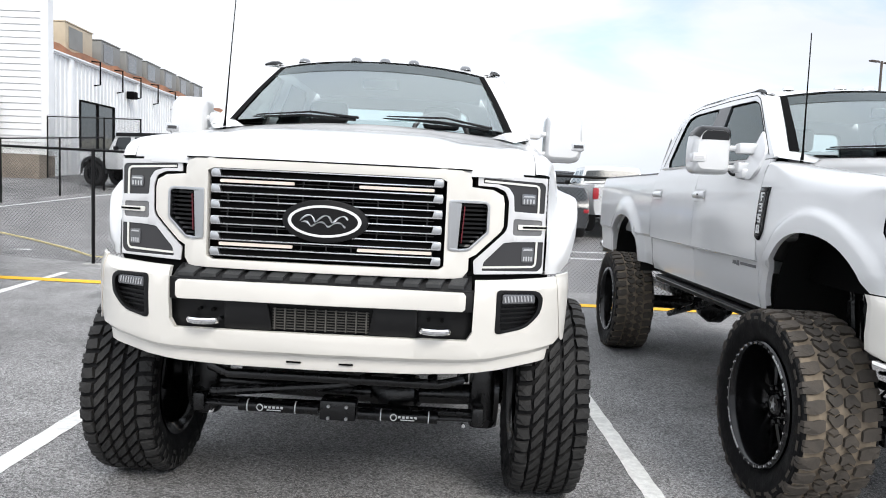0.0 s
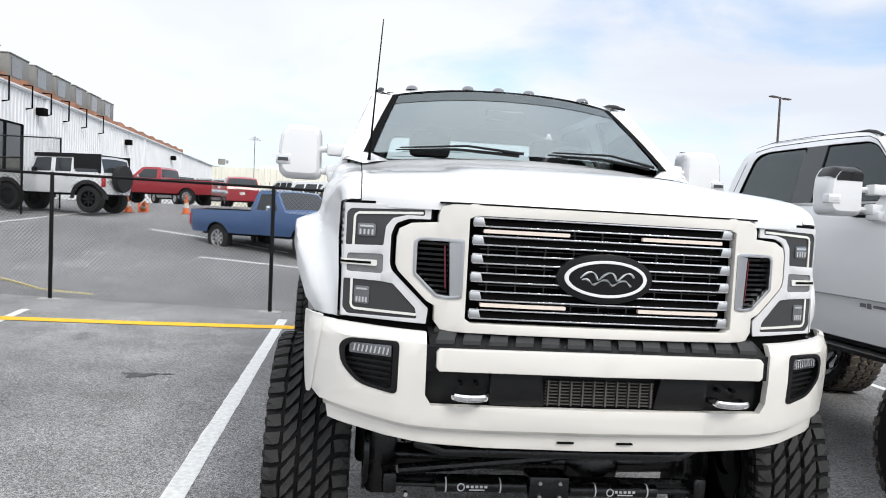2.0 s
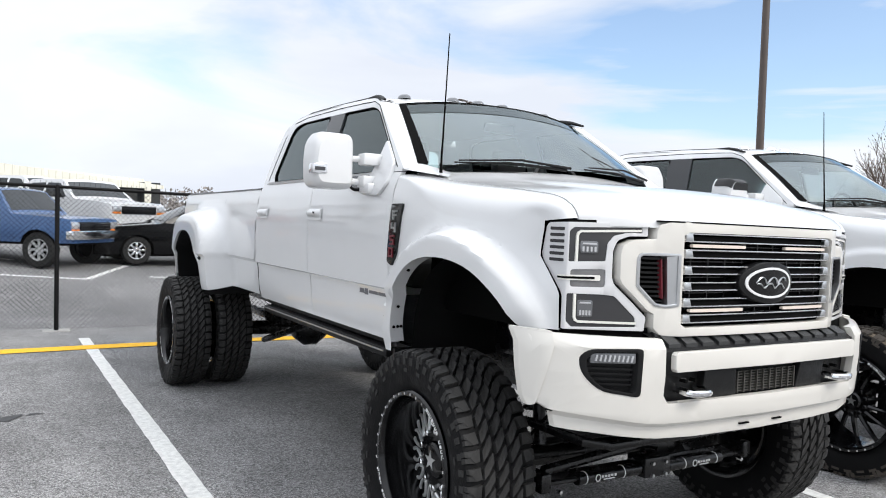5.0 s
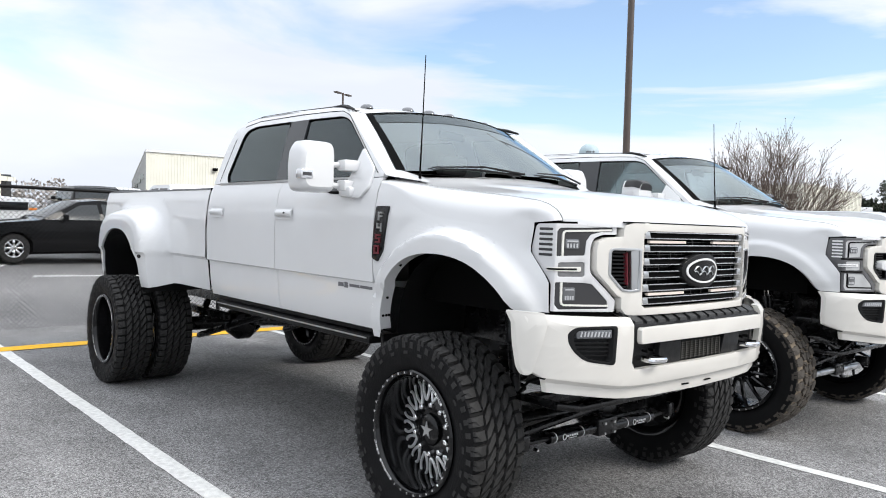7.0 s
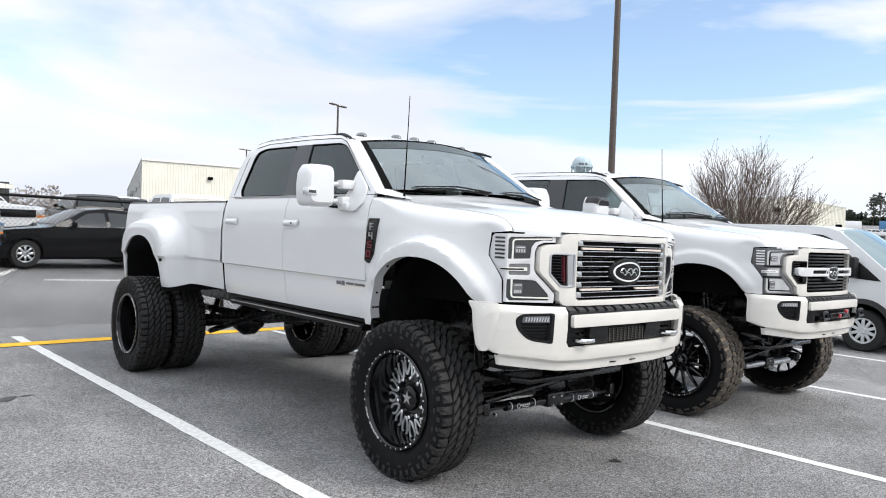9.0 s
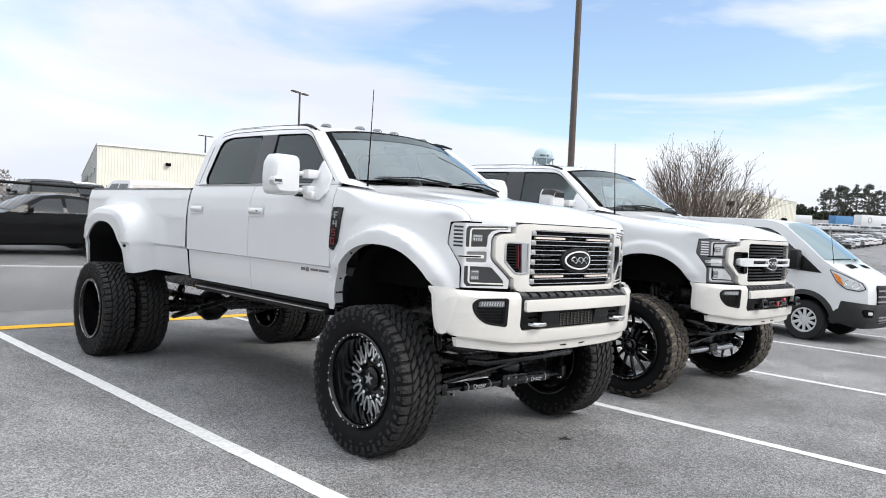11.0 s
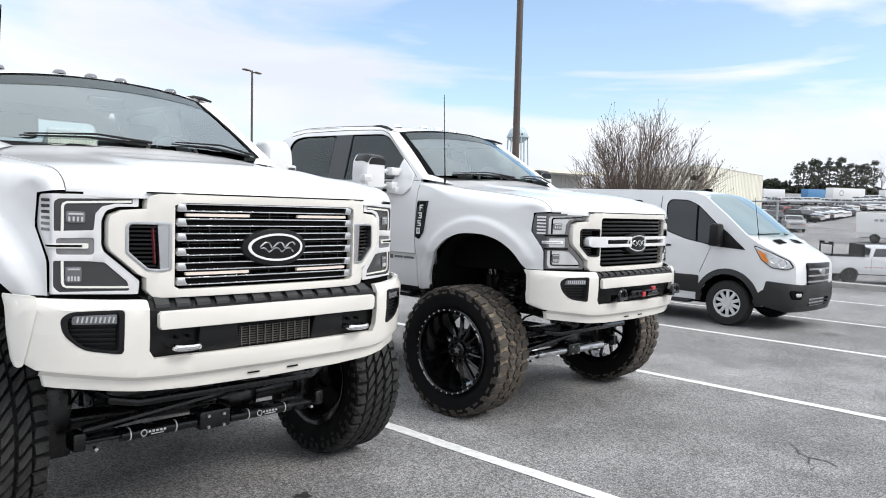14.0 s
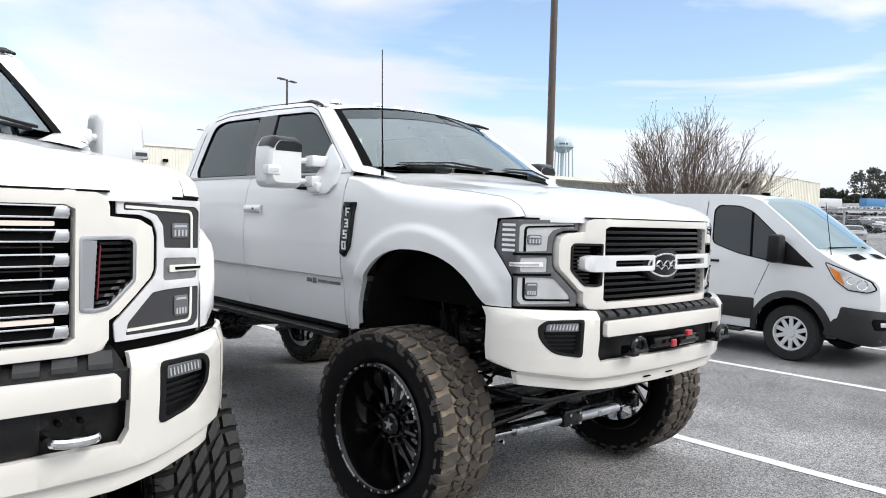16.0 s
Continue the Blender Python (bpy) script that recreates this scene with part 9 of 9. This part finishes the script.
random.seed(12)
fleet = [white_crew, white_crew, silver_suv, grey_crew, white_suv, black_suv, white_crew]
for k in range(10):
    lot(71.0 + 0.28 * k, 113 + 3.6 * k, -22 + random.uniform(-3, 3), random.choice(fleet))
for k in range(6):
    lot(68.1 + 0.52 * k, 136 + random.uniform(-3, 3), 60 + random.uniform(-5, 5), random.choice((black_suv, grey_crew, grey_suv, red_suv)))
for k in range(9):
    lot(73.5 + 0.42 * k, 168 + 1.5 * k, -24 + random.uniform(-4, 4), random.choice(fleet))
for k in range(16):
    lot(67.4 + 0.62 * k, 196 + random.uniform(-3, 3), 45 + random.uniform(-4, 4), random.choice(fleet))
for k in range(10):
    lot(74.2 + 0.55 * k, 226 + random.uniform(-3, 3), -30 + random.uniform(-4, 4), random.choice(fleet))
lot(70.1, 87, -62, silver_suv)
lot(68.9, 92, -55, grey_crew)
lot(68.6, 108, 50, white_suv)
lot(70.0, 62, 20, white_suv)
wp = car("pickup_truck", at(41.9, 9.6, 38), "white crew-cab work pickup with a black bed rack", "pickup truck", M_WHITEP, rim=M_GLOSS, **PICKUP_CREW)
for yy in (3.3, 4.8):
    for s in (-1, 1):
        part("rack_post", boxes((s * 0.85 - 0.03, s * 0.85 + 0.03, yy - 0.03, yy + 0.03, 1.38, 2.0)), M_SEAM, wp, smooth=0)
    part("rack_bar", boxes((-0.9, 0.9, yy - 0.03, yy + 0.03, 1.96, 2.03)), M_SEAM, wp, smooth=0)
part("rack_panel", boxes((-0.85, 0.85, 3.22, 3.26, 1.42, 1.95)), M_SEAM, wp, "black mesh headboard", smooth=0)
part("beacon", boxes((-0.75, -0.45, 4.7, 4.9, 2.03, 2.12), (0.45, 0.75, 4.7, 4.9, 2.03, 2.12), bev=0.02), M_SEAM, wp)
for s in (-1, 1):
    bm = bmesh.new()
    for k in range(12):
        box(bm, s * 1.012 - 0.003, s * 1.012 + 0.003, 0.4 + 0.25 * k, 0.52 + 0.25 * k, 0.86, 0.90)
    part("reflector_strip", bm, M_RED, wp, "red dashes along the side", smooth=0)
VAN_BOX = dict(top=[(-0.9, 0.9), (-0.86, 1.1), (-0.3, 1.3), (0.1, 1.4), (0.7, 2.1), (0.95, 2.3), (1.2, 2.38), (4.6, 2.4), (4.68, 2.3), (4.72, 1.0)], f=0.9, wb=3.4, r=1.32, w=1.0, R=0.36, belt=1.3,
               windows=[[(0.5, 1.35), (0.85, 1.95), (1.5, 1.98), (1.5, 1.35)]], shields=((0.15, 0.68),), lamps="truck", sill=0.35, tum=0.12)
bv = car("cargo_van", at(32.85, 7.7, 103), "white high-roof cargo van seen from behind", "van", M_WHITEP, **VAN_BOX)
part("rear_glass", boxes((-0.78, 0.78, 4.725, 4.735, 1.40, 2.1)), M_DARKWIN, bv, smooth=0)
for s in (-1, 1):
    part("tall_tail_lamp", boxes((min(s * 0.86, s * 0.97), max(s * 0.86, s * 0.97), 4.68, 4.75, 0.95, 1.75), bev=0.01), M_RED, bv)
# service truck with a utility body
SERVICE = dict(PICKUP_CREW, wb=4.75, r=1.35, top=PICKUP_CREW["top"][:-2] + [(6.08, 1.38), (6.10, 1.30)], bed=None)
sx, sy = away(78.4, 78)
st = car("service_truck", at(sx, sy, 14), "white service truck with a tall utility body", "truck", M_WHITEP, group="work trucks", rim=M_GLOSS, **SERVICE)
sb = part("utility_body", boxes((-1.05, 1.05, 3.15, 6.3, 0.85, 2.72), bev=0.04), M_WHITEP, st)
for k in range(4):
    for s in (-1, 1):
        part("locker_door", boxes((s * 1.056 - 0.006, s * 1.056 + 0.006, 3.22 + 0.76 * k, 3.9 + 0.76 * k, 0.95, 1.7)), M_WHITEP, sb, smooth=0)
        part("locker_slot", boxes((s * 1.056 - 0.008, s * 1.056 + 0.008, 3.30 + 0.42 * k, 3.60 + 0.42 * k, 1.95, 2.15)), M_HVAC, sb, smooth=0)
for s in (-1, 1):
    part("tall_tail_lamp", boxes((s * 0.92 - 0.07, s * 0.92 + 0.07, 6.3, 6.33, 1.0, 1.7)), M_RED, st, smooth=0)


def trailer(az, d, L, h, mat, rz, label, z0=0.5):
    x, y = away(az, d)
    ob = thing("trailer", at(x, y, rz), label, "trailer", "trailers")
    part("box", boxes((-1.2, 1.2, -L / 2, L / 2, z0, h), bev=0.06), mat, ob)
    for s in (-1, 1):
        for yy in (-0.5, 0.5):
            part("wheel", lathe([(0.001, -0.1), (0.36, -0.1), (0.38, 0), (0.36, 0.1), (0.001, 0.1)], 16, Matrix.Translation((s * 1.0, yy, 0.38))), M_TYRE, ob)
    return ob


M_CONTAINER = material("blue_container_paint", (0.08, 0.22, 0.42), 0.5, vary=0.1, scale=0.8)
trailer(71.05, 252, 7.8, 3.0, M_CONTAINER, 72, "blue box container on wheels", 0.4)
ht = trailer(73.0, 236, 13.0, 3.6, M_WHITEP, 70, "white horse trailer with a round mark")
part("round_mark", lathe([(0.62, -0.02), (0.8, -0.02), (0.8, 0.02), (0.62, 0.02)], 24, Matrix.Translation((-1.21, 3.2, 2.2))), M_DECAL, ht, "dark ring", smooth=0)
trailer(68.4, 250, 9.0, 2.9, M_WHITEP, 70, "white enclosed box trailer in a lot")
trailer(75.9, 262, 11.0, 2.9, M_WHITEP, 66, "white enclosed box trailer in a lot")
trailer(78.6, 86, 11.0, 3.1, M_WHITEP, 70, "long white box trailer")
